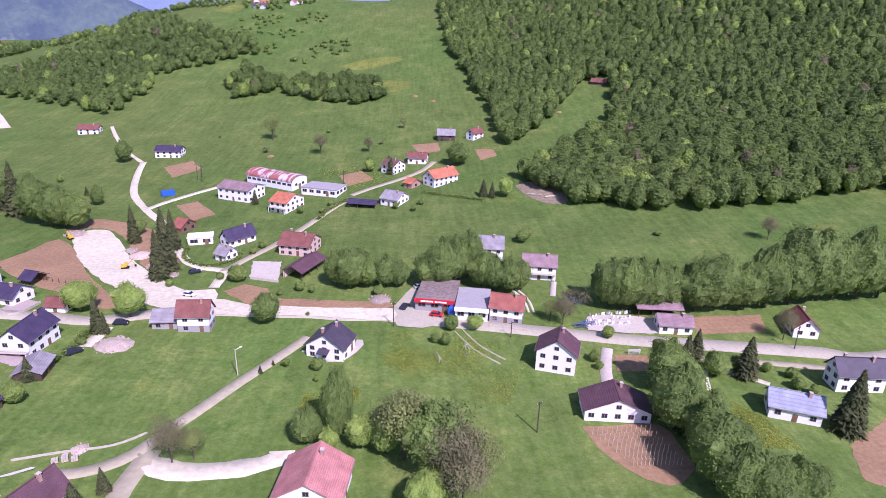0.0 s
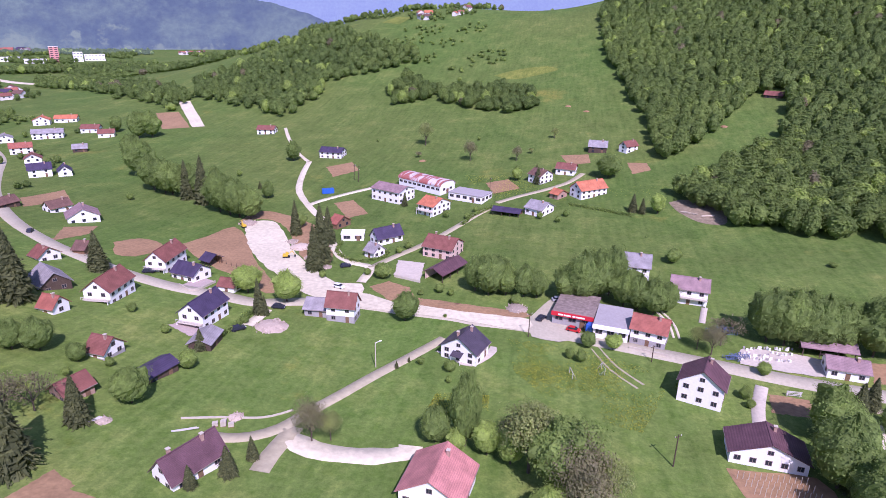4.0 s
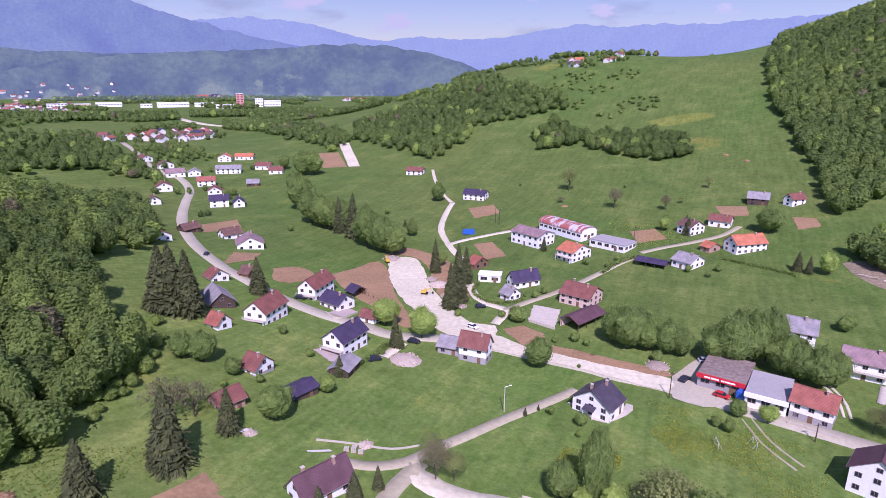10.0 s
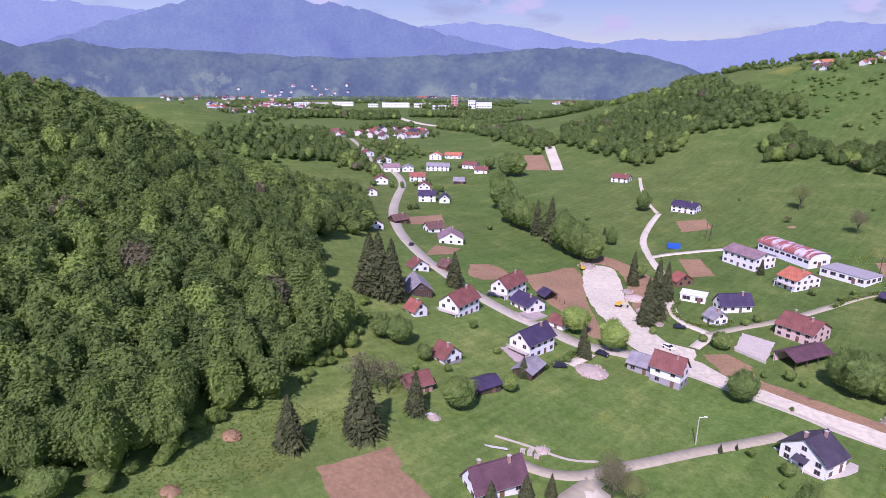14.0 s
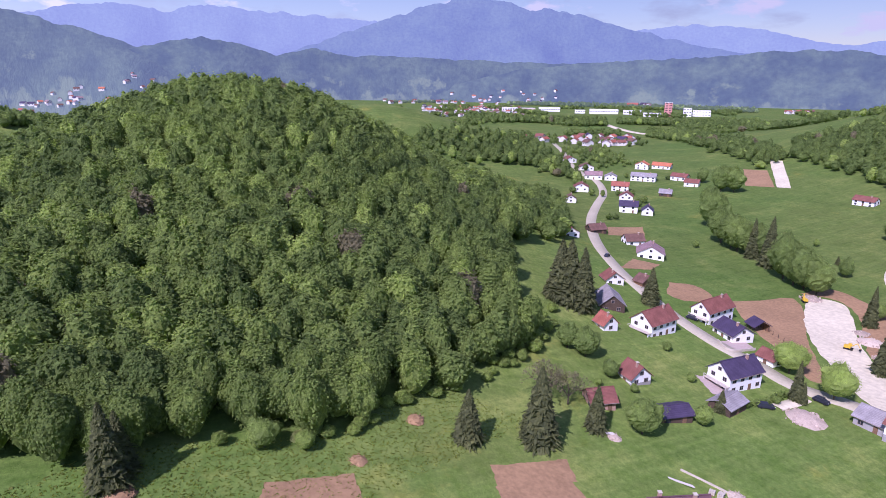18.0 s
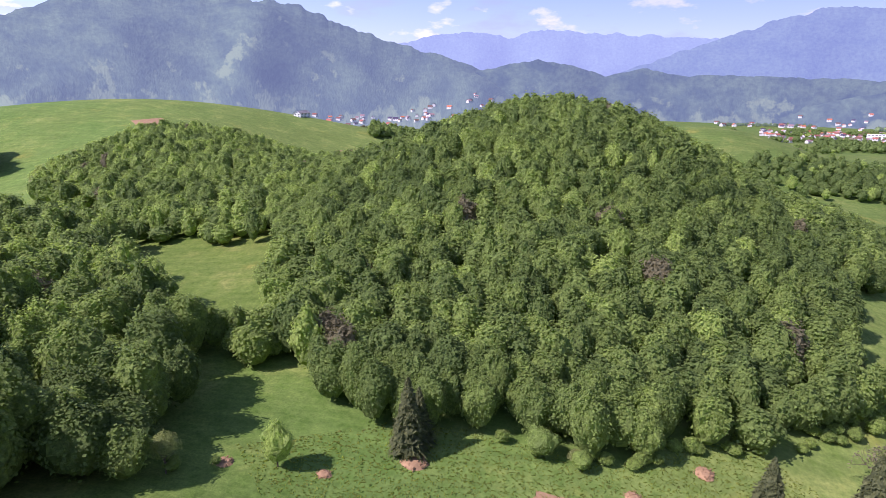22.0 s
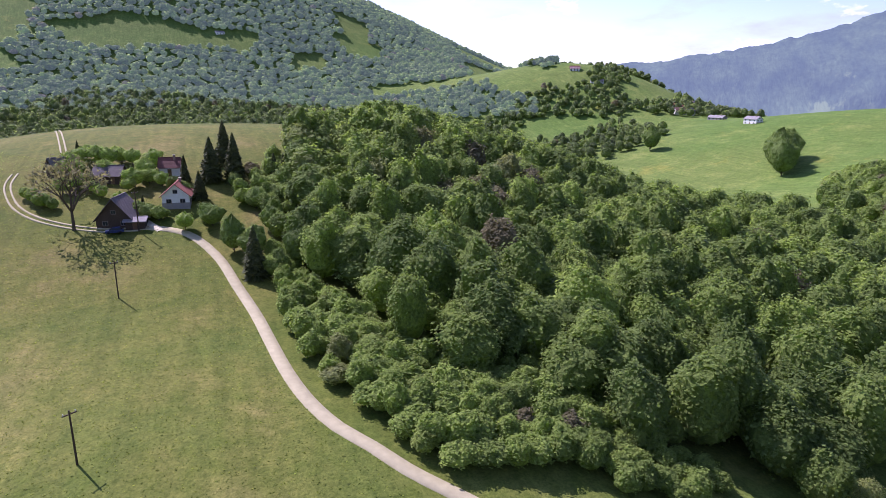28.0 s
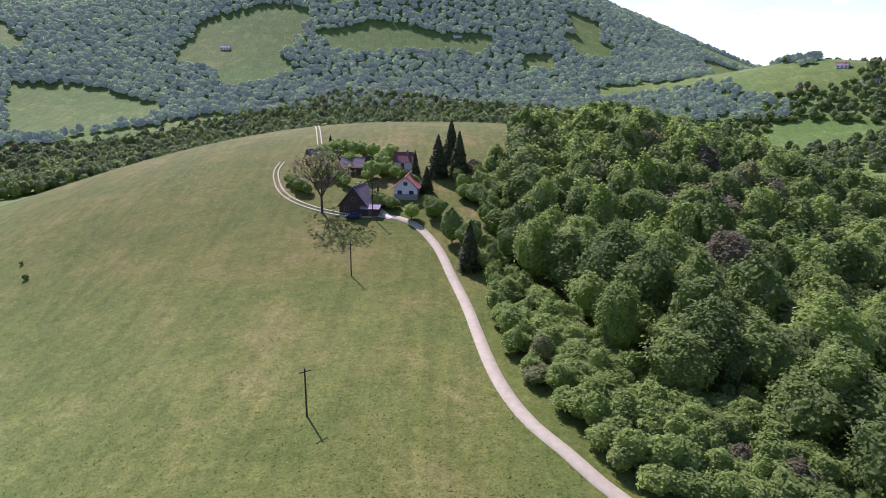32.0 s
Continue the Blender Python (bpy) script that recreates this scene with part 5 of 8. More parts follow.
def stone_yard(a, b, c, d):
    r = random.Random(3)
    block = mesh_of("stone_block", merged(box_data(-0.25, 0.25, -0.07, 0.07, 0, 0.7), box_data(-0.32, 0.32, -0.15, 0.15, -0.2, 0.08)), M["white"])
    dark = mesh_of("stone_slab", box_data(-0.25, 0.25, -0.07, 0.07, -0.1, 0.65), M["grey_render"])
    for i in range(16):
        for j in range(3):
            p = quad_point(a, b, c, d, (i + r.uniform(-0.45, 0.45)) / 15, min(1, max(0, j / 2 + r.uniform(-0.2, 0.2))))
            ob = new("stone_slab", block if (i + j) % 3 else dark)
            ob.matrix_basis = pose(p.x, p.y, ground_z(p.x, p.y) + 0.24, 0, 0, r.uniform(-40, 40))
            tagged(ob, "upright pale cut stone slab standing in the yard" if (i + j) % 3 else "upright dark cut stone slab standing in the yard", "stone slab", "slabs in the stone yard")


def hedge(label, pts, height):
    r = np.random.default_rng(len(pts) + int(height * 10))
    line = smooth_line(pts, 0.6)
    n = len(line)
    k = np.repeat(np.arange(n), 14)
    c = np.stack([line[k, 0] + r.normal(size=len(k)) * 0.45, line[k, 1] + r.normal(size=len(k)) * 0.45, np.zeros(len(k))], 1)
    c[:, 2] = terrain(c[:, 0], c[:, 1]) + r.uniform(0.05, height, len(k))
    a, b = r.normal(size=c.shape) * 0.22, r.normal(size=c.shape) * 0.22
    q = np.stack([c - a, c - b, c + a, c + b], 1)
    ob = foliage_object("hedge", q, r.uniform(0.2, 0.6, len(q)), M["leaf"])
    return tagged(ob, label, "hedge", kind="stuff")


def low_wall(label, pts, height):
    line = smooth_line(pts, 1.5)
    d = np.gradient(line, axis=0)
    d /= np.linalg.norm(d, axis=1)[:, None]
    s = np.stack([-d[:, 1], d[:, 0]], 1) * 0.14
    z = terrain(line[:, 0], line[:, 1])
    ring = [np.c_[line + s, z - 0.3], np.c_[line + s, z + height], np.c_[line - s, z + height], np.c_[line - s, z - 0.3]]
    v = np.stack(ring, 1).reshape(-1, 3)
    ob = sheet("garden_wall", v, grid_faces(len(line), 4), M["concrete"], False)
    return tagged(ob, label, "garden wall", kind="structure")


def post_fence(label, pts, height):
    line = smooth_line(pts, 2.2)
    top = new("fence")
    x0, y0 = line[len(line) // 2]
    z0 = ground_z(x0, y0)
    top.matrix_basis = pose(x0, y0, z0)
    tagged(top, label, "fence")
    me = mesh_of("post", rod((0, 0, -0.3), (0, 0, height), 0.16, 0.05, 6), M["timber"])
    for x, y in line:
        part("post", me, None, top, at=pose(x - x0, y - y0, ground_z(x, y) - z0))


M["stained_roof"] = plain("stained_felt_roof", (0.24, 0.19, 0.16), 0.95, grain=0.4, scale=0.9)
M["pale_log"] = plain("pale_log", (0.5, 0.43, 0.32), 0.9, grain=0.2, scale=2.0)
M["litter"] = plain("leaf_litter", (0.25, 0.2, 0.13), 0.95, grain=0.35, scale=0.9, bump=0.1)
M["red_sign"] = plain("red_fascia", (0.55, 0.03, 0.04), 0.5, grain=0.08)
ROOF["patched"] = patched_roof()
# ---------------------------------------------------------------- roads and fields
road("road", "pale grey asphalt valley road with dusty verges", [(291.4, 154.9), (183.9, 154.3), (130.2, 140.2), (113.4, 143.4), (98.9, 146.3), (83.8, 148.9), (63.7, 152.3), (44.9, 156.8), (28.7, 160.5), (11.9, 164.2), (-7.1, 168.3), (-21.6, 168.8), (-30.5, 170.2), (-45.0, 170.5), (-60.5, 171.0), (-79.3, 167.8), (-93.1, 162.1), (-106.7, 163.2), (-120.1, 163.0), (-135.7, 165.0), (-149.6, 168.3), (-165.7, 173.4), (-187.5, 181.7), (-219.3, 199.3), (-256.1, 226.1), (-290.7, 255.8), (-324.1, 289.3), (-350.5, 317.9), (-376.5, 338.5), (-402.1, 353.4), (-419.0, 358.1)], 6.2, M["asphalt"], lift=0.2)
road("road", "asphalt road leaving towards the town", [(-414.9, 354.9), (-452.5, 372.0), (-495.6, 396.9), (-663.1, 508.3)], 6, M["asphalt"])
road("road", "pale dirt haul road on the plain", [(-1062.4, 919.6), (-908.1, 821.8), (-764.5, 743.5), (-666.8, 710.4)], 14, M["gravel"])
road("lane", "winding pale gravel lane climbing past the houses", [(-66.8, 188.6), (-67.8, 202.6), (-75.3, 205.7), (-83.7, 212.2), (-94.2, 229.8), (-103.7, 248.3), (-118.3, 266.5), (-133.4, 287.8), (-141.8, 304.6), (-150.7, 331.3), (-156.3, 352.7)], 3.6, M["gravel"], ragged=0.04)
road("lane", "narrow field track up the hill", [(-157.2, 352.9), (-174.8, 375.4), (-195.1, 407.3), (-211.2, 436.0)], 2.4, M["gravel"], ragged=0.06)
road("lane", "pale gravel drive to the school building", [(-122.5, 273.2), (-118.0, 282.7), (-108.8, 296.0), (-100.1, 306.4)], 3.4, M["gravel"], ragged=0.04)
road("lane", "paved lane between hedges and houses", [(-67.8, 202.6), (-62.2, 215.1), (-56.1, 226.8), (-49.9, 240.4), (-42.6, 259.2), (-38.3, 270.7), (-32.4, 283.3)], 3.2, M["lane"])
road("lane", "paved lane past the upper houses", [(-30.7, 290.4), (-21.1, 300.9), (-8.5, 312.3), (3.2, 324.6), (11.3, 340.3)], 3.2, M["lane"])
road("lane", "narrow pale paved lane crossing the meadow", [(-29.9, 155.5), (-37.1, 142.2), (-43.5, 130.2), (-49.3, 117.7), (-52.7, 110.5), (-55.9, 102.6), (-60.2, 97.8), (-64.5, 95.6), (-67.6, 95.0)], 3.4, M["lane"])
road("lane", "narrow pale paved lane running downhill", [(-53.2, 103.9), (-53.5, 98.3), (-53.7, 92.8), (-53.3, 87.6)], 4.2, M["lane"])
road("track", "bare dirt drive to the red-roofed house", [(-52.2, 99.7), (-46.2, 97.6), (-39.8, 97.9), (-33.6, 99.2), (-27.5, 102.1), (-27.0, 104.8)], 5.5, M["gravel"], ragged=0.08)
road("drive", "pale concrete garden drive", [(55.0, 148.2), (51.8, 138.9), (50.0, 130.8)], 3.2, M["concrete"])
road("path", "pale garden path to the house", [(49.0, 191.9), (46.3, 181.1)], 2.0, M["concrete"])
road("track", "worn farm track beside the hedge", [(76.7, 136.5), (74.3, 127.8), (71.3, 120.7)], 2.6, M["gravel"], ragged=0.05)
road("lane", "pale side lane running beside the main road", [(72.4, 147.0), (79.3, 142.3), (92.3, 139.8), (107.6, 136.6), (124.2, 132.1)], 2.6, M["lane"])
road("path", "pale gravel garden path", [(82.3, 141.2), (83.4, 135.2), (87.7, 132.5), (91.5, 129.2)], 1.8, M["gravel"], ragged=0.06)
road("drive", "pale garden drive beside a hedge", [(-87.4, 146.0), (-87.2, 154.1), (-87.4, 158.4)], 3.5, M["gravel"])
road("track", "faint wheel track in the meadow", [(14.6, 160.5), (19.0, 150.8), (25.4, 142.9)], 0.5, M["lane"], ragged=0.25)
road("track", "faint wheel track in the meadow", [(12.5, 159.0), (17.2, 148.7), (23.7, 140.8)], 0.5, M["lane"], ragged=0.25)
road("lane", "pale concrete lane curving up to the farm", [(-31.6, -54.5), (-23.4, -63.8), (-20.8, -67.5), (-18.4, -71.6), (-15.0, -76.9), (-12.6, -83.2), (-11.1, -89.8), (-10.0, -97.5), (-9.1, -106.4), (-7.7, -119.2), (-5.2, -133.6), (-2.1, -149.1), (3.2, -161.7), (8.8, -166.9), (16.2, -169.7)], 2.4, M["farm_lane"])
road("track", "pale worn wheel rut of the farm track", [(15.7, -168.6), (24.2, -169.7), (32.9, -174.1), (40.8, -180.5), (46.4, -188.3), (50.0, -197.7), (51.6, -205.4), (51.3, -212.9)], 0.5, M["farm_lane"], ragged=0.12, lift=0.2, shift=-0.75)
road("track", "pale worn wheel rut over the crest", [(41.1, -229.4), (145.5, -767.0)], 0.5, M["farm_lane"], ragged=0.12, lift=0.3, shift=-0.75)
road("track", "pale worn wheel rut of the farm track", [(15.7, -168.6), (24.2, -169.7), (32.9, -174.1), (40.8, -180.5), (46.4, -188.3), (50.0, -197.7), (51.6, -205.4), (51.3, -212.9)], 0.5, M["farm_lane"], ragged=0.12, lift=0.2, shift=0.75)
road("track", "pale worn wheel rut over the crest", [(41.1, -229.4), (145.5, -767.0)], 0.5, M["farm_lane"], ragged=0.12, lift=0.3, shift=0.75)
road("drive", "pale gravel drive into the farmyard", [(10.9, -166.9), (15.2, -173.5), (17.9, -180.3)], 2.0, M["gravel"])
field("field", "pale bare construction site of crushed stone", [(-68.6, 174.0), (-63.5, 179.3), (-66.3, 187.0), (-74.6, 186.3), (-85.7, 194.0), (-96.3, 204.5), (-107.4, 218.1), (-118.0, 234.1), (-128.8, 245.6), (-136.5, 243.2), (-135.4, 233.1), (-126.1, 217.7), (-115.1, 202.7), (-103.1, 191.0), (-93.3, 183.3), (-85.4, 176.4), (-77.4, 172.8)], M["gravel"], lift=0.16)
field("field", "brown tilled garden plot", [(-171.5, 196.2), (-166.9, 205.1), (-155.2, 202.7), (-150.1, 194.2), (-153.5, 184.5), (-160.5, 183.0)], M["soil"])
field("field", "bare brown earth beside the construction site", [(-148.2, 205.2), (-144.9, 217.4), (-141.4, 233.2), (-128.0, 221.0), (-113.6, 199.9), (-101.8, 186.3), (-91.8, 175.1), (-93.2, 170.1), (-106.6, 178.2), (-120.3, 184.9), (-135.0, 193.8)], M["soil"])
field("field", "bare brown earth and rubble above the site", [(-143.6, 242.2), (-140.4, 259.0), (-118.4, 252.0), (-100.4, 237.0), (-86.3, 212.4), (-84.5, 196.8), (-97.7, 207.4), (-116.1, 235.0), (-131.1, 247.4)], M["soil"], lift=0.08)
field("field", "bare brown ground with dead leaves at the foot of the wood", [(51.2, 297.6), (60.7, 301.5), (73.0, 289.0), (71.8, 271.5), (62.0, 272.0), (54.3, 284.1)], M["litter"])
field("field", "heap of bare brown soil", [(-62.7, 185.9), (-57.4, 192.2), (-49.2, 188.8), (-45.0, 180.8), (-52.5, 176.4)], M["soil"])
field("field", "strip of bare earth beside the road", [(-44.1, 181.0), (-28.8, 180.2), (-7.5, 177.9), (-8.0, 174.0), (-27.4, 172.5), (-42.3, 174.1)], M["soil"])
field("field", "pale dusty verge of crushed stone beside the road", [(-66.5, 171.2), (-63.5, 179.3), (-50.2, 175.4), (-42.5, 175.1), (-27.7, 174.1), (-13.8, 173.6), (-6.2, 172.9), (-6.4, 165.5), (-21.3, 167.1), (-40.9, 168.7), (-59.6, 168.5)], M["gravel"], lift=0.36)
field("field", "pale concrete yard", [(-59.6, 212.4), (-48.9, 211.9), (-46.7, 195.0), (-57.4, 197.9)], M["concrete"], lift=0.15)
field("field", "pale asphalt forecourt of the shop", [(-6.4, 174.6), (0.2, 189.8), (5.4, 188.2), (2.5, 175.9), (8.9, 167.8), (6.0, 161.7), (-4.6, 162.8)], M["asphalt"], lift=0.24)
field("field", "pale gravel stone yard", [(52.2, 158.8), (63.3, 156.1), (72.5, 155.8), (75.7, 163.1), (66.8, 166.9), (54.2, 166.6)], M["concrete"], lift=0.24)
field("field", "brown tilled vineyard plot", [(39.2, 113.5), (56.8, 114.2), (58.3, 106.6), (59.1, 99.2), (51.4, 94.1), (44.6, 99.5), (40.5, 105.9)], M["soil"])
field("field", "brown tilled field", [(86.7, 165.3), (108.4, 165.6), (105.0, 155.2), (83.5, 154.9)], M["soil"])
field("field", "brown tilled field", [(96.4, 105.4), (111.8, 114.8), (112.3, 106.9), (95.0, 92.7), (92.1, 94.9)], M["soil"])
field("field", "brown kitchen garden", [(55.8, 144.9), (64.9, 144.2), (64.4, 136.2), (54.2, 136.8)], M["soil"])
field("field", "brown tilled garden plot", [(-141.0, 342.5), (-128.7, 354.7), (-118.5, 338.0), (-129.3, 323.2)], M["soil"])
field("field", "brown tilled garden plot", [(-111.2, 278.1), (-103.4, 284.6), (-89.2, 265.7), (-97.0, 257.2)], M["soil"])
field("field", "brown tilled garden plot", [(-40.4, 321.5), (-28.9, 329.2), (-21.1, 314.1), (-34.1, 304.3)], M["soil"])
field("field", "brown tilled garden plot", [(-1.9, 372.8), (14.5, 374.3), (15.7, 358.6), (2.9, 355.1)], M["soil"])
field("field", "brown tilled garden plot", [(35.9, 358.4), (46.6, 357.4), (47.9, 345.5), (37.5, 339.3)], M["soil"])
field("field", "brown tilled field", [(-89.8, 57.6), (-87.6, 72.6), (-70.6, 70.7), (-78.9, 53.8)], M["soil"])
field("field", "bare brown cut of earth", [(-357.8, 485.3), (-337.7, 489.3), (-292.3, 435.4), (-312.4, 428.5)], M["soil"])
field("field", "pale strip of crushed stone", [(-366.7, 531.7), (-351.9, 529.6), (-281.5, 439.0), (-291.1, 436.2)], M["gravel"], lift=0.2)
field("field", "brown tilled garden plot", [(-202.3, 205.0), (-193.2, 213.6), (-186.9, 200.8), (-189.2, 184.4)], M["soil"])
field("field", "brown tilled garden plot", [(-263.3, 244.3), (-258.7, 267.5), (-240.5, 251.0), (-245.4, 228.5)], M["soil"])
field("field", "brown tilled field", [(-95.1, 14.2), (-94.0, 30.2), (-87.3, 29.3), (-89.7, 11.8)], M["soil"])
field("field", "brown tilled field", [(-89.4, 58.1), (-87.4, 75.2), (-80.9, 72.7), (-83.4, 55.1)], M["soil"])
field("field", "brown tilled field", [(-66.8, -49.7), (-78.8, -35.7), (-72.4, -32.1), (-62.2, -47.9)], M["soil"])
field("field", "brown tilled field", [(-588.5, -124.2), (-625.7, -99.3), (-582.3, -96.0), (-547.9, -116.6)], M["soil"])
field("field", "brown tilled field", [(-511.1, -279.4), (-532.8, -262.6), (-507.5, -247.8), (-492.8, -264.4)], M["soil"])

# ---------------------------------------------------------------- houses beside the main road
house("white two-storey house with a dark grey gabled roof", -22.4, 147.5, 73, 8.1, 10.7, 3.8, 3.6, "white", "dark", porch="w", chimneys=2)
field("field", "pale paved terrace round the house", [(-30.5, 147.7), (-19.8, 141.2), (-14.0, 151.2), (-15.9, 154.1), (-18.8, 142.6), (-28.8, 147.5)], M["concrete"], lift=0.15)
house("white house with a maroon roof and small windows", 38.6, 139.9, 71, 7.8, 10.2, 6.0, 3.6, "white", "maroon", storeys=2)
house("white single-storey house with a broad maroon metal roof", 47.8, 119.0, 84, 7.7, 15.1, 3.0, 3.2, "white", "maroon", storeys=1)
house("white house with a salmon-red sheet roof", -18.3, 92.2, 84, 11.1, 12.1, 4.0, 3.6, "white", "salmon", storeys=1)
house("white house with a grey sheet-steel roof", 90.1, 117.4, -22, 11.0, 7.1, 3.4, 2.6, "white", "steel", storeys=1)
house("large white house with a dark grey roof", 112.2, 127.9, -5, 11.7, 6.0, 5.0, 3.2, "white", "dark", storeys=2, chimneys=2)
house("low shed with a bright red roof", 124.0, 131.1, -39, 7.2, 8.0, 3.0, 1.6, "white", "red", storeys=1, fine=False)
house("small white house with a rust-brown tiled roof", 115.0, 155.5, 77, 9.0, 6.8, 3.2, 3.0, "white", "rust", storeys=1)
house("small white stone-yard office with a mauve roof", 77.8, 158.6, -8, 9.4, 7.0, 3.0, 1.8, "white", "mauve", storeys=1)
open_shed("open storage shed with a mauve sheet roof", 76.6, 169.2, -5, 13.3, 8.0, 3.2, 1.6, "mauve")
house("white house with a red tiled roof and grey ground floor", 29.2, 167.5, -16, 9.7, 8.5, 5.0, 2.8, "white", "red", base="grey_render")
flat_block("white workshop with a grey sheet roof", 19.0, 172.4, -9, 9.9, 15.0, 4.2, "white", roof="grey_render", fascia="white")
flat_block("roadside shop with a red fascia and a flat brown roof", 8.2, 179.3, -10, 12.2, 16.0, 4.0, "grey_render", roof="stained_roof", fascia="red_sign")
house("white house with a mauve roof and a full-length balcony", 44.7, 198.0, -9, 11.4, 8.5, 5.4, 2.6, "white", "mauve", balcony="s")
house("house with a pale grey roof behind trees", 27.1, 215.4, -6, 13.5, 10.0, 5.4, 3.2, "white", "grey")
house("old white house with a weathered rust-red roof", -62.8, 160.4, 2, 8.8, 6.0, 5.4, 3.4, "white", "rust", base="grey_render")
house("low grey outbuilding joined to an old house", -71.6, 162.6, 4, 7.0, 8.0, 2.8, 2.0, "grey_render", "grey", storeys=1, chimneys=0)
house("white house with a blue-black roof and two balconies", -100.6, 145.3, 86, 12.1, 8.0, 5.2, 3.2, "white", "navy", balcony="w")
house("dark timber garage with a grey roof", -91.7, 131.4, 99, 7.9, 6.0, 2.6, 1.4, "timber", "grey", storeys=1, fine=False, chimneys=0)
house("white house with a rust-red roof and outside stairs", -133.9, 147.8, 96, 12.5, 8.4, 5.2, 3.4, "white", "rust", balcony="w")
house("tall white house with a rust-red roof and balcony", -137.2, 180.2, 95, 14.0, 7.5, 5.4, 3.2, "white", "rust", balcony="w")
house("white bungalow with a blue-black roof", -123.5, 174.1, -12, 9.7, 8.3, 3.2, 2.6, "white", "navy", storeys=1)
open_shed("small garden pavilion with a dark roof", -124.9, 189.0, -18, 4.7, 6.0, 2.5, 1.8, "navy")
house("small red-roofed shed beside a tree", -106.0, 169.2, -3, 5.8, 5.0, 2.4, 1.8, "white", "rust", storeys=1, fine=False, chimneys=0)
house("small white cottage with a rust-red roof", -109.6, 115.8, -5, 5.7, 6.5, 2.8, 2.8, "white", "rust", storeys=1, base="grey_render")
house("small white cottage with a red roof", -136.9, 129.7, -5, 5.2, 5.4, 2.8, 2.6, "white", "red", storeys=1)
house("dark timber barn with a grey roof", -152.7, 145.3, 149, 12.0, 8.5, 3.2, 3.4, "timber", "grey", storeys=1, chimneys=0)
house("white cottage with a rust-red roof beside the road", -172.7, 164.8, -19, 5.9, 7.3, 2.8, 2.6, "white", "rust", storeys=1)
house("small brown wooden house behind a spruce", -169.9, 179.3, 6, 4.5, 7.0, 2.8, 2.2, "planks", "brown", storeys=1, fine=False)
house("low brick shed with an old rust-red roof", -102.8, 97.3, 73, 6.4, 6.0, 2.6, 2.2, "brick", "rust", storeys=1, chimneys=0)
house("low dark shed with a blue-black sheet roof", -93.6, 112.4, 75, 9.0, 6.0, 2.3, 1.2, "timber", "navy", storeys=1, chimneys=0, fine=False)
house("white house with a large maroon sheet roof", -65.5, 83.9, 68, 11.5, 6.4, 3.2, 3.6, "white", "maroon", storeys=1, chimneys=2)

# ---------------------------------------------------------------- houses round the gravel lane
house("long white school building with a mauve roof", -84.0, 290.7, -23, 17.7, 12.8, 6.0, 2.0, "white", "mauve", storeys=2, chimneys=0)
arched_hall("white hall with a patched red and white curved roof", -71.1, 310.6, -30, 30.0, 11.7, 4.2, 2.7)
flat_block("long low white building with a grey roof", -44.8, 295.9, -19, 18.8, 11.8, 3.4, "white", roof="grey_render")
house("white house with an orange-red roof", -58.8, 274.0, -26, 9.0, 13.6, 4.8, 2.8, "white", "orange", balcony="s")
house("white house with a grey roof", -9.1, 279.0, -29, 9.0, 11.0, 3.4, 2.6, "white", "grey", storeys=1)
open_shed("low shelter with a dark roof", -23.7, 274.5, -11, 13.0, 6.0, 2.4, 1.2, "navy")
house("white house with a bright orange roof", 13.7, 306.8, 40, 16.5, 8.7, 4.6, 3.4, "white", "orange")
house("small garage with an orange roof", -1.0, 302.1, -38, 5.1, 7.3, 2.6, 1.8, "brick", "orange", storeys=1, fine=False, chimneys=0)
house("white house with a brown roof behind a conifer", -11.4, 327.1, -39, 8.6, 9.9, 4.6, 2.6, "white", "brown")
house("white farm building with a rust-red roof", 2.2, 341.6, -11, 10.4, 8.0, 3.6, 2.4, "white", "rust", storeys=1)
house("dark timber house with a grey roof", 20.0, 380.5, -5, 10.5, 8.0, 4.0, 3.0, "timber", "grey", fine=False)
house("white house with a rust-red roof at the wood edge", 37.8, 379.7, 44, 9.7, 6.0, 4.0, 2.6, "white", "rust", fine=False)
house("pink house with a rust-red roof", -44.0, 223.3, -14, 12.3, 11.7, 4.2, 3.2, "pink", "rust", chimneys=2)
open_shed("pink outbuilding with a wide maroon roof", -38.9, 203.4, 67, 15.8, 7.6, 3.0, 1.8, "maroon", wall="pink")
house("white house with a large blue-black roof", -70.0, 231.7, 49, 12.2, 6.0, 3.2, 3.4, "white", "navy", storeys=1)
flat_block("small white flat-roofed building", -84.9, 232.1, 14, 9.4, 6.0, 3.0, "white", roof="white")
house("small white cottage with a pale grey roof", -70.0, 215.1, -28, 5.2, 6.0, 2.7, 2.4, "white", "grey", storeys=1)
house("small wooden hut with a red tiled roof", -96.2, 246.1, -26, 5.0, 8.5, 2.6, 2.6, "planks", "red", storeys=1, fine=False, chimneys=0)
house("white house with a dark blue-grey roof on the slope", -145.6, 366.2, -2, 14.6, 9.0, 4.0, 2.4, "white", "navy")
house("white house with a rust-red roof beside a track", -219.2, 422.0, 5, 12.8, 8.0, 3.6, 2.4, "white", "rust", fine=False)
house("small rust-roofed barn at the wood edge", 134.8, 453.9, -27, 11.0, 6.0, 2.6, 2.2, "timber", "rust", fine=False, storeys=1, chimneys=0)

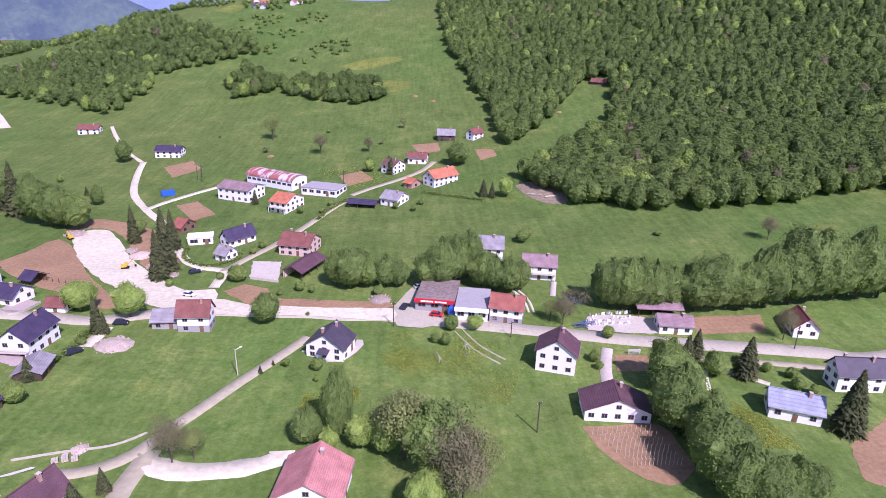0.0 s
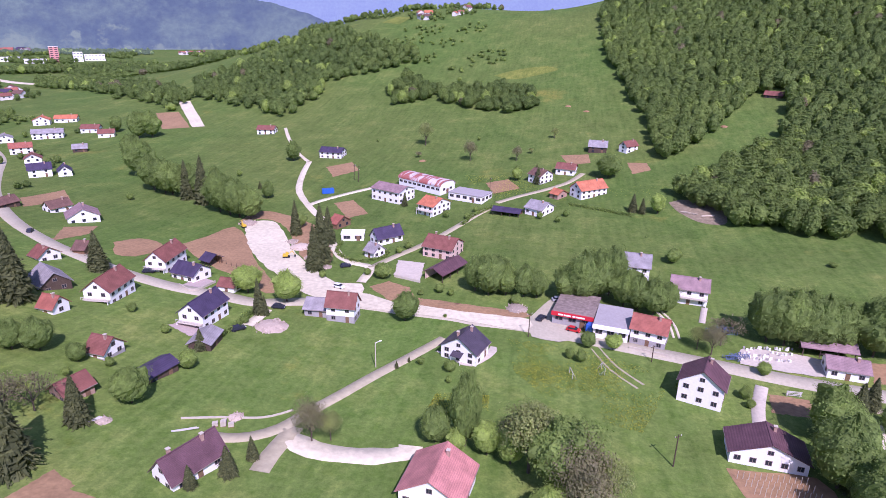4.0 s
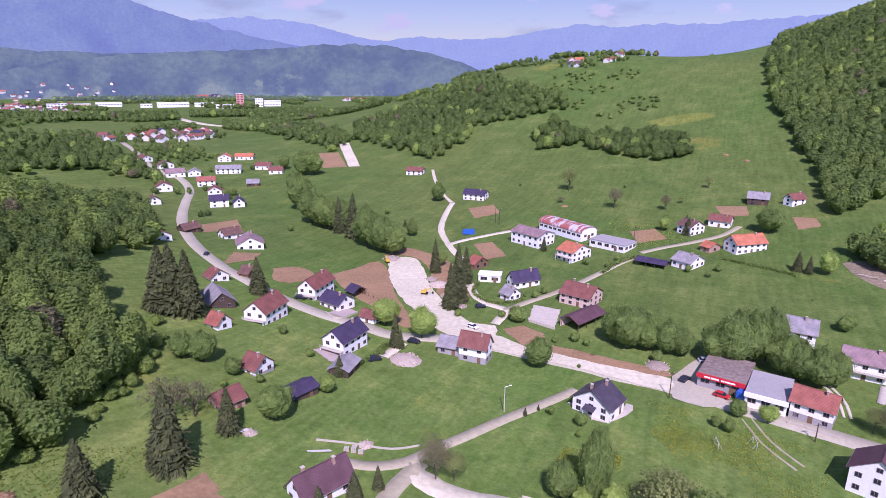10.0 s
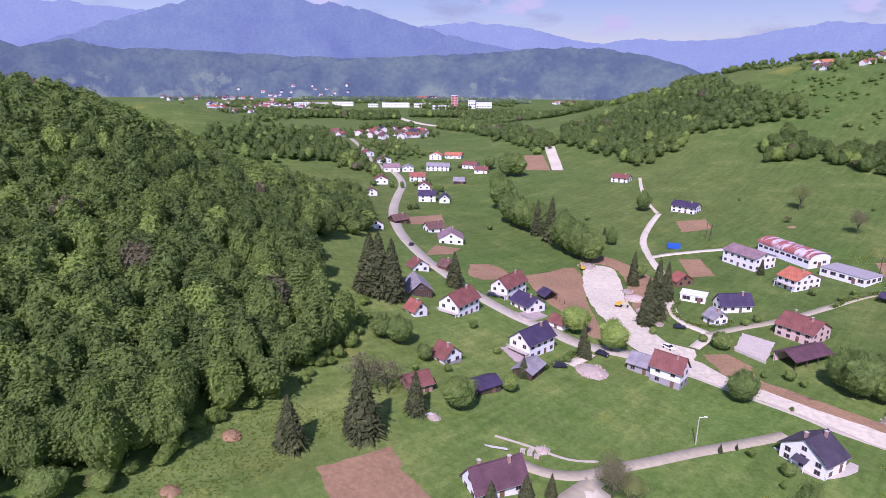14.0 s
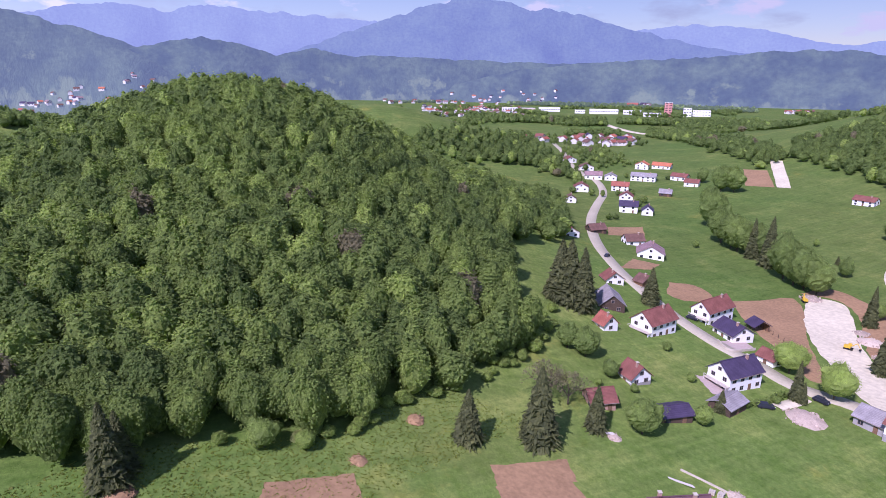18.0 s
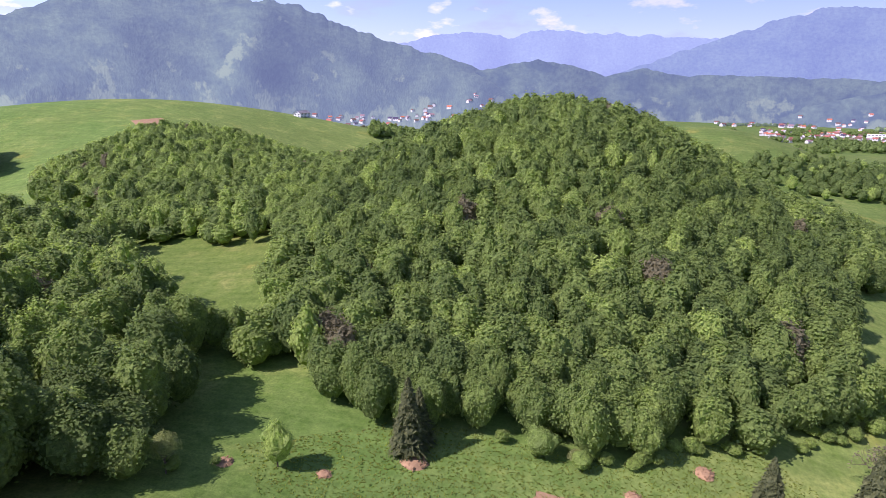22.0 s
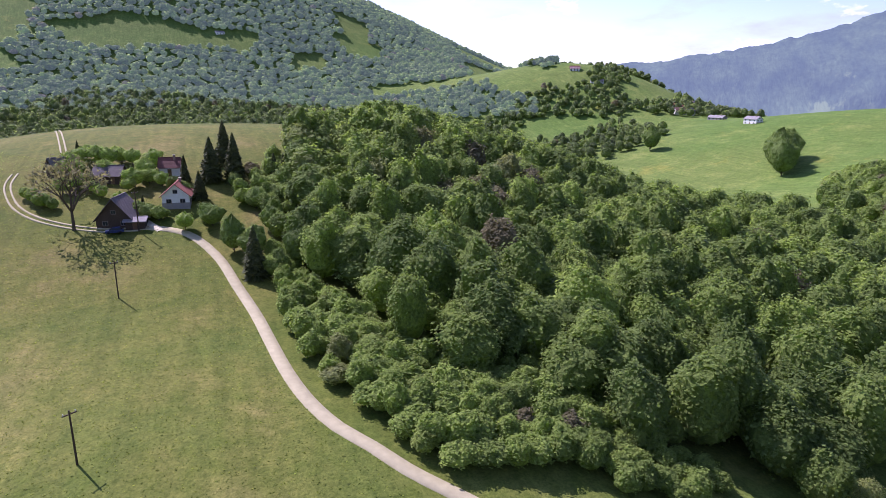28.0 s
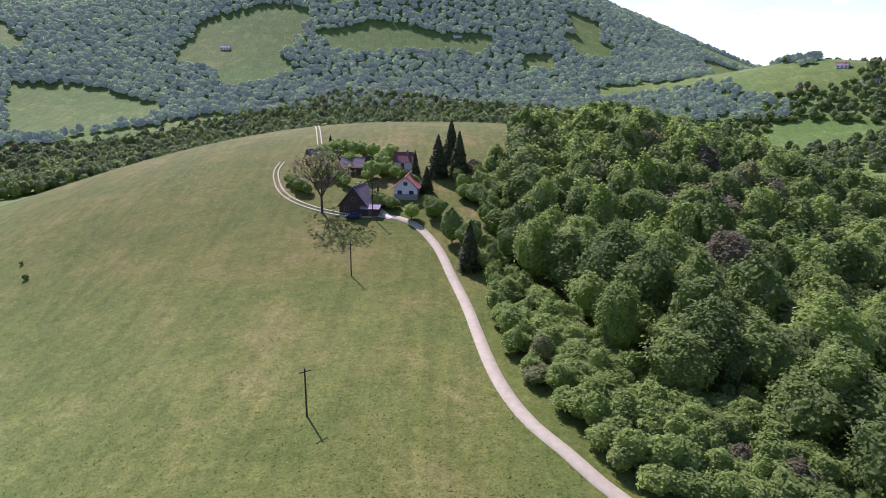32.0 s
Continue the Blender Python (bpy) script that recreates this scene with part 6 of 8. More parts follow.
# ---------------------------------------------------------------- village along the road
house("white house with a pale mauve gabled roof", -205.7, 219.5, 136, 11.0, 12.3, 3.6, 3.4, "white", "mauve", storeys=1, fine=False, group="village houses")
house("white house with a dark brown roof", -227.7, 229.5, 69, 9.4, 8.0, 3.0, 2.6, "white", "brown", storeys=1, fine=False, group="village houses")
house("white cottage with a brown roof", -238.6, 195.3, 166, 8.0, 8.5, 3.0, 2.6, "white", "rust", storeys=1, fine=False, group="village houses")
house("dark timber barn beside the road", -251.5, 224.9, 79, 9.2, 7.0, 2.8, 2.4, "timber", "brown", storeys=1, fine=False, group="village houses")
house("white house with a blue-black roof", -297.1, 292.6, 45, 11.7, 9.0, 4.6, 2.8, "white", "navy", storeys=2, fine=False, group="village houses")
house("white gabled annex with a blue-black roof", -285.6, 298.2, 134, 9.0, 7.0, 3.0, 3.0, "white", "navy", storeys=1, fine=False, group="village houses")
house("white house with a rust-red roof", -323.2, 315.2, 133, 8.0, 9.2, 4.6, 2.8, "white", "rust", storeys=2, fine=False, group="village houses")
house("white house with a red roof", -357.9, 341.5, 44, 12.8, 8.0, 4.2, 2.6, "white", "red", storeys=2, fine=False, group="village houses")
house("white house with a maroon-red roof", -368.3, 311.0, 142, 9.0, 11.0, 4.0, 2.8, "white", "rust", storeys=1, fine=False, group="village houses")
house("small white house with a brown roof", -336.8, 275.3, 148, 7.0, 7.6, 3.0, 2.6, "white", "brown", storeys=1, fine=False, group="village houses")
house("row of low brown wooden sheds", -355.3, 269.3, 66, 12.7, 6.0, 2.6, 2.0, "planks", "brown", storeys=1, fine=False, group="village houses")
house("long house with a blue-grey roof", -379.7, 388.1, 37, 20.2, 10.0, 4.2, 2.4, "white", "grey", storeys=2, fine=False, group="village houses")
house("white house with a grey roof", -395.6, 365.7, 137, 9.0, 9.9, 3.4, 2.4, "white", "grey", storeys=1, fine=False, group="village houses")
house("white house with a mauve roof", -404.8, 354.3, 55, 14.3, 9.0, 4.0, 2.6, "white", "mauve", storeys=1, fine=False, group="village houses")
house("white house with an orange roof", -425.2, 431.3, 125, 9.0, 11.9, 4.4, 2.8, "white", "orange", storeys=2, fine=False, group="village houses")
house("house with an orange-red roof", -415.8, 447.2, 29, 16.8, 9.0, 3.4, 2.4, "white", "orange", storeys=1, fine=False, group="village houses")
house("house with a maroon roof", -363.4, 413.2, 19, 13.2, 8.0, 3.6, 2.4, "white", "rust", storeys=1, fine=False, group="village houses")
house("house with a dark red roof", -339.6, 400.6, 30, 10.9, 8.0, 3.4, 2.4, "white", "rust", storeys=1, fine=False, group="village houses")
house("small grey barn beside the houses", -324.4, 355.5, 36, 8.6, 7.0, 2.6, 2.4, "timber", "grey", storeys=1, fine=False, group="village houses")
house("white house with a brown roof", -439.8, 375.6, 153, 8.0, 12.4, 3.6, 2.6, "white", "brown", storeys=1, fine=False, group="village houses")
house("white house with a rust-red roof", -475.2, 384.0, 172, 8.0, 11.5, 3.6, 2.6, "white", "rust", storeys=1, fine=False, group="village houses")

# ---------------------------------------------------------------- the farm
house("small lean-to porch beside a barn", 16.6, -170.8, 172, 4.5, 4.5, 2.1, 0.7, "timber", "grey", storeys=1, chimneys=0, fine=False)
house("steep-roofed dark timber barn beside the track", 20.6, -174.9, -104, 9.0, 8.7, 2.2, 5.2, "timber", "weathered", storeys=1, chimneys=0)
house("white farmhouse with a red roof and a grey plinth", 6.8, -183.4, -96, 9.0, 7.0, 3.4, 3.0, "white", "red", storeys=1, base="grey_render")
house("low weathered timber barn with a grey-brown roof", 25.1, -201.5, 163, 7.4, 6.0, 2.6, 2.4, "timber", "weathered", storeys=1, chimneys=0)
house("white farm cottage with a rust-red roof", 8.8, -203.9, 172, 5.5, 4.5, 2.9, 2.4, "white", "rust", storeys=1)
house("small dark timber barn with a brown roof", 39.0, -208.8, -141, 5.5, 4.5, 2.8, 2.8, "timber", "weathered", storeys=1, chimneys=0)

# ---------------------------------------------------------------- hamlets on the hills
house("white hamlet house with a rust-red roof", -549.8, -612.0, -179, 11.7, 8.0, 4, 2.4, "white", "rust", storeys=2, fine=False, group="hamlet houses")
house("hamlet house with a red roof", -558.4, -604.2, 180, 17.6, 8.0, 3, 2.4, "white", "red", storeys=1, fine=False, group="hamlet houses")
house("brick hamlet house with a rust-red roof", -2479.8, -2325.4, 178, 30.0, 8.0, 4, 2.6, "brick", "rust", storeys=2, fine=False, group="hamlet houses")
house("grey hamlet house with a grey roof", -529.4, -520.7, 96, 19.0, 8.0, 3, 2.4, "grey_render", "grey", storeys=1, fine=False, group="hamlet houses")
house("white hamlet house at the meadow edge", -496.0, -443.6, 90, 15.0, 8.0, 5, 2.6, "white", "grey", storeys=2, fine=False, group="hamlet houses")
house("small white house on the hillside", -498.8, -704.1, 151, 16.9, 8.0, 4, 2.2, "white", "grey", storeys=2, fine=False, group="hamlet houses")
house("white hillside house with a red roof", -496.5, -754.9, 147, 13.9, 8.0, 4, 2.4, "white", "rust", storeys=2, fine=False, group="hamlet houses")
house("white house high on the hill", -44.3, -1079.9, -165, 13.3, 8.0, 3.5, 2.2, "white", "grey", storeys=1, fine=False, group="hamlet houses")
house("white house in the trees on the hill", 326.6, -1021.8, -178, 15.0, 8.0, 3.5, 2.2, "white", "grey", storeys=1, fine=False, group="hamlet houses")
house("white hillside house with a mauve roof", -494.2, -751.7, 147, 12.6, 8.0, 4, 2.4, "white", "mauve", storeys=2, fine=False, group="hamlet houses")
house("white house beyond the meadow crest", -702.0, -184.5, 173, 30.0, 8.0, 5, 2.6, "white", "grey", storeys=2, fine=False, group="hamlet houses")

# ---------------------------------------------------------------- single trees
tree(-152.3, 126.7, 22.6, "FIRS", 1)
tree(-148.2, 129.1, 21.8, "FIRS", 2)
tree(-90.9, 127.8, 6.4, "FIRS", 7)
tree(-74.9, 279.5, 7.2, "FIRS", 8)
tree(-86.9, 202.2, 23.9, "SPRUCES", 10)
tree(-87.1, 195.7, 17.9, "SPRUCES", 11)
tree(-92.8, 224.1, 16.2, "SPRUCES", 13)
tree(-87.9, 154.5, 12.0, "SPRUCES", 14)
tree(-99.1, 168.2, 10.8, "BRIGHT", 15, spread=1.25)
tree(-84.0, 165.5, 11.1, "BRIGHT", 16, spread=1.25)
tree(18.5, 159.6, 5.4, "BRIGHT", 17, spread=1.25)
tree(-44.0, 163.8, 10.4, "TREES", 20, spread=1.25)
tree(11.4, 159.7, 4.8, "TREES", 21, spread=1.25)
tree(-60.5, 194.0, 6.6, "BUSHES", 22, spread=1.2, name="bush")
tree(-26.2, 191.2, 13.5, "TREES", 24, group="grove above the road")
tree(-21.1, 188.5, 14.6, "TREES", 25, group="grove above the road")
tree(-15.3, 189.7, 12.4, "TREES", 26, group="grove above the road")
tree(-9.4, 189.5, 11.7, "TREES", 27, group="grove above the road")
tree(-5.0, 189.7, 10.9, "TREES", 28, group="grove above the road")
tree(-18.4, 193.2, 12.2, "TREES", 29, group="grove above the road")
tree(5.4, 189.2, 14.1, "TREES", 30, group="grove behind the shop")
tree(9.6, 189.1, 17.5, "TREES", 31, group="grove behind the shop")
tree(15.4, 192.6, 18.0, "TREES", 32, spread=0.8, group="grove behind the shop")
tree(19.0, 196.2, 18.0, "TREES", 33, spread=0.8, group="grove behind the shop")
tree(23.3, 188.6, 14.0, "TREES", 34, group="grove behind the shop")
tree(27.5, 186.3, 12.4, "TREES", 35, group="grove behind the shop")
tree(32.1, 184.0, 13.6, "TREES", 36, group="grove behind the shop")
tree(35.7, 186.2, 10.9, "TREES", 37, group="grove behind the shop")
tree(13.0, 197.2, 16.7, "TREES", 38, group="grove behind the shop")
tree(-0.9, 113.4, 11.2, "BROWN", 39, spread=1.1)
tree(-6.3, 110.2, 8.2, "BROWN", 40, spread=1.1)
tree(45.3, 162.1, 9.7, "BROWN", 42, spread=1.1)
tree(42.0, 164.7, 7.9, "BROWN", 43, spread=1.1)
tree(-37.8, 186.9, 4.1, "BUSHES", 44, spread=1.1, name="bush")
tree(-61.1, 219.3, 3.4, "BUSHES", 45, spread=1.1, name="bush")
tree(-59.1, 225.4, 3.4, "BUSHES", 46, spread=1.1, name="bush")
tree(-51.3, 266.2, 4.1, "BUSHES", 47, spread=1.1, name="bush")
tree(-39.0, 275.4, 3.3, "BUSHES", 48, spread=1.1, name="bush")
tree(-41.7, 266.4, 3.0, "BUSHES", 49, spread=1.1, name="bush")
tree(-24.9, 341.8, 4.5, "BUSHES", 50, spread=1.1, name="bush")
tree(-113.1, 240.6, 8.1, "BUSHES", 53, spread=1.1, name="bush")
tree(-81.2, 188.9, 3.3, "BUSHES", 54, spread=1.1, name="bush")
tree(-66.7, 195.5, 3.1, "BUSHES", 55, spread=1.1, name="bush")
tree(-43.7, 183.4, 2.5, "BUSHES", 56, spread=1.1, name="bush")
tree(-33.6, 185.5, 2.9, "BUSHES", 57, spread=1.1, name="bush")
tree(-90.2, 136.8, 2.9, "BUSHES", 58, spread=1.1, name="bush")
tree(-88.7, 147.1, 2.7, "BUSHES", 59, spread=1.1, name="bush")
tree(-104.4, 132.3, 3.3, "BUSHES", 60, spread=1.1, name="bush")
tree(-120.7, 140.2, 3.4, "BUSHES", 61, spread=1.1, name="bush")
tree(-104.3, 110.9, 2.9, "BUSHES", 62, spread=1.1, name="bush")
tree(-109.1, 102.6, 2.5, "BUSHES", 63, spread=1.1, name="bush")
tree(-124.6, 109.1, 3.3, "BUSHES", 64, spread=1.1, name="bush")
tree(-11.4, 183.3, 4.3, "BUSHES", 65, spread=1.1, name="bush")
tree(-8.4, 270.4, 3.7, "BUSHES", 66, spread=1.1, name="bush")
tree(0.0, 266.9, 3.1, "BUSHES", 67, spread=1.1, name="bush")
tree(3.3, 274.9, 3.9, "BUSHES", 68, spread=1.1, name="bush")
tree(-13.8, 329.4, 8.6, "FIRS", 69)
tree(-160.0, 294.6, 4.6, "FIRS", 70)
tree(37.6, 281.9, 7.7, "FIRS", 71)
tree(-17.4, 104.6, 6.2, "BRIGHT", 72, spread=1.0)
tree(-38.8, 135.7, 2.5, "FIRS", 74, name="bush", label="small clipped conifer beside the lane")
tree(-36.5, 140.0, 1.7, "FIRS", 75, name="bush", label="small clipped conifer beside the lane")
tree(-33.0, 139.5, 2.7, "BUSHES", 76, name="bush")
tree(-24.8, 137.7, 4.4, "BUSHES", 77, name="bush")
tree(-24.0, 132.4, 2.2, "BUSHES", 78, name="bush")
tree(6.4, 152.4, 3.3, "BUSHES", 79, name="bush")
tree(9.6, 151.1, 4.3, "BUSHES", 80, name="bush")
tree(33.8, 142.3, 2.6, "BUSHES", 81, name="bush")
tree(78.9, 133.9, 7.6, "BUSHES", 82, spread=1.1, name="bush")
tree(85.9, 136.4, 4.7, "BUSHES", 83, spread=1.1, name="bush")
tree(93.5, 134.8, 3.4, "BUSHES", 84, spread=1.1, name="bush")
tree(98.6, 131.9, 3.4, "BUSHES", 85, spread=1.1, name="bush")
tree(97.3, 127.1, 4.2, "BUSHES", 86, spread=1.1, name="bush")
tree(100.0, 124.4, 3.3, "BUSHES", 87, spread=1.1, name="bush")
tree(49.6, 137.7, 2.6, "BUSHES", 88, spread=1.1, name="bush")
tree(49.5, 141.6, 3.9, "BUSHES", 89, spread=1.1, name="bush")
tree(56.7, 153.7, 4.6, "BUSHES", 90, spread=1.1, name="bush")
tree(-22.2, 107.7, 9.1, "TREES", 91, spread=1.1)
tree(-10.6, 106.1, 8.6, "BRIGHT", 92, spread=1.1)
tree(-5.5, 104.4, 8.4, "BRIGHT", 93, spread=1.1)
tree(4.8, 98.8, 18.2, "TREES", 94, spread=1.1)
tree(2.6, 87.4, 9.4, "BRIGHT", 95, spread=1.2)
tree(-15.6, 108.0, 19.6, "TREES", 96, spread=0.55)
tree(-1.6, 102.6, 18.3, "BROWN", 97, spread=1.15)
tree(8.0, 94.0, 16.5, "BROWN", 98, spread=1.15)
tree(13.6, 95.4, 12.6, "BROWN", 99, spread=1.15)
tree(9.8, 89.2, 13.6, "BROWN", 100, spread=1.15)
tree(68.3, 129.1, 15.1, "FIRS", 101)
tree(78.0, 143.0, 8.8, "FIRS", 102)
tree(86.9, 133.0, 11.9, "FIRS", 103)
tree(98.8, 110.2, 16.4, "FIRS", 104)
tree(62.6, 111.3, 13.9, "FIRS", 105)
tree(64.1, 127.8, 14.9, "TREES", 106, spread=1.1)
tree(59.5, 112.1, 16.7, "TREES", 107, spread=1.1)
tree(62.1, 103.7, 14.8, "TREES", 108, spread=1.1)
tree(60.6, 94.8, 15.4, "TREES", 109, spread=1.1)
tree(63.8, 116.0, 8.1, "TREES", 110, spread=1.1)
tree(62.2, 89.3, 13.3, "TREES", 111, spread=1.1)
tree(66.7, 87.0, 13.8, "TREES", 112, spread=1.1)
tree(72.2, 86.4, 11.9, "TREES", 113, spread=1.1)
tree(67.1, 112.1, 10.6, "TREES", 114, spread=1.1)
tree(78.9, 135.2, 6.0, "BRIGHT", 115)
tree(107.2, 150.8, 10.0, "BROWN", 116)
tree(62.3, 172.7, 17.0, "TREES", 117, group="row of trees along the stream")
tree(66.7, 171.2, 18.9, "TREES", 118, group="row of trees along the stream")
tree(75.1, 170.1, 16.5, "TREES", 119, group="row of trees along the stream")
tree(88.7, 168.7, 18.6, "TREES", 120, group="row of trees along the stream")
tree(94.1, 169.0, 19.2, "TREES", 121, group="row of trees along the stream")
tree(103.8, 169.1, 17.4, "TREES", 122, group="row of trees along the stream")
tree(111.7, 170.0, 20.3, "TREES", 123, group="row of trees along the stream")
tree(120.7, 171.3, 25.0, "TREES", 124, group="row of trees along the stream")
tree(126.5, 172.6, 25.7, "TREES", 125, group="row of trees along the stream")
tree(136.4, 174.0, 22.5, "TREES", 126, group="row of trees along the stream")
tree(143.7, 173.2, 23.4, "TREES", 127, group="row of trees along the stream")
tree(151.5, 173.6, 21.2, "TREES", 128, group="row of trees along the stream")
tree(80.8, 170.7, 15.2, "TREES", 129, group="row of trees along the stream")
tree(100.5, 169.7, 16.7, "TREES", 130, group="row of trees along the stream")
tree(70.8, 170.7, 16.9, "TREES", 131, group="row of trees along the stream")
tree(131.1, 173.2, 22.1, "TREES", 132, group="row of trees along the stream")
tree(43.9, 227.7, 6.7, "BUSHES", 133, name="bush")
tree(44.3, 281.5, 10.1, "BRIGHT", 134)
tree(33.6, 283.9, 9.0, "FIRS", 135)
tree(-27.5, 362.5, 9.5, "BROWN", 138)
tree(-7.0, 405.6, 8.2, "BROWN", 139)
tree(24.3, 333.5, 13.3, "TREES", 140, spread=1.5)
tree(-24.1, 326.6, 7.8, "BRIGHT", 141)
tree(-12.5, 322.6, 9.3, "FIRS", 142)
tree(100.2, 230.4, 2.0, "BUSHES", 143, name="bush")
tree(36.7, 252.9, 1.0, "BUSHES", 144, name="bush")
tree(-32.2, 168.8, 1.5, "BUSHES", 145, name="bush")
tree(140.9, 221.8, 10.2, "BROWN", 146)
tree(-241.8, 306.1, 23.1, "TREES", 147, group="trees along the stream")
tree(-213.9, 280.2, 21.5, "TREES", 148, group="trees along the stream")
tree(-204.3, 275.8, 19.0, "TREES", 149, group="trees along the stream")
tree(-192.5, 272.3, 18.8, "TREES", 150, group="trees along the stream")
tree(-159.4, 253.3, 20.5, "TREES", 151, group="trees along the stream")
tree(-151.9, 249.4, 18.7, "TREES", 152, group="trees along the stream")
tree(-145.7, 247.0, 18.1, "TREES", 153, group="trees along the stream")
tree(-139.5, 245.7, 16.7, "TREES", 154, group="trees along the stream")
tree(-187.4, 273.4, 16.8, "TREES", 155, group="trees along the stream")
tree(-276.7, 343.1, 16.7, "TREES", 156, group="trees along the stream")
tree(-310.3, 397.9, 19.7, "TREES", 157, group="trees along the stream")
tree(-302.0, 401.8, 20.6, "TREES", 158, group="trees along the stream")
tree(-147.6, 279.4, 9.2, "TREES", 159, group="trees along the stream")
tree(-167.3, 353.2, 13.8, "TREES", 160, group="trees along the stream")
tree(-342.7, 414.8, 12.5, "TREES", 161, group="trees along the stream")
tree(-198.6, 273.6, 18.4, "TREES", 162, group="trees along the stream")
tree(-174.6, 263.9, 24.6, "SPRUCES", 163)
tree(-186.9, 268.7, 20.7, "SPRUCES", 164)
tree(-93.8, 72.4, 18.2, "FIRS", 165)
tree(-154.4, 124.6, 21.6, "FIRS", 166)
tree(-157.3, 137.4, 16.6, "FIRS", 167)
tree(-151.8, 164.5, 14.5, "FIRS", 168)
tree(-97.7, 56.7, 12.3, "FIRS", 169)
tree(-93.9, 88.7, 11.7, "FIRS", 170)
tree(-62.7, 79.4, 5.2, "FIRS", 171)
tree(-58.2, 84.9, 6.9, "FIRS", 172)
tree(-56.3, 90.9, 5.7, "FIRS", 173)
tree(-89.9, 99.4, 9.8, "TREES", 174, spread=1.2)
tree(-122.1, 109.2, 8.9, "TREES", 175, spread=1.2)
tree(-126.9, 106.3, 8.2, "TREES", 176, spread=1.2)
tree(-111.7, 109.3, 5.2, "TREES", 177, spread=1.2)
tree(-47.7, 100.2, 10.6, "BROWN", 178, spread=1.1)
tree(-44.0, 101.8, 8.0, "BROWN", 179, spread=1.1)
tree(-87.9, 117.7, 6.1, "BUSHES", 180, name="bush")
tree(-86.1, 154.7, 6.7, "SPRUCES", 181)
tree(-110.3, 230.7, 15.7, "SPRUCES", 182)
tree(-90.8, 393.6, 17.4, "BROWN", 183)
tree(-55.6, 361.6, 13.0, "BROWN", 184)
tree(-212.9, 259.4, 4.6, "BUSHES", 185, name="bush")
tree(-184.0, 316.1, 4.6, "BUSHES", 186, name="bush")
tree(-126.4, 401.1, 2.2, "BUSHES", 187, name="bush")
tree(-56.5, 404.7, 3.0, "BUSHES", 188, name="bush")
tree(-95.7, 545.7, 5.6, "BUSHES", 189, name="bush")
tree(-90.0, -30.7, 8.4, "BRIGHT", 190, spread=0.9)
tree(-100.1, -9.3, 15.7, "FIRS", 191)
tree(-103.9, -7.6, 11.9, "FIRS", 192)
tree(-83.1, -46.4, 8.2, "BROWN", 193)
tree(-105.1, 16.2, 7.4, "BUSHES", 194, spread=1.1, name="bush")
tree(-102.4, 23.4, 4.9, "BUSHES", 195, spread=1.1, name="bush")
tree(-87.8, -40.3, 1.7, "BUSHES", 196, spread=1.1, name="bush")
tree(-83.9, -45.7, 3.2, "BUSHES", 197, spread=1.1, name="bush")
tree(-101.9, -11.1, 3.0, "BUSHES", 198, spread=1.1, name="bush")
tree(-398.8, -329.2, 30.0, "TREES", 199)
tree(-411.2, -343.8, 25.7, "TREES", 200)
tree(-389.5, -317.3, 26.5, "TREES", 201)
tree(-2.6, -196.6, 13.4, "FIRS", 202)
tree(-9.3, -195.8, 14.8, "FIRS", 203)
tree(-7.2, -210.0, 13.9, "FIRS", 204)
tree(1.0, -183.9, 8.3, "FIRS", 205)
tree(-21.0, -195.4, 8.7, "FIRS", 206)
tree(-24.1, -196.6, 7.9, "FIRS", 207)
tree(-27.0, -197.8, 7.0, "FIRS", 208)
tree(37.2, -230.1, 3.7, "FIRS", 209)
tree(-9.4, -137.6, 11.8, "FIRS", 210)
tree(4.8, -196.5, 8.4, "SPRUCES", 211)
tree(15.5, -180.0, 4.3, "SPRUCES", 212)
tree(8.2, -190.1, 4.8, "TREES", 213)
tree(-9.9, -146.9, 9.0, "TREES", 214)
tree(-5.8, -152.0, 8.9, "TREES", 215)
tree(-14.9, -136.5, 7.1, "TREES", 216)
tree(-19.8, -140.3, 9.8, "TREES", 217)
tree(-15.5, -162.8, 7.1, "TREES", 218)
tree(5.1, -166.1, 5.1, "BRIGHT", 219, spread=1.35, label="small leafy orchard tree on the farm", group="orchard")
tree(36.3, -211.0, 5.8, "BRIGHT", 220, spread=1.35, label="small leafy orchard tree on the farm", group="orchard")
tree(34.1, -216.1, 5.9, "BRIGHT", 221, spread=1.35, label="small leafy orchard tree on the farm", group="orchard")
tree(30.0, -215.2, 6.1, "BRIGHT", 222, spread=1.35, label="small leafy orchard tree on the farm", group="orchard")
tree(26.5, -213.5, 6.0, "BRIGHT", 223, spread=1.35, label="small leafy orchard tree on the farm", group="orchard")
tree(23.1, -215.0, 4.9, "BRIGHT", 224, spread=1.35, label="small leafy orchard tree on the farm", group="orchard")
tree(19.9, -212.8, 5.4, "BRIGHT", 225, spread=1.35, label="small leafy orchard tree on the farm", group="orchard")
tree(13.3, -207.1, 6.8, "BRIGHT", 226, spread=1.35, label="small leafy orchard tree on the farm", group="orchard")
tree(18.3, -194.6, 6.3, "BRIGHT", 227, spread=1.35, label="small leafy orchard tree on the farm", group="orchard")
tree(15.9, -201.1, 6.3, "BRIGHT", 228, spread=1.35, label="small leafy orchard tree on the farm", group="orchard")
tree(19.9, -192.3, 4.3, "BRIGHT", 229, spread=1.35, label="small leafy orchard tree on the farm", group="orchard")
tree(32.9, -221.5, 4.4, "BRIGHT", 230, spread=1.35, label="small leafy orchard tree on the farm", group="orchard")
tree(25.0, -220.5, 4.0, "BRIGHT", 231, spread=1.35, label="small leafy orchard tree on the farm", group="orchard")
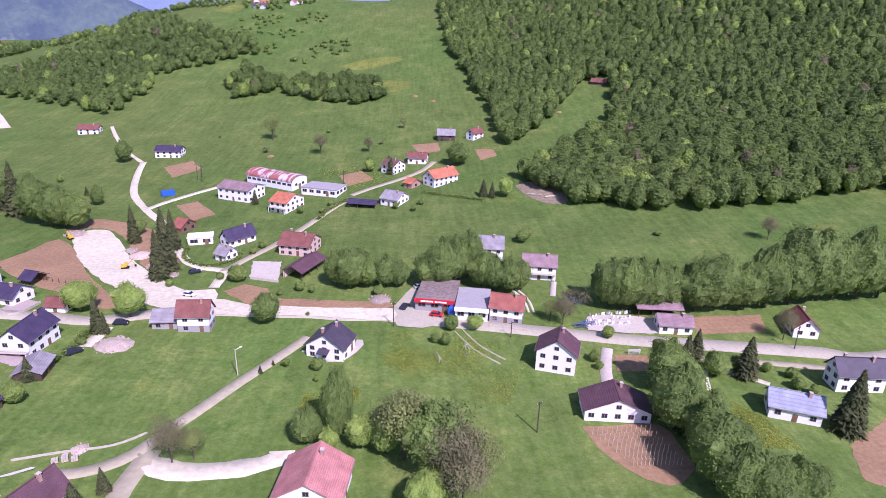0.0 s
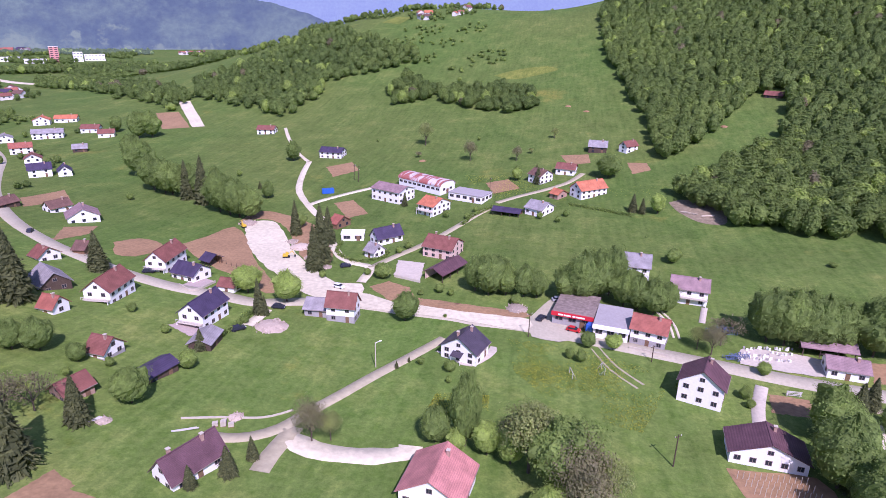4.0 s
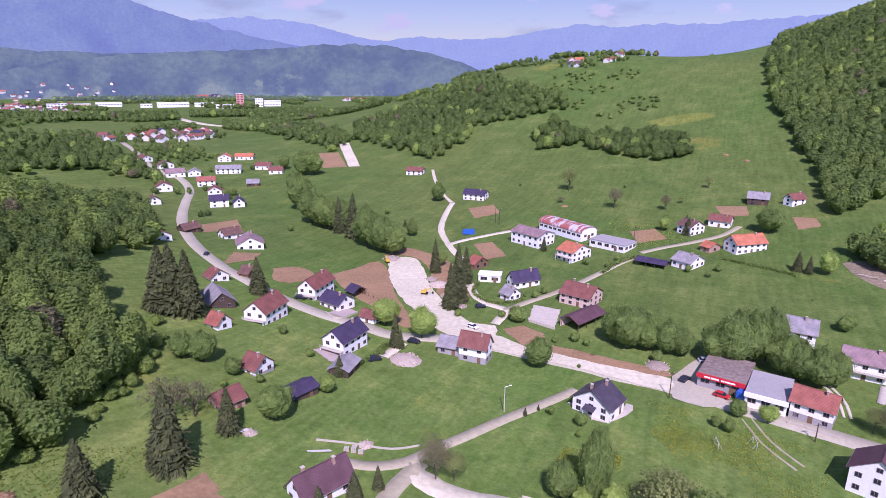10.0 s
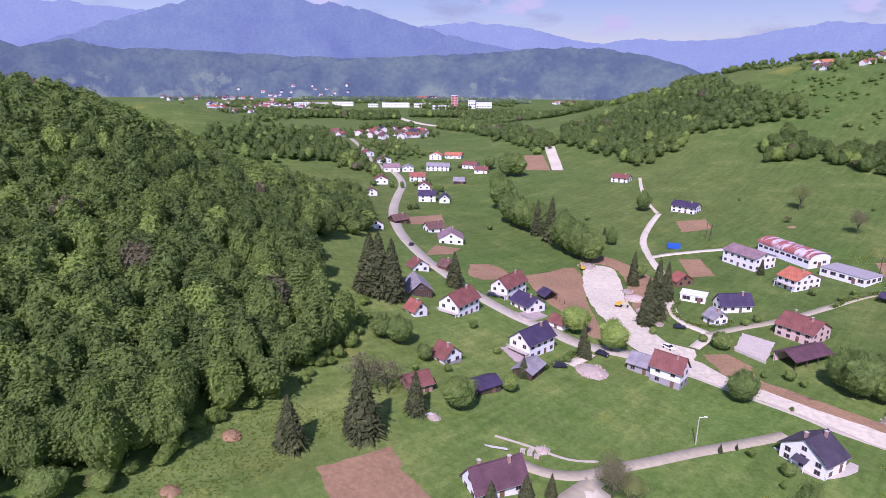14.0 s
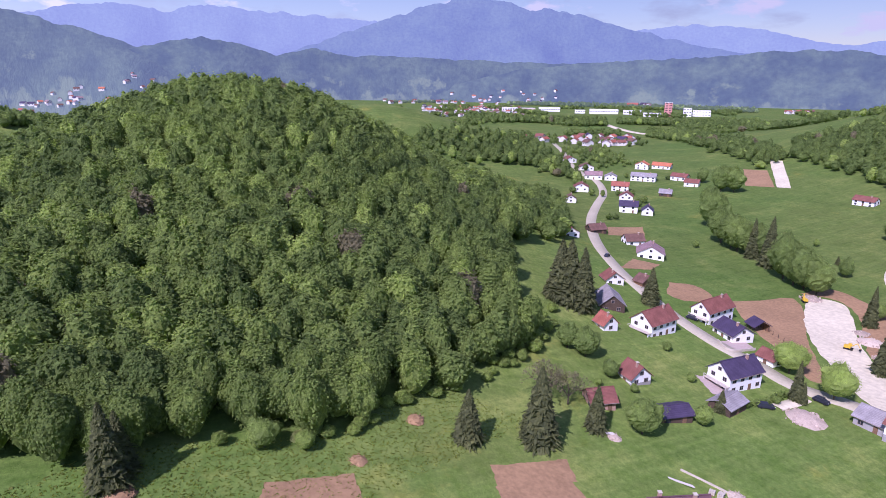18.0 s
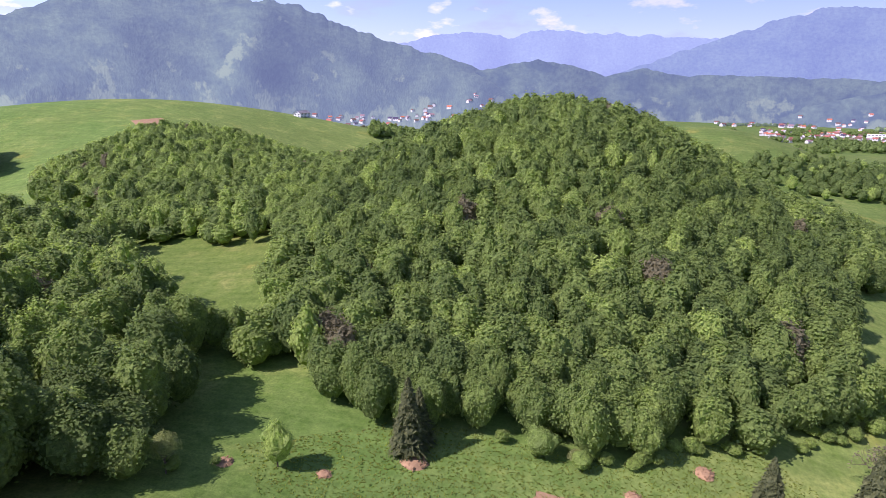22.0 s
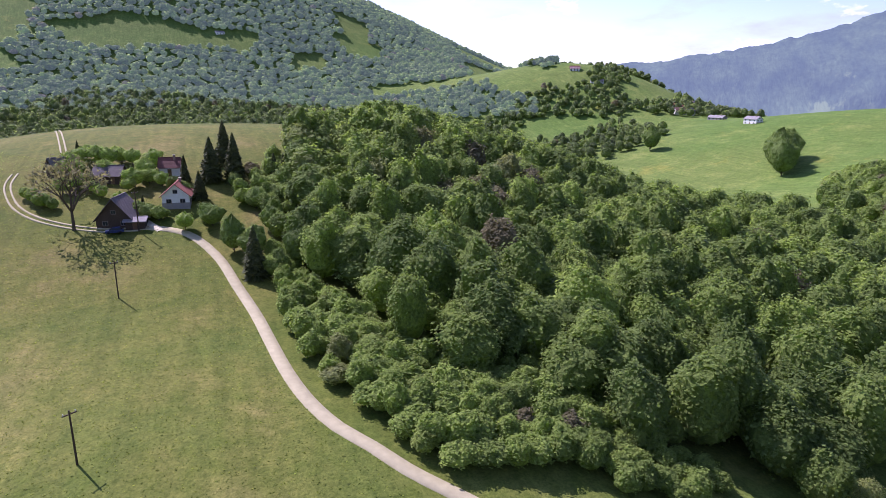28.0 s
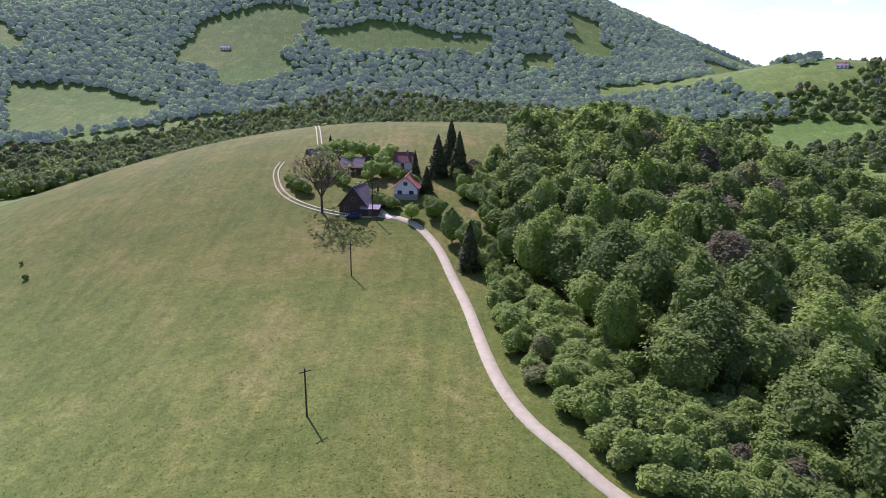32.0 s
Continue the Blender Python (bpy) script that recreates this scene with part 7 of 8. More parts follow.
tree(37.1, -204.0, 6.0, "BRIGHT", 232, spread=1.35, label="small leafy orchard tree on the farm", group="orchard")
tree(34.5, -205.5, 5.7, "BRIGHT", 233, spread=1.35, label="small leafy orchard tree on the farm", group="orchard")
tree(26.2, -203.1, 5.6, "BRIGHT", 234, spread=1.35, label="small leafy orchard tree on the farm", group="orchard")
tree(29.0, -193.2, 4.0, "BRIGHT", 235, spread=1.35, label="small leafy orchard tree on the farm", group="orchard")
tree(26.3, -189.3, 3.9, "BRIGHT", 236, spread=1.35, label="small leafy orchard tree on the farm", group="orchard")
tree(33.1, -196.7, 5.5, "BRIGHT", 237, spread=1.35, label="small leafy orchard tree on the farm", group="orchard")
tree(36.3, -194.0, 5.4, "BRIGHT", 238, spread=1.35, label="small leafy orchard tree on the farm", group="orchard")
tree(14.5, -196.5, 5.1, "BRIGHT", 239, spread=1.35, label="small leafy orchard tree on the farm", group="orchard")
tree(11.0, -194.1, 4.7, "BRIGHT", 240, spread=1.35, label="small leafy orchard tree on the farm", group="orchard")
tree(20.8, -183.1, 4.3, "BRIGHT", 241, spread=1.35, label="small leafy orchard tree on the farm", group="orchard")
tree(-1.5, -167.3, 7.2, "BUSHES", 242, spread=1.2, name="bush")
tree(11.5, -172.8, 4.5, "BUSHES", 243, spread=1.2, name="bush")
tree(14.6, -174.2, 4.0, "BUSHES", 244, spread=1.2, name="bush")
tree(7.9, -182.7, 4.7, "BUSHES", 245, spread=1.2, name="bush")
tree(5.7, -186.5, 5.3, "BUSHES", 246, spread=1.2, name="bush")
tree(16.5, -177.2, 4.0, "BUSHES", 247, spread=1.2, name="bush")
tree(40.3, -186.6, 4.9, "BUSHES", 248, spread=1.2, name="bush")
tree(45.2, -193.5, 3.6, "BUSHES", 249, spread=1.2, name="bush")
tree(37.3, -184.6, 3.5, "BUSHES", 250, spread=1.2, name="bush")
tree(13.4, -176.4, 3.7, "BUSHES", 251, spread=1.2, name="bush")
tree(42.8, -190.4, 4.4, "BUSHES", 252, spread=1.2, name="bush")
tree(-13.6, -176.4, 6.7, "BUSHES", 253, spread=1.2, name="bush")
tree(-17.0, -182.0, 5.3, "BUSHES", 254, spread=1.2, name="bush")
tree(-20.7, -180.5, 5.1, "BUSHES", 255, spread=1.2, name="bush")
tree(-0.2, -171.6, 4.1, "BUSHES", 256, spread=1.2, name="bush")
tree(10.0, -174.0, 3.0, "BUSHES", 257, spread=1.2, name="bush")
tree(110.9, -160.7, 1.3, "BUSHES", 258, spread=1.2, name="bush")
tree(104.0, -151.2, 1.7, "BUSHES", 259, spread=1.2, name="bush")
tree(-397.1, -467.9, 24.2, "TREES", 260)
tree(-410.8, -337.3, 25.5, "TREES", 261)
tree(-419.3, -337.5, 25.6, "TREES", 262)
bare_tree("large bare-branched tree beside the farm track", 30.9, -171.7, 19.0, 5)
bare_tree("bare-branched tree beside the stone yard", 49.0, 168.1, 10.0, 8)

# ---------------------------------------------------------------- poles, vehicles and yard things
pole(28.1, 111.7, 8.1)
pole(-111.2, 315.7, 7.3)
pole(-113.8, 324.2, 7.0)
pole(-5.7, 162.2, 8.0)
pole(17.9, -80.5, 7.7)
pole(18.1, -134.8, 8.1)
pole(16.0, -167.5, 10.4)
pole(28.6, 155.2, 5.2)
pole(-114.5, 318.9, 9.0)
pole(-36.3, 307.2, 7.5)
pole(107.3, 145.3, 7.5)
pole(-1076.8, 1536.0, 14.0)
lamp_post(-44.3, 134.8, 7.4, 0)
car(-72.4, 181.9, -15, "white", "white car parked on the construction site")
car(-77.0, 201.0, 30, "dark", "dark car parked beside the gravel lane")
car(-2.6, 174.1, 65, "dark", "dark car parked on the forecourt")
car(2.3, 188.7, 20, "silver", "silver car parked under the trees")
car(-138.0, 171.2, 20, "dark", "dark car parked beside a house")
car(-88.2, 142.3, 50, "dark", "dark car parked on the drive")
car(-203.5, 189.9, 120, "dark", "dark car on the valley road")
car(21.5, -167.4, 5, "blue", "dark blue car parked at the barn")
car(7.4, 168.4, -15, "red", "red car parked in front of the shop")
digger(-102.3, 204.0, 20)
digger(-136.5, 233.6, 140)
container(-120.6, 293.5, 30)
truck(15.2, 167.4, -20)
heap("heap of pale broken stone and planks", -81.3, 147.8, 5.5, "rubble")
for log_x, log_y, log_turn, log_count in ((58.3, 283.3, -29, 4), (66.0, 280.2, 20, 3)):
    stack = new("log_stack")
    stack.matrix_basis = pose(log_x, log_y, ground_z(log_x, log_y), 0, 0, log_turn)
    tagged(stack, "pale felled logs lying at the edge of the wood", "logs")
    for log_k in range(log_count):
        part("log", rod((-3.6 + 0.5 * log_k, 0.42 * (log_k % 3) - 0.42, 0.3 + 0.34 * (log_k // 3)), (2.8 + 0.4 * log_k, 0.42 * (log_k % 3) - 0.36, 0.3 + 0.34 * (log_k // 3)), 0.23, 0.18, 8), M["pale_log"], stack)
tree(45.4, 232.6, 4.4, "BUSHES", 210, spread=1.4, name="bush")
tree(100.1, 230.7, 2.2, "BUSHES", 211, spread=1.8, name="bush")
tree(-89.2, 367.5, 4.0, "BROWN", 212, spread=1.7, name="bush")
tree(-20.0, 376.5, 4.0, "BROWN", 213, spread=1.7, name="bush")
heap("heap of pale sawn logs and boards", -10.6, 180.5, 4.0, "rubble")
heap("heap of grey boulders beside the site", -102.0, 216.6, 5, "rubble")
heap("heap of grey boulders beside the site", -108.0, 222.0, 3.2, "rubble")
heap("heap of grey boulders beside the site", -93.5, 206.5, 3.0, "rubble")
heap("low heap of pale stones and earth", -84.0, 199.0, 2.6, "rubble")
heap("heap of pale broken stone", -137.6, 239.7, 5, "rubble")
heap("pallets and building blocks beside the wall", -67.0, 102.9, 2.2, "rubble")
heap("small heap of pale stones", -90.8, 91.3, 2.0, "rubble")
heap("low heap of brown brushwood", -97.5, 31.9, 2, "soil")
heap("low heap of brown brushwood", -97.6, -8.5, 3, "soil")
heap("small heap of brown soil", -90.0, -23.0, 1.6, "soil")
heap("low heap of brown brushwood", -88.7, -39.6, 2, "soil")
heap("low heap of brown brushwood", -106.7, 48.2, 2.4, "soil")
heap("old grey haystack in the meadow", 0.3, 472.3, 2.5, "soil")
heap("old grey haystack in the meadow", 13.6, 458.8, 2.5, "soil")
heap("old brown haystack in the meadow", 97.4, 412.8, 2.5, "soil")
heap("old brown haystack in the meadow", -85.0, 360.7, 2.5, "soil")
vineyard((40.4, 110.6), (53.8, 111.6), (56.2, 100.1), (46.1, 100.3))
stone_yard((55.4, 167.4), (68.3, 168.7), (66.0, 161.7), (53.6, 160.9))
hedge("clipped green garden hedge", [(-87.9, 226.0), (-86.0, 215.9), (-80.3, 209.5), (-73.6, 207.4), (-66.3, 213.3), (-66.1, 220.1)], 1.0)
hedge("dark hedge along the meadow", [(5.3, 290.3), (19.6, 284.0), (32.9, 277.6)], 1.4)
hedge("leafy hedge along the lane", [(-42.2, 257.1), (-38.3, 270.7), (-32.1, 281.7)], 1.8)
hedge("dark hedge along the drive", [(-91.6, 134.6), (-89.9, 142.6), (-90.4, 154.3)], 1.4)
low_wall("low pale concrete garden wall", [(-77.1, 98.2), (-69.6, 101.7), (-61.2, 104.8), (-56.3, 109.7)], 0.4)
low_wall("low pale yard wall", [(-56.6, 196.4), (-46.3, 193.5)], 0.9)
low_wall("low pale front-garden wall", [(23.0, 161.3), (33.4, 158.4)], 0.9)
post_fence("row of slim dark garden posts", [(-128.1, 191.3), (-119.8, 190.2), (-110.5, 187.0)], 1.6)

# ---------------------------------------------------------------- small things of the yards and meadows
M["pasture_yellow"] = grass_material("flowering_pasture", (0.2, 0.23, 0.05), (0.27, 0.27, 0.06), (0.36, 0.32, 0.06))
field("field", "pale yellow-green flowering strip on the grazing hill", [(-67, 557), (-48, 567), (-25, 569), (-11, 558), (-23, 551), (-47, 544)], M["pasture_yellow"])
field("field", "yellow flowering patch on the crest", [(-230, 756), (-218, 782), (-193, 766), (-204, 738)], M["pasture_yellow"])
forest("scrub", "low scrub scattered over the grazing hill", [(-205, 712), (-110, 730), (-60, 640), (-60, 585), (-98, 570), (-150, 610)], 9, 4.0, 41, tint=(0.1, 0.7), density=(30.0, 0.14), spread=1.5)
forest("scrub", "bushes round the hamlet on the crest", [(-265, 800), (-240, 775), (-175, 740), (-112, 725), (-118, 800), (-180, 815)], 8, 6.5, 42, tint=(0.0, 0.6), density=(26.0, 0.0), spread=1.2)


def goal(x, y, heading):
    """A small football goal of thin pale posts with a sagging back frame."""
    top = new("football_goal")
    top.matrix_basis = pose(x, y, ground_z(x, y), 0, 0, heading)
    tagged(top, "small pale football goal standing in the meadow", "football goal")
    for u in (-1.5, 1.5):
        part("post", rod((u, 0, -0.2), (u, 0, 2.0), 0.06, 0.06, 6), M["rail"], top)
        part("stay", rod((u, 0, 2.0), (u, 1.1, 0.0), 0.035, 0.035, 5), M["rail"], top)
    part("crossbar", rod((-1.5, 0, 2.0), (1.5, 0, 2.0), 0.06, 0.06, 6), M["rail"], top)
    part("back_bar", rod((-1.5, 1.1, 0.05), (1.5, 1.1, 0.05), 0.035, 0.035, 5), M["rail"], top)


goal(6.8, 143.0, -75)
goal(15.2, 147.0, 105)

M["blue_steel"] = plain("blue_grey_painted_steel", (0.1, 0.14, 0.24), 0.5, grain=0.2)


def frame_stack(label, x, y, heading, length, width, seed):
    """Welded racks lying and leaning over one another."""
    r = random.Random(seed)
    top = new("rack_stack")
    top.matrix_basis = pose(x, y, ground_z(x, y) + 0.1, 0, 0, heading)
    tagged(top, label, "rack stack")
    for k in range(9):
        w, h = r.uniform(1.2, 2.2), r.uniform(0.7, 1.3)
        t = 0.05
        data = merged(box_data(-w, w, -t, t, 0, 2 * t), box_data(-w, w, -t, t, h, h + 2 * t), *[box_data(-w + 2 * w * i / 4 - t, -w + 2 * w * i / 4 + t, -t, t, 0, h) for i in range(5)])
        m = pose(r.uniform(-length / 2, length / 2), r.uniform(-width / 2, width / 2), 0.15 * (k % 3), r.uniform(-60, 10), 0, r.uniform(-40, 40))
        part("rack", data, M["blue_steel"], top, at=m)


frame_stack("stack of blue-grey welded steel racks in the stone yard", 52.5, 161.5, 10, 5.0, 2.5, 1)
frame_stack("blue-grey steel racks piled behind the bare tree", 51.0, 176.2, -10, 6.0, 3.0, 2)


def timber_rack(x, y, heading):
    top = new("plank_rack")
    top.matrix_basis = pose(x, y, ground_z(x, y), 0, 0, heading)
    tagged(top, "pale wooden rack of planks beside the road", "plank rack")
    for u in (-1.5, 1.5):
        part("post", box_data(u - 0.07, u + 0.07, -0.07, 0.07, -0.2, 1.5), M["rail"], top)
    for z in (0.3, 0.7, 1.1, 1.4):
        part("plank", box_data(-1.8, 1.8, -0.14, -0.08, z, z + 0.16), M["rail"], top)


timber_rack(61.5, 145.0, 3)
road("track", "pale wheel rut curving behind the red-roofed house", [(34.4, 186.5), (36.3, 181.8), (37.2, 176.7), (37.3, 170.0)], 0.7, M["gravel"], ragged=0.15, shift=-0.8)
road("track", "pale wheel rut curving behind the red-roofed house", [(34.4, 186.5), (36.3, 181.8), (37.2, 176.7), (37.3, 170.0)], 0.7, M["gravel"], ragged=0.15, shift=0.8)
M["paving"] = plain("pinkish_paving", (0.42, 0.34, 0.3), 0.9, grain=0.15, scale=2.0)
field("terrace", "pinkish paved terrace beside the balcony house", [(-107.0, 137.0), (-104.6, 141.5), (-96.0, 137.8), (-98.0, 133.5)], M["paving"], lift=0.18)
field("terrace", "pale paved yard at the roadside", [(-122.1, 165.1), (-120.5, 175.6), (-113.6, 172.6), (-115.5, 162.8)], M["paving"], lift=0.18)
low_wall("low white wall round the paved yard", [(-122.1, 165.1), (-115.5, 162.8), (-113.6, 172.6)], 0.8)
car(-84.5, 160.6, 5, "dark", "dark car parked under a roadside tree")


def pallet(x, y, heading, rows):
    """Pale building blocks stacked on a wooden pallet."""
    top = new("block_pallet")
    top.matrix_basis = pose(x, y, ground_z(x, y), 0, 0, heading)
    tagged(top, "pale building blocks stacked on a pallet", "pallet")
    part("pallet_base", merged(*[box_data(-0.6, 0.6, v - 0.06, v + 0.06, -0.1, 0.14) for v in (-0.4, 0, 0.4)]), M["planks"], top)
    for j in range(rows):
        for i in range(3):
            part("block", box_data(-0.58 + 0.4 * i, -0.22 + 0.4 * i, -0.48, 0.48, 0.16 + 0.26 * j, 0.4 + 0.26 * j), M["concrete"], top)


for px, py, pr in ((-69.2, 98.6, 3), (-67.6, 99.2, 4), (-66.0, 99.6, 3), (-68.2, 100.4, 2)):
    pallet(px, py, 25, pr)


def beam(label, a, b, width):
    """A long squared timber lying on the grass."""
    top = new("beam")
    d = Vector((b[0] - a[0], b[1] - a[1]))
    top.matrix_basis = pose((a[0] + b[0]) / 2, (a[1] + b[1]) / 2, ground_z((a[0] + b[0]) / 2, (a[1] + b[1]) / 2) + 0.05, 0, 0, math.degrees(math.atan2(d.y, d.x)))
    tagged(top, label, "beam")
    for k, v in enumerate((-0.5, 0.5)):
        part("timber", box_data(-d.length / 2, d.length / 2 - 0.4 * k, v * width - width * 0.42, v * width + width * 0.42, 0, 0.22), M["rail"], top)


beam("pale squared timbers lying in the grass", (-77.5, 92.9), (-71.5, 96.2), 0.25)
beam("pale boards left beside the spruce", (-94.5, 87.4), (-91.0, 91.8), 0.4)
bare_tree("leafless grey-brown tree behind the spruces", -106.3, 83.2, 11.0, 11)
bare_tree("leafless grey-brown tree behind the spruces", -104.0, 88.5, 9.0, 12)

# ---------------------------------------------------------------- rough grass and weeds on the near slopes
def tufts(name, label, poly, count, size, seed, tint):
    r = np.random.default_rng(seed)
    px, py = np.array([p[0] for p in poly]), np.array([p[1] for p in poly])
    x, y = r.uniform(px.min(), px.max(), count * 2), r.uniform(py.min(), py.max(), count * 2)
    ok = inside(poly, x, y)
    x, y = x[ok][:count], y[ok][:count]
    c = np.stack([x, y, terrain(x, y)], 1)
    a = r.uniform(0, 6.283, len(x))
    d = np.stack([np.cos(a), np.sin(a), np.zeros(len(x))], 1) * (size * r.uniform(0.4, 1.2, len(x)))[:, None]
    up = np.stack([r.normal(size=len(x)) * 0.12, r.normal(size=len(x)) * 0.12, size * r.uniform(0.25, 0.75, len(x))], 1)
    q = np.stack([c - d, c + d, c + d * 0.5 + up, c - d * 0.7 + up], 1)
    return tagged(foliage_object(name, q, r.uniform(*tint, len(q)), M["grass_tuft"]), label, "grass", kind="stuff")


M["grass_tuft"] = leaf_material("grass_tufts", (0.19, 0.24, 0.055), (0.29, 0.33, 0.08), (0.42, 0.37, 0.17), 1.3, 0.6)
tufts("grass_tufts", "rough tufts of meadow grass on the farm hill", [(110, -40), (140, -170), (60, -240), (0, -170), (-6, -120), (-16, -75), (-30, -45), (0, -20), (60, -20)], 40000, 0.15, 5, (0.0, 0.9))
tufts("weeds", "rough weeds and tall grass below the wood", [(-112, -10), (-105, 30), (-118, 60), (-100, 75), (-90, 40), (-80, 10), (-80, -30), (-95, -40)], 7000, 0.32, 6, (0.2, 0.9))

M["blossom"] = leaf_material("meadow_blossom", (0.36, 0.37, 0.05), (0.42, 0.42, 0.06), (0.42, 0.42, 0.06))


def blossom(label, poly, count, seed):
    """Drifts of small yellow flowers standing in the grass, thicker in uneven patches."""
    r = np.random.default_rng(seed)
    px, py = np.array([p[0] for p in poly]), np.array([p[1] for p in poly])
    x, y = r.uniform(px.min(), px.max(), count * 4), r.uniform(py.min(), py.max(), count * 4)
    thick = np.array([noise.noise(Vector((a, b, seed * 7.0)) / 14) for a, b in zip(x, y)])
    ok = inside(poly, x, y) & (thick + r.uniform(-0.5, 0.5, len(x)) > 0.12)
    x, y = x[ok][:count], y[ok][:count]
    c = np.stack([x, y, terrain(x, y) + 0.25], 1)
    a, b = r.normal(size=c.shape) * 0.085, r.normal(size=c.shape) * 0.085
    a[:, 2] *= 0.3
    b[:, 2] *= 0.3
    return tagged(foliage_object("yellow_flowers", np.stack([c - a, c - b, c + a, c + b], 1), r.uniform(0, 1, len(c)), M["blossom"]), label, "flowers", kind="stuff")


blossom("drift of small yellow meadow flowers in the grass", [(-12, 160), (8, 158), (27, 151), (31, 142), (23, 122), (4, 127), (-8, 142)], 14000, 1)
blossom("drift of small yellow meadow flowers in the grass", [(-26, 127), (-13, 129), (-12, 117), (-27, 117)], 3500, 2)
blossom("drift of small yellow meadow flowers in the grass", [(-54, 334), (-23, 336), (-10, 312), (-37, 292)], 4000, 3)
blossom("drift of small yellow meadow flowers in the grass", [(77, 125), (83, 116), (85, 104), (74, 106)], 4500, 4)
blossom("drift of small yellow meadow flowers in the grass", [(21, 326), (81, 317), (63, 287), (24, 287)], 900, 5)

# ---------------------------------------------------------------- the town and farms far down the valley
TOWN_ROOFS = ["rust", "red", "orange", "brown", "mauve", "navy"]
tr = random.Random(21)


def far_house(x, y, heading, size, roof, group):
    """A small house far off: walls with gables, two roof slopes and a few windows."""
    top = new("house")
    top.matrix_basis = pose(x, y, surface(x, y), 0, 0, heading)
    tagged(top, {"rust": "distant white house with a rust-red roof", "red": "distant white house with a red roof", "orange": "distant white house with an orange roof", "brown": "distant white house with a brown roof", "mauve": "distant white house with a mauve roof", "navy": "distant white house with a dark roof"}[roof], "house", group)
    wall, roof_mesh, pane = FAR_PARTS[roof]
    part("wall", wall, None, top, at=Matrix.Scale(size, 4))
    part("roof", roof_mesh, None, top, at=Matrix.Scale(size, 4))
    for u, s in ((-2.6, -1), (2.6, -1), (-2.6, 1), (2.6, 1)):
        part("window", pane, None, top, at=Matrix.Scale(size, 4) @ Matrix.Translation((u, s * 4.2, 3.0)))
    return top


def far_parts(roof):
    L, W, e, r = 5.5, 4.2, 4.6, 2.8
    body = [(-L, -W, -2), (L, -W, -2), (L, W, -2), (-L, W, -2), (-L, -W, e), (L, -W, e), (L, W, e), (-L, W, e), (-L, 0, e + r), (L, 0, e + r)]
    wall = mesh_of("wall", (body, [(0, 1, 5, 4), (2, 3, 7, 6), (1, 2, 6, 9, 5), (3, 0, 4, 8, 7)]), M["far_wall"])
    o, h = W + 0.6, L + 0.6
    line = [(-o, e - 0.3), (0, e + r + 0.1), (o, e - 0.3), (o, e - 0.05), (0, e + r + 0.4), (-o, e - 0.05)]
    v = [(s * h, a, b) for s in (-1, 1) for a, b in line]
    f = [(i, (i + 1) % 6, 6 + (i + 1) % 6, 6 + i) for i in range(6)] + [(0, 1, 4, 5), (1, 2, 3, 4), (6, 11, 10, 7), (7, 10, 9, 8)]
    return wall, mesh_of("roof", (v, f), ROOF[roof]), mesh_of("window", box_data(-0.7, 0.7, -0.07, 0.07, -0.7, 0.7), M["glass"])


M["far_wall"] = plain("weathered_white_render", (0.66, 0.64, 0.61), 0.85, grain=0.1, scale=0.6)
FAR_PARTS = {k: far_parts(k) for k in TOWN_ROOFS}


def settle(az, dist, spread_az, spread_d, count, group, size=1.0):
    done = 0
    while done < count:
        a, d = az + tr.uniform(-1, 1) * spread_az, dist + tr.uniform(-1, 1) * spread_d
        x, y = polar(a, d)
        far_house(x, y, tr.uniform(0, 180), size * tr.uniform(0.75, 1.15), tr.choice(TOWN_ROOFS), group)
        done += 1


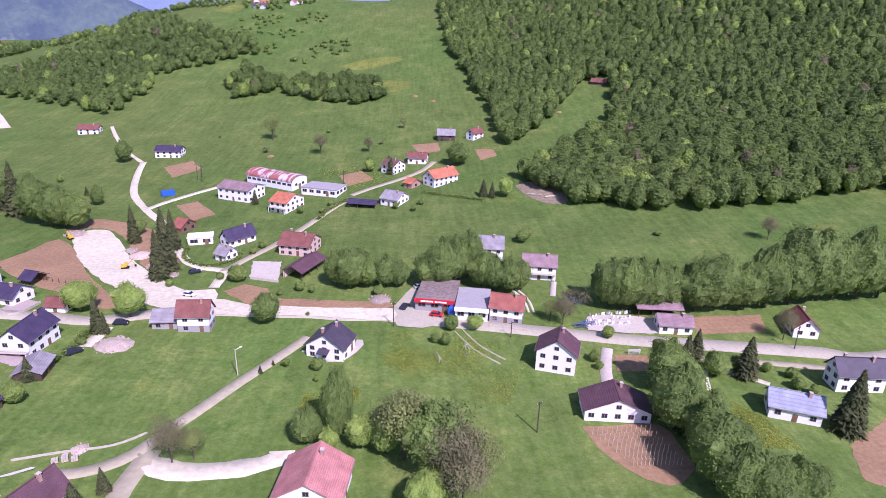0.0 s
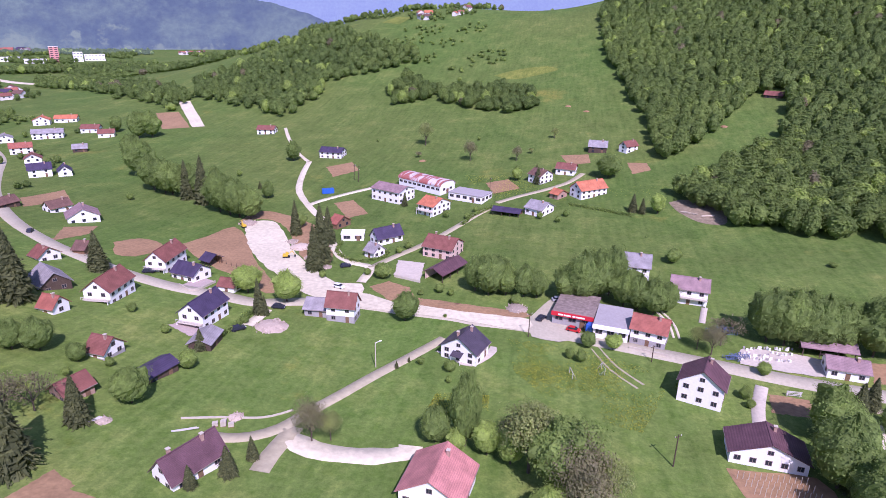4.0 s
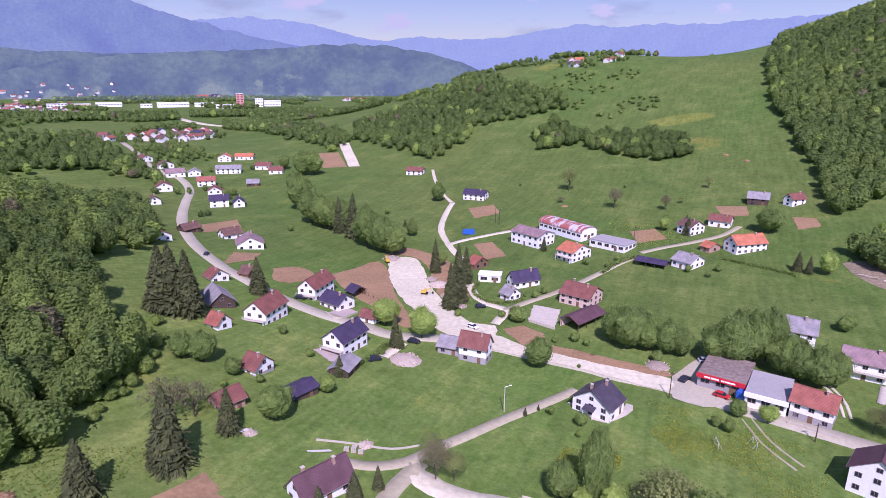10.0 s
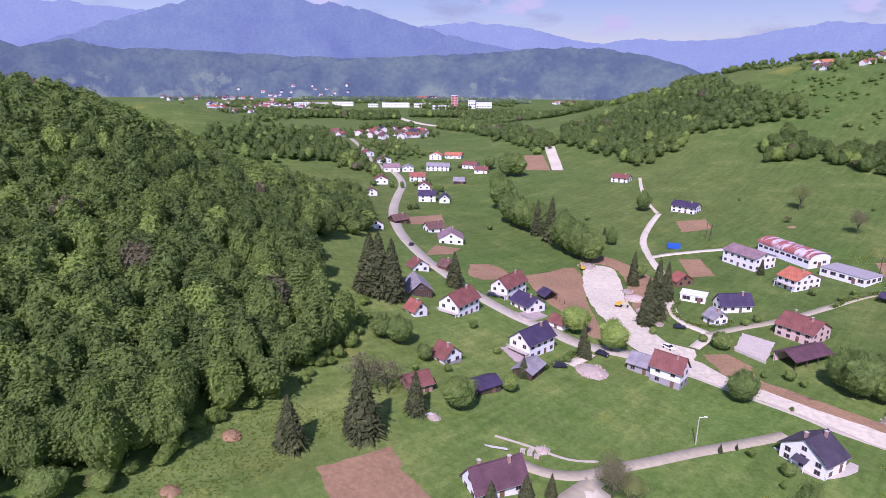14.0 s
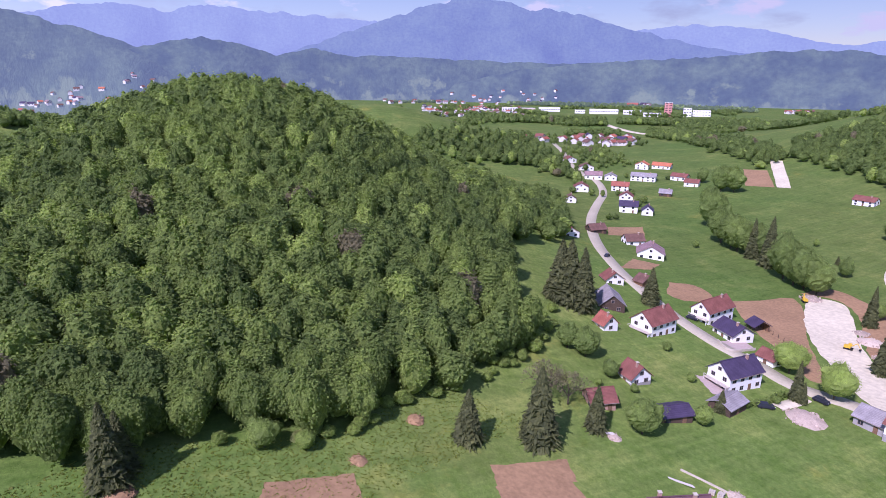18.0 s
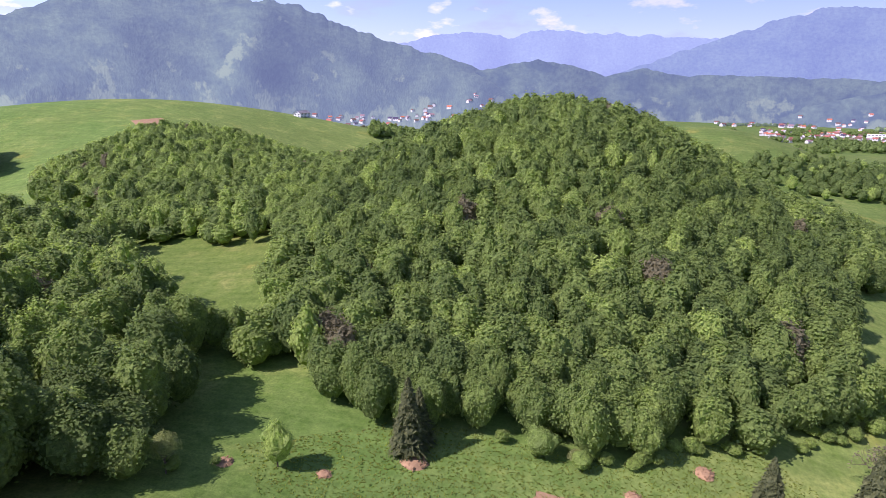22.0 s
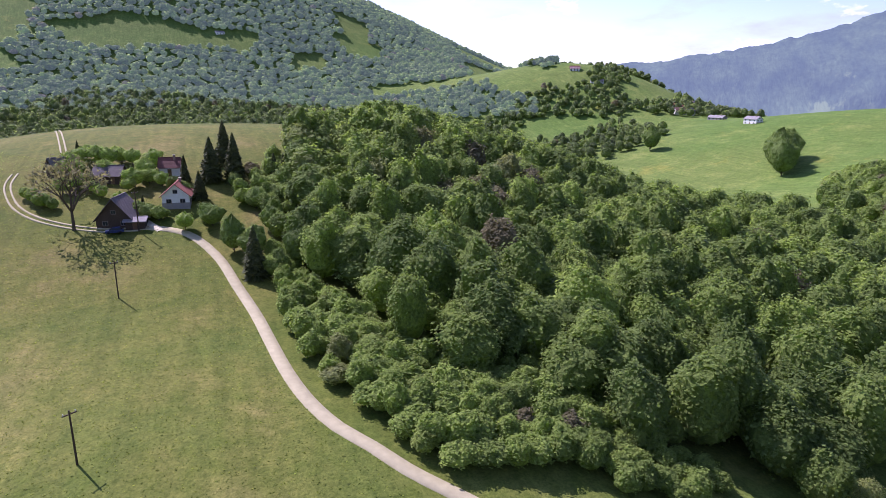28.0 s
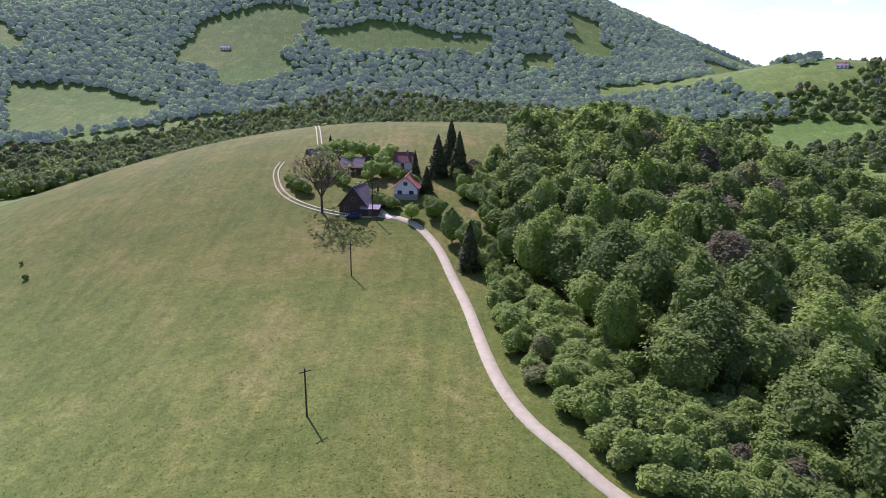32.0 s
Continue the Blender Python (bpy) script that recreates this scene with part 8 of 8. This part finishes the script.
# settlements
M["salmon_wall"] = plain("salmon_render", (0.6, 0.28, 0.24), 0.85, grain=0.08, scale=0.5)
settle(60.1, 1640, 4.6, 230, 95, "houses of the town", 0.95)
settle(56.8, 2146, 3.20, 100, 20, "houses of the town", 1.0)
settle(62.4, 2120, 1.6, 60, 10, "houses on the far slope", 1.2)
settle(66.7, 2150, 2.0, 100, 6, "houses on the far slope", 1.4)
settle(50.5, 896, 4.79, 60, 22, "houses on the plain", 1.0)
settle(47.4, 834, 2.13, 30, 10, "houses on the plain", 1.0)
settle(33.4, 1880, 1.5, 40, 12, "houses on the far slope", 1.3)
settle(45.7, 2010, 1.2, 20, 7, "houses on the far slope", 1.7)
settle(58, 2280, 7, 90, 9, "houses on the far slope", 1.0)
settle(99, 1750, 6, 110, 30, "houses of the next village", 1.2)
settle(90, 1900, 5, 130, 26, "houses of the next village", 1.3)
settle(135.8, 818, 1.87, 40, 5, "houses of the next village", 1.0)
settle(11.8, 784, 2.40, 20, 7, "houses on the crest", 0.8)
settle(148.7, 1500, 3.20, 40, 7, "houses on the crest", 0.9)
settle(84, 2000, 6, 130, 18, "houses of the next village", 1.3)
flat_block("tall salmon-red tower block in the town", -1080, 1161, 47, 17, 14, 32, "salmon_wall", "white", bands=8, fine=False, group="town buildings")
flat_block("white factory building in the town", -1047, 1238, 44, 40, 20, 14, "white", "white", bands=2, fine=False, group="town buildings")
flat_block("white silo building in the town", -1052, 1195, 45, 18, 16, 20, "white", "white", bands=3, fine=False, group="town buildings")
flat_block("long white factory hall in the town", -1088, 1118, 48, 40, 22, 8, "white", "white", bands=1, fine=False, group="town buildings")
flat_block("long white factory hall in the town", -1169, 1138, 50, 50, 22, 9, "white", "white", bands=1, fine=False, group="town buildings")
flat_block("long white and red factory hall in the town", -1217, 1083, 52, 70, 24, 11, "white", "white", bands=1, fine=False, group="town buildings")
flat_block("white factory hall in the town", -1257, 1040, 54, 25, 20, 8, "white", "white", bands=1, fine=False, group="town buildings")
flat_block("white factory hall with a bright roof", -1352, 1014, 57, 55, 24, 10, "white", "white", bands=1, fine=False, group="town buildings")
flat_block("pale factory hall in the town", -1368, 954, 59, 40, 20, 9, "cream", "white", bands=1, fine=False, group="town buildings")
flat_block("white apartment block in the town", -1377, 904, 61, 40, 20, 11, "white", "white", bands=3, fine=False, group="town buildings")
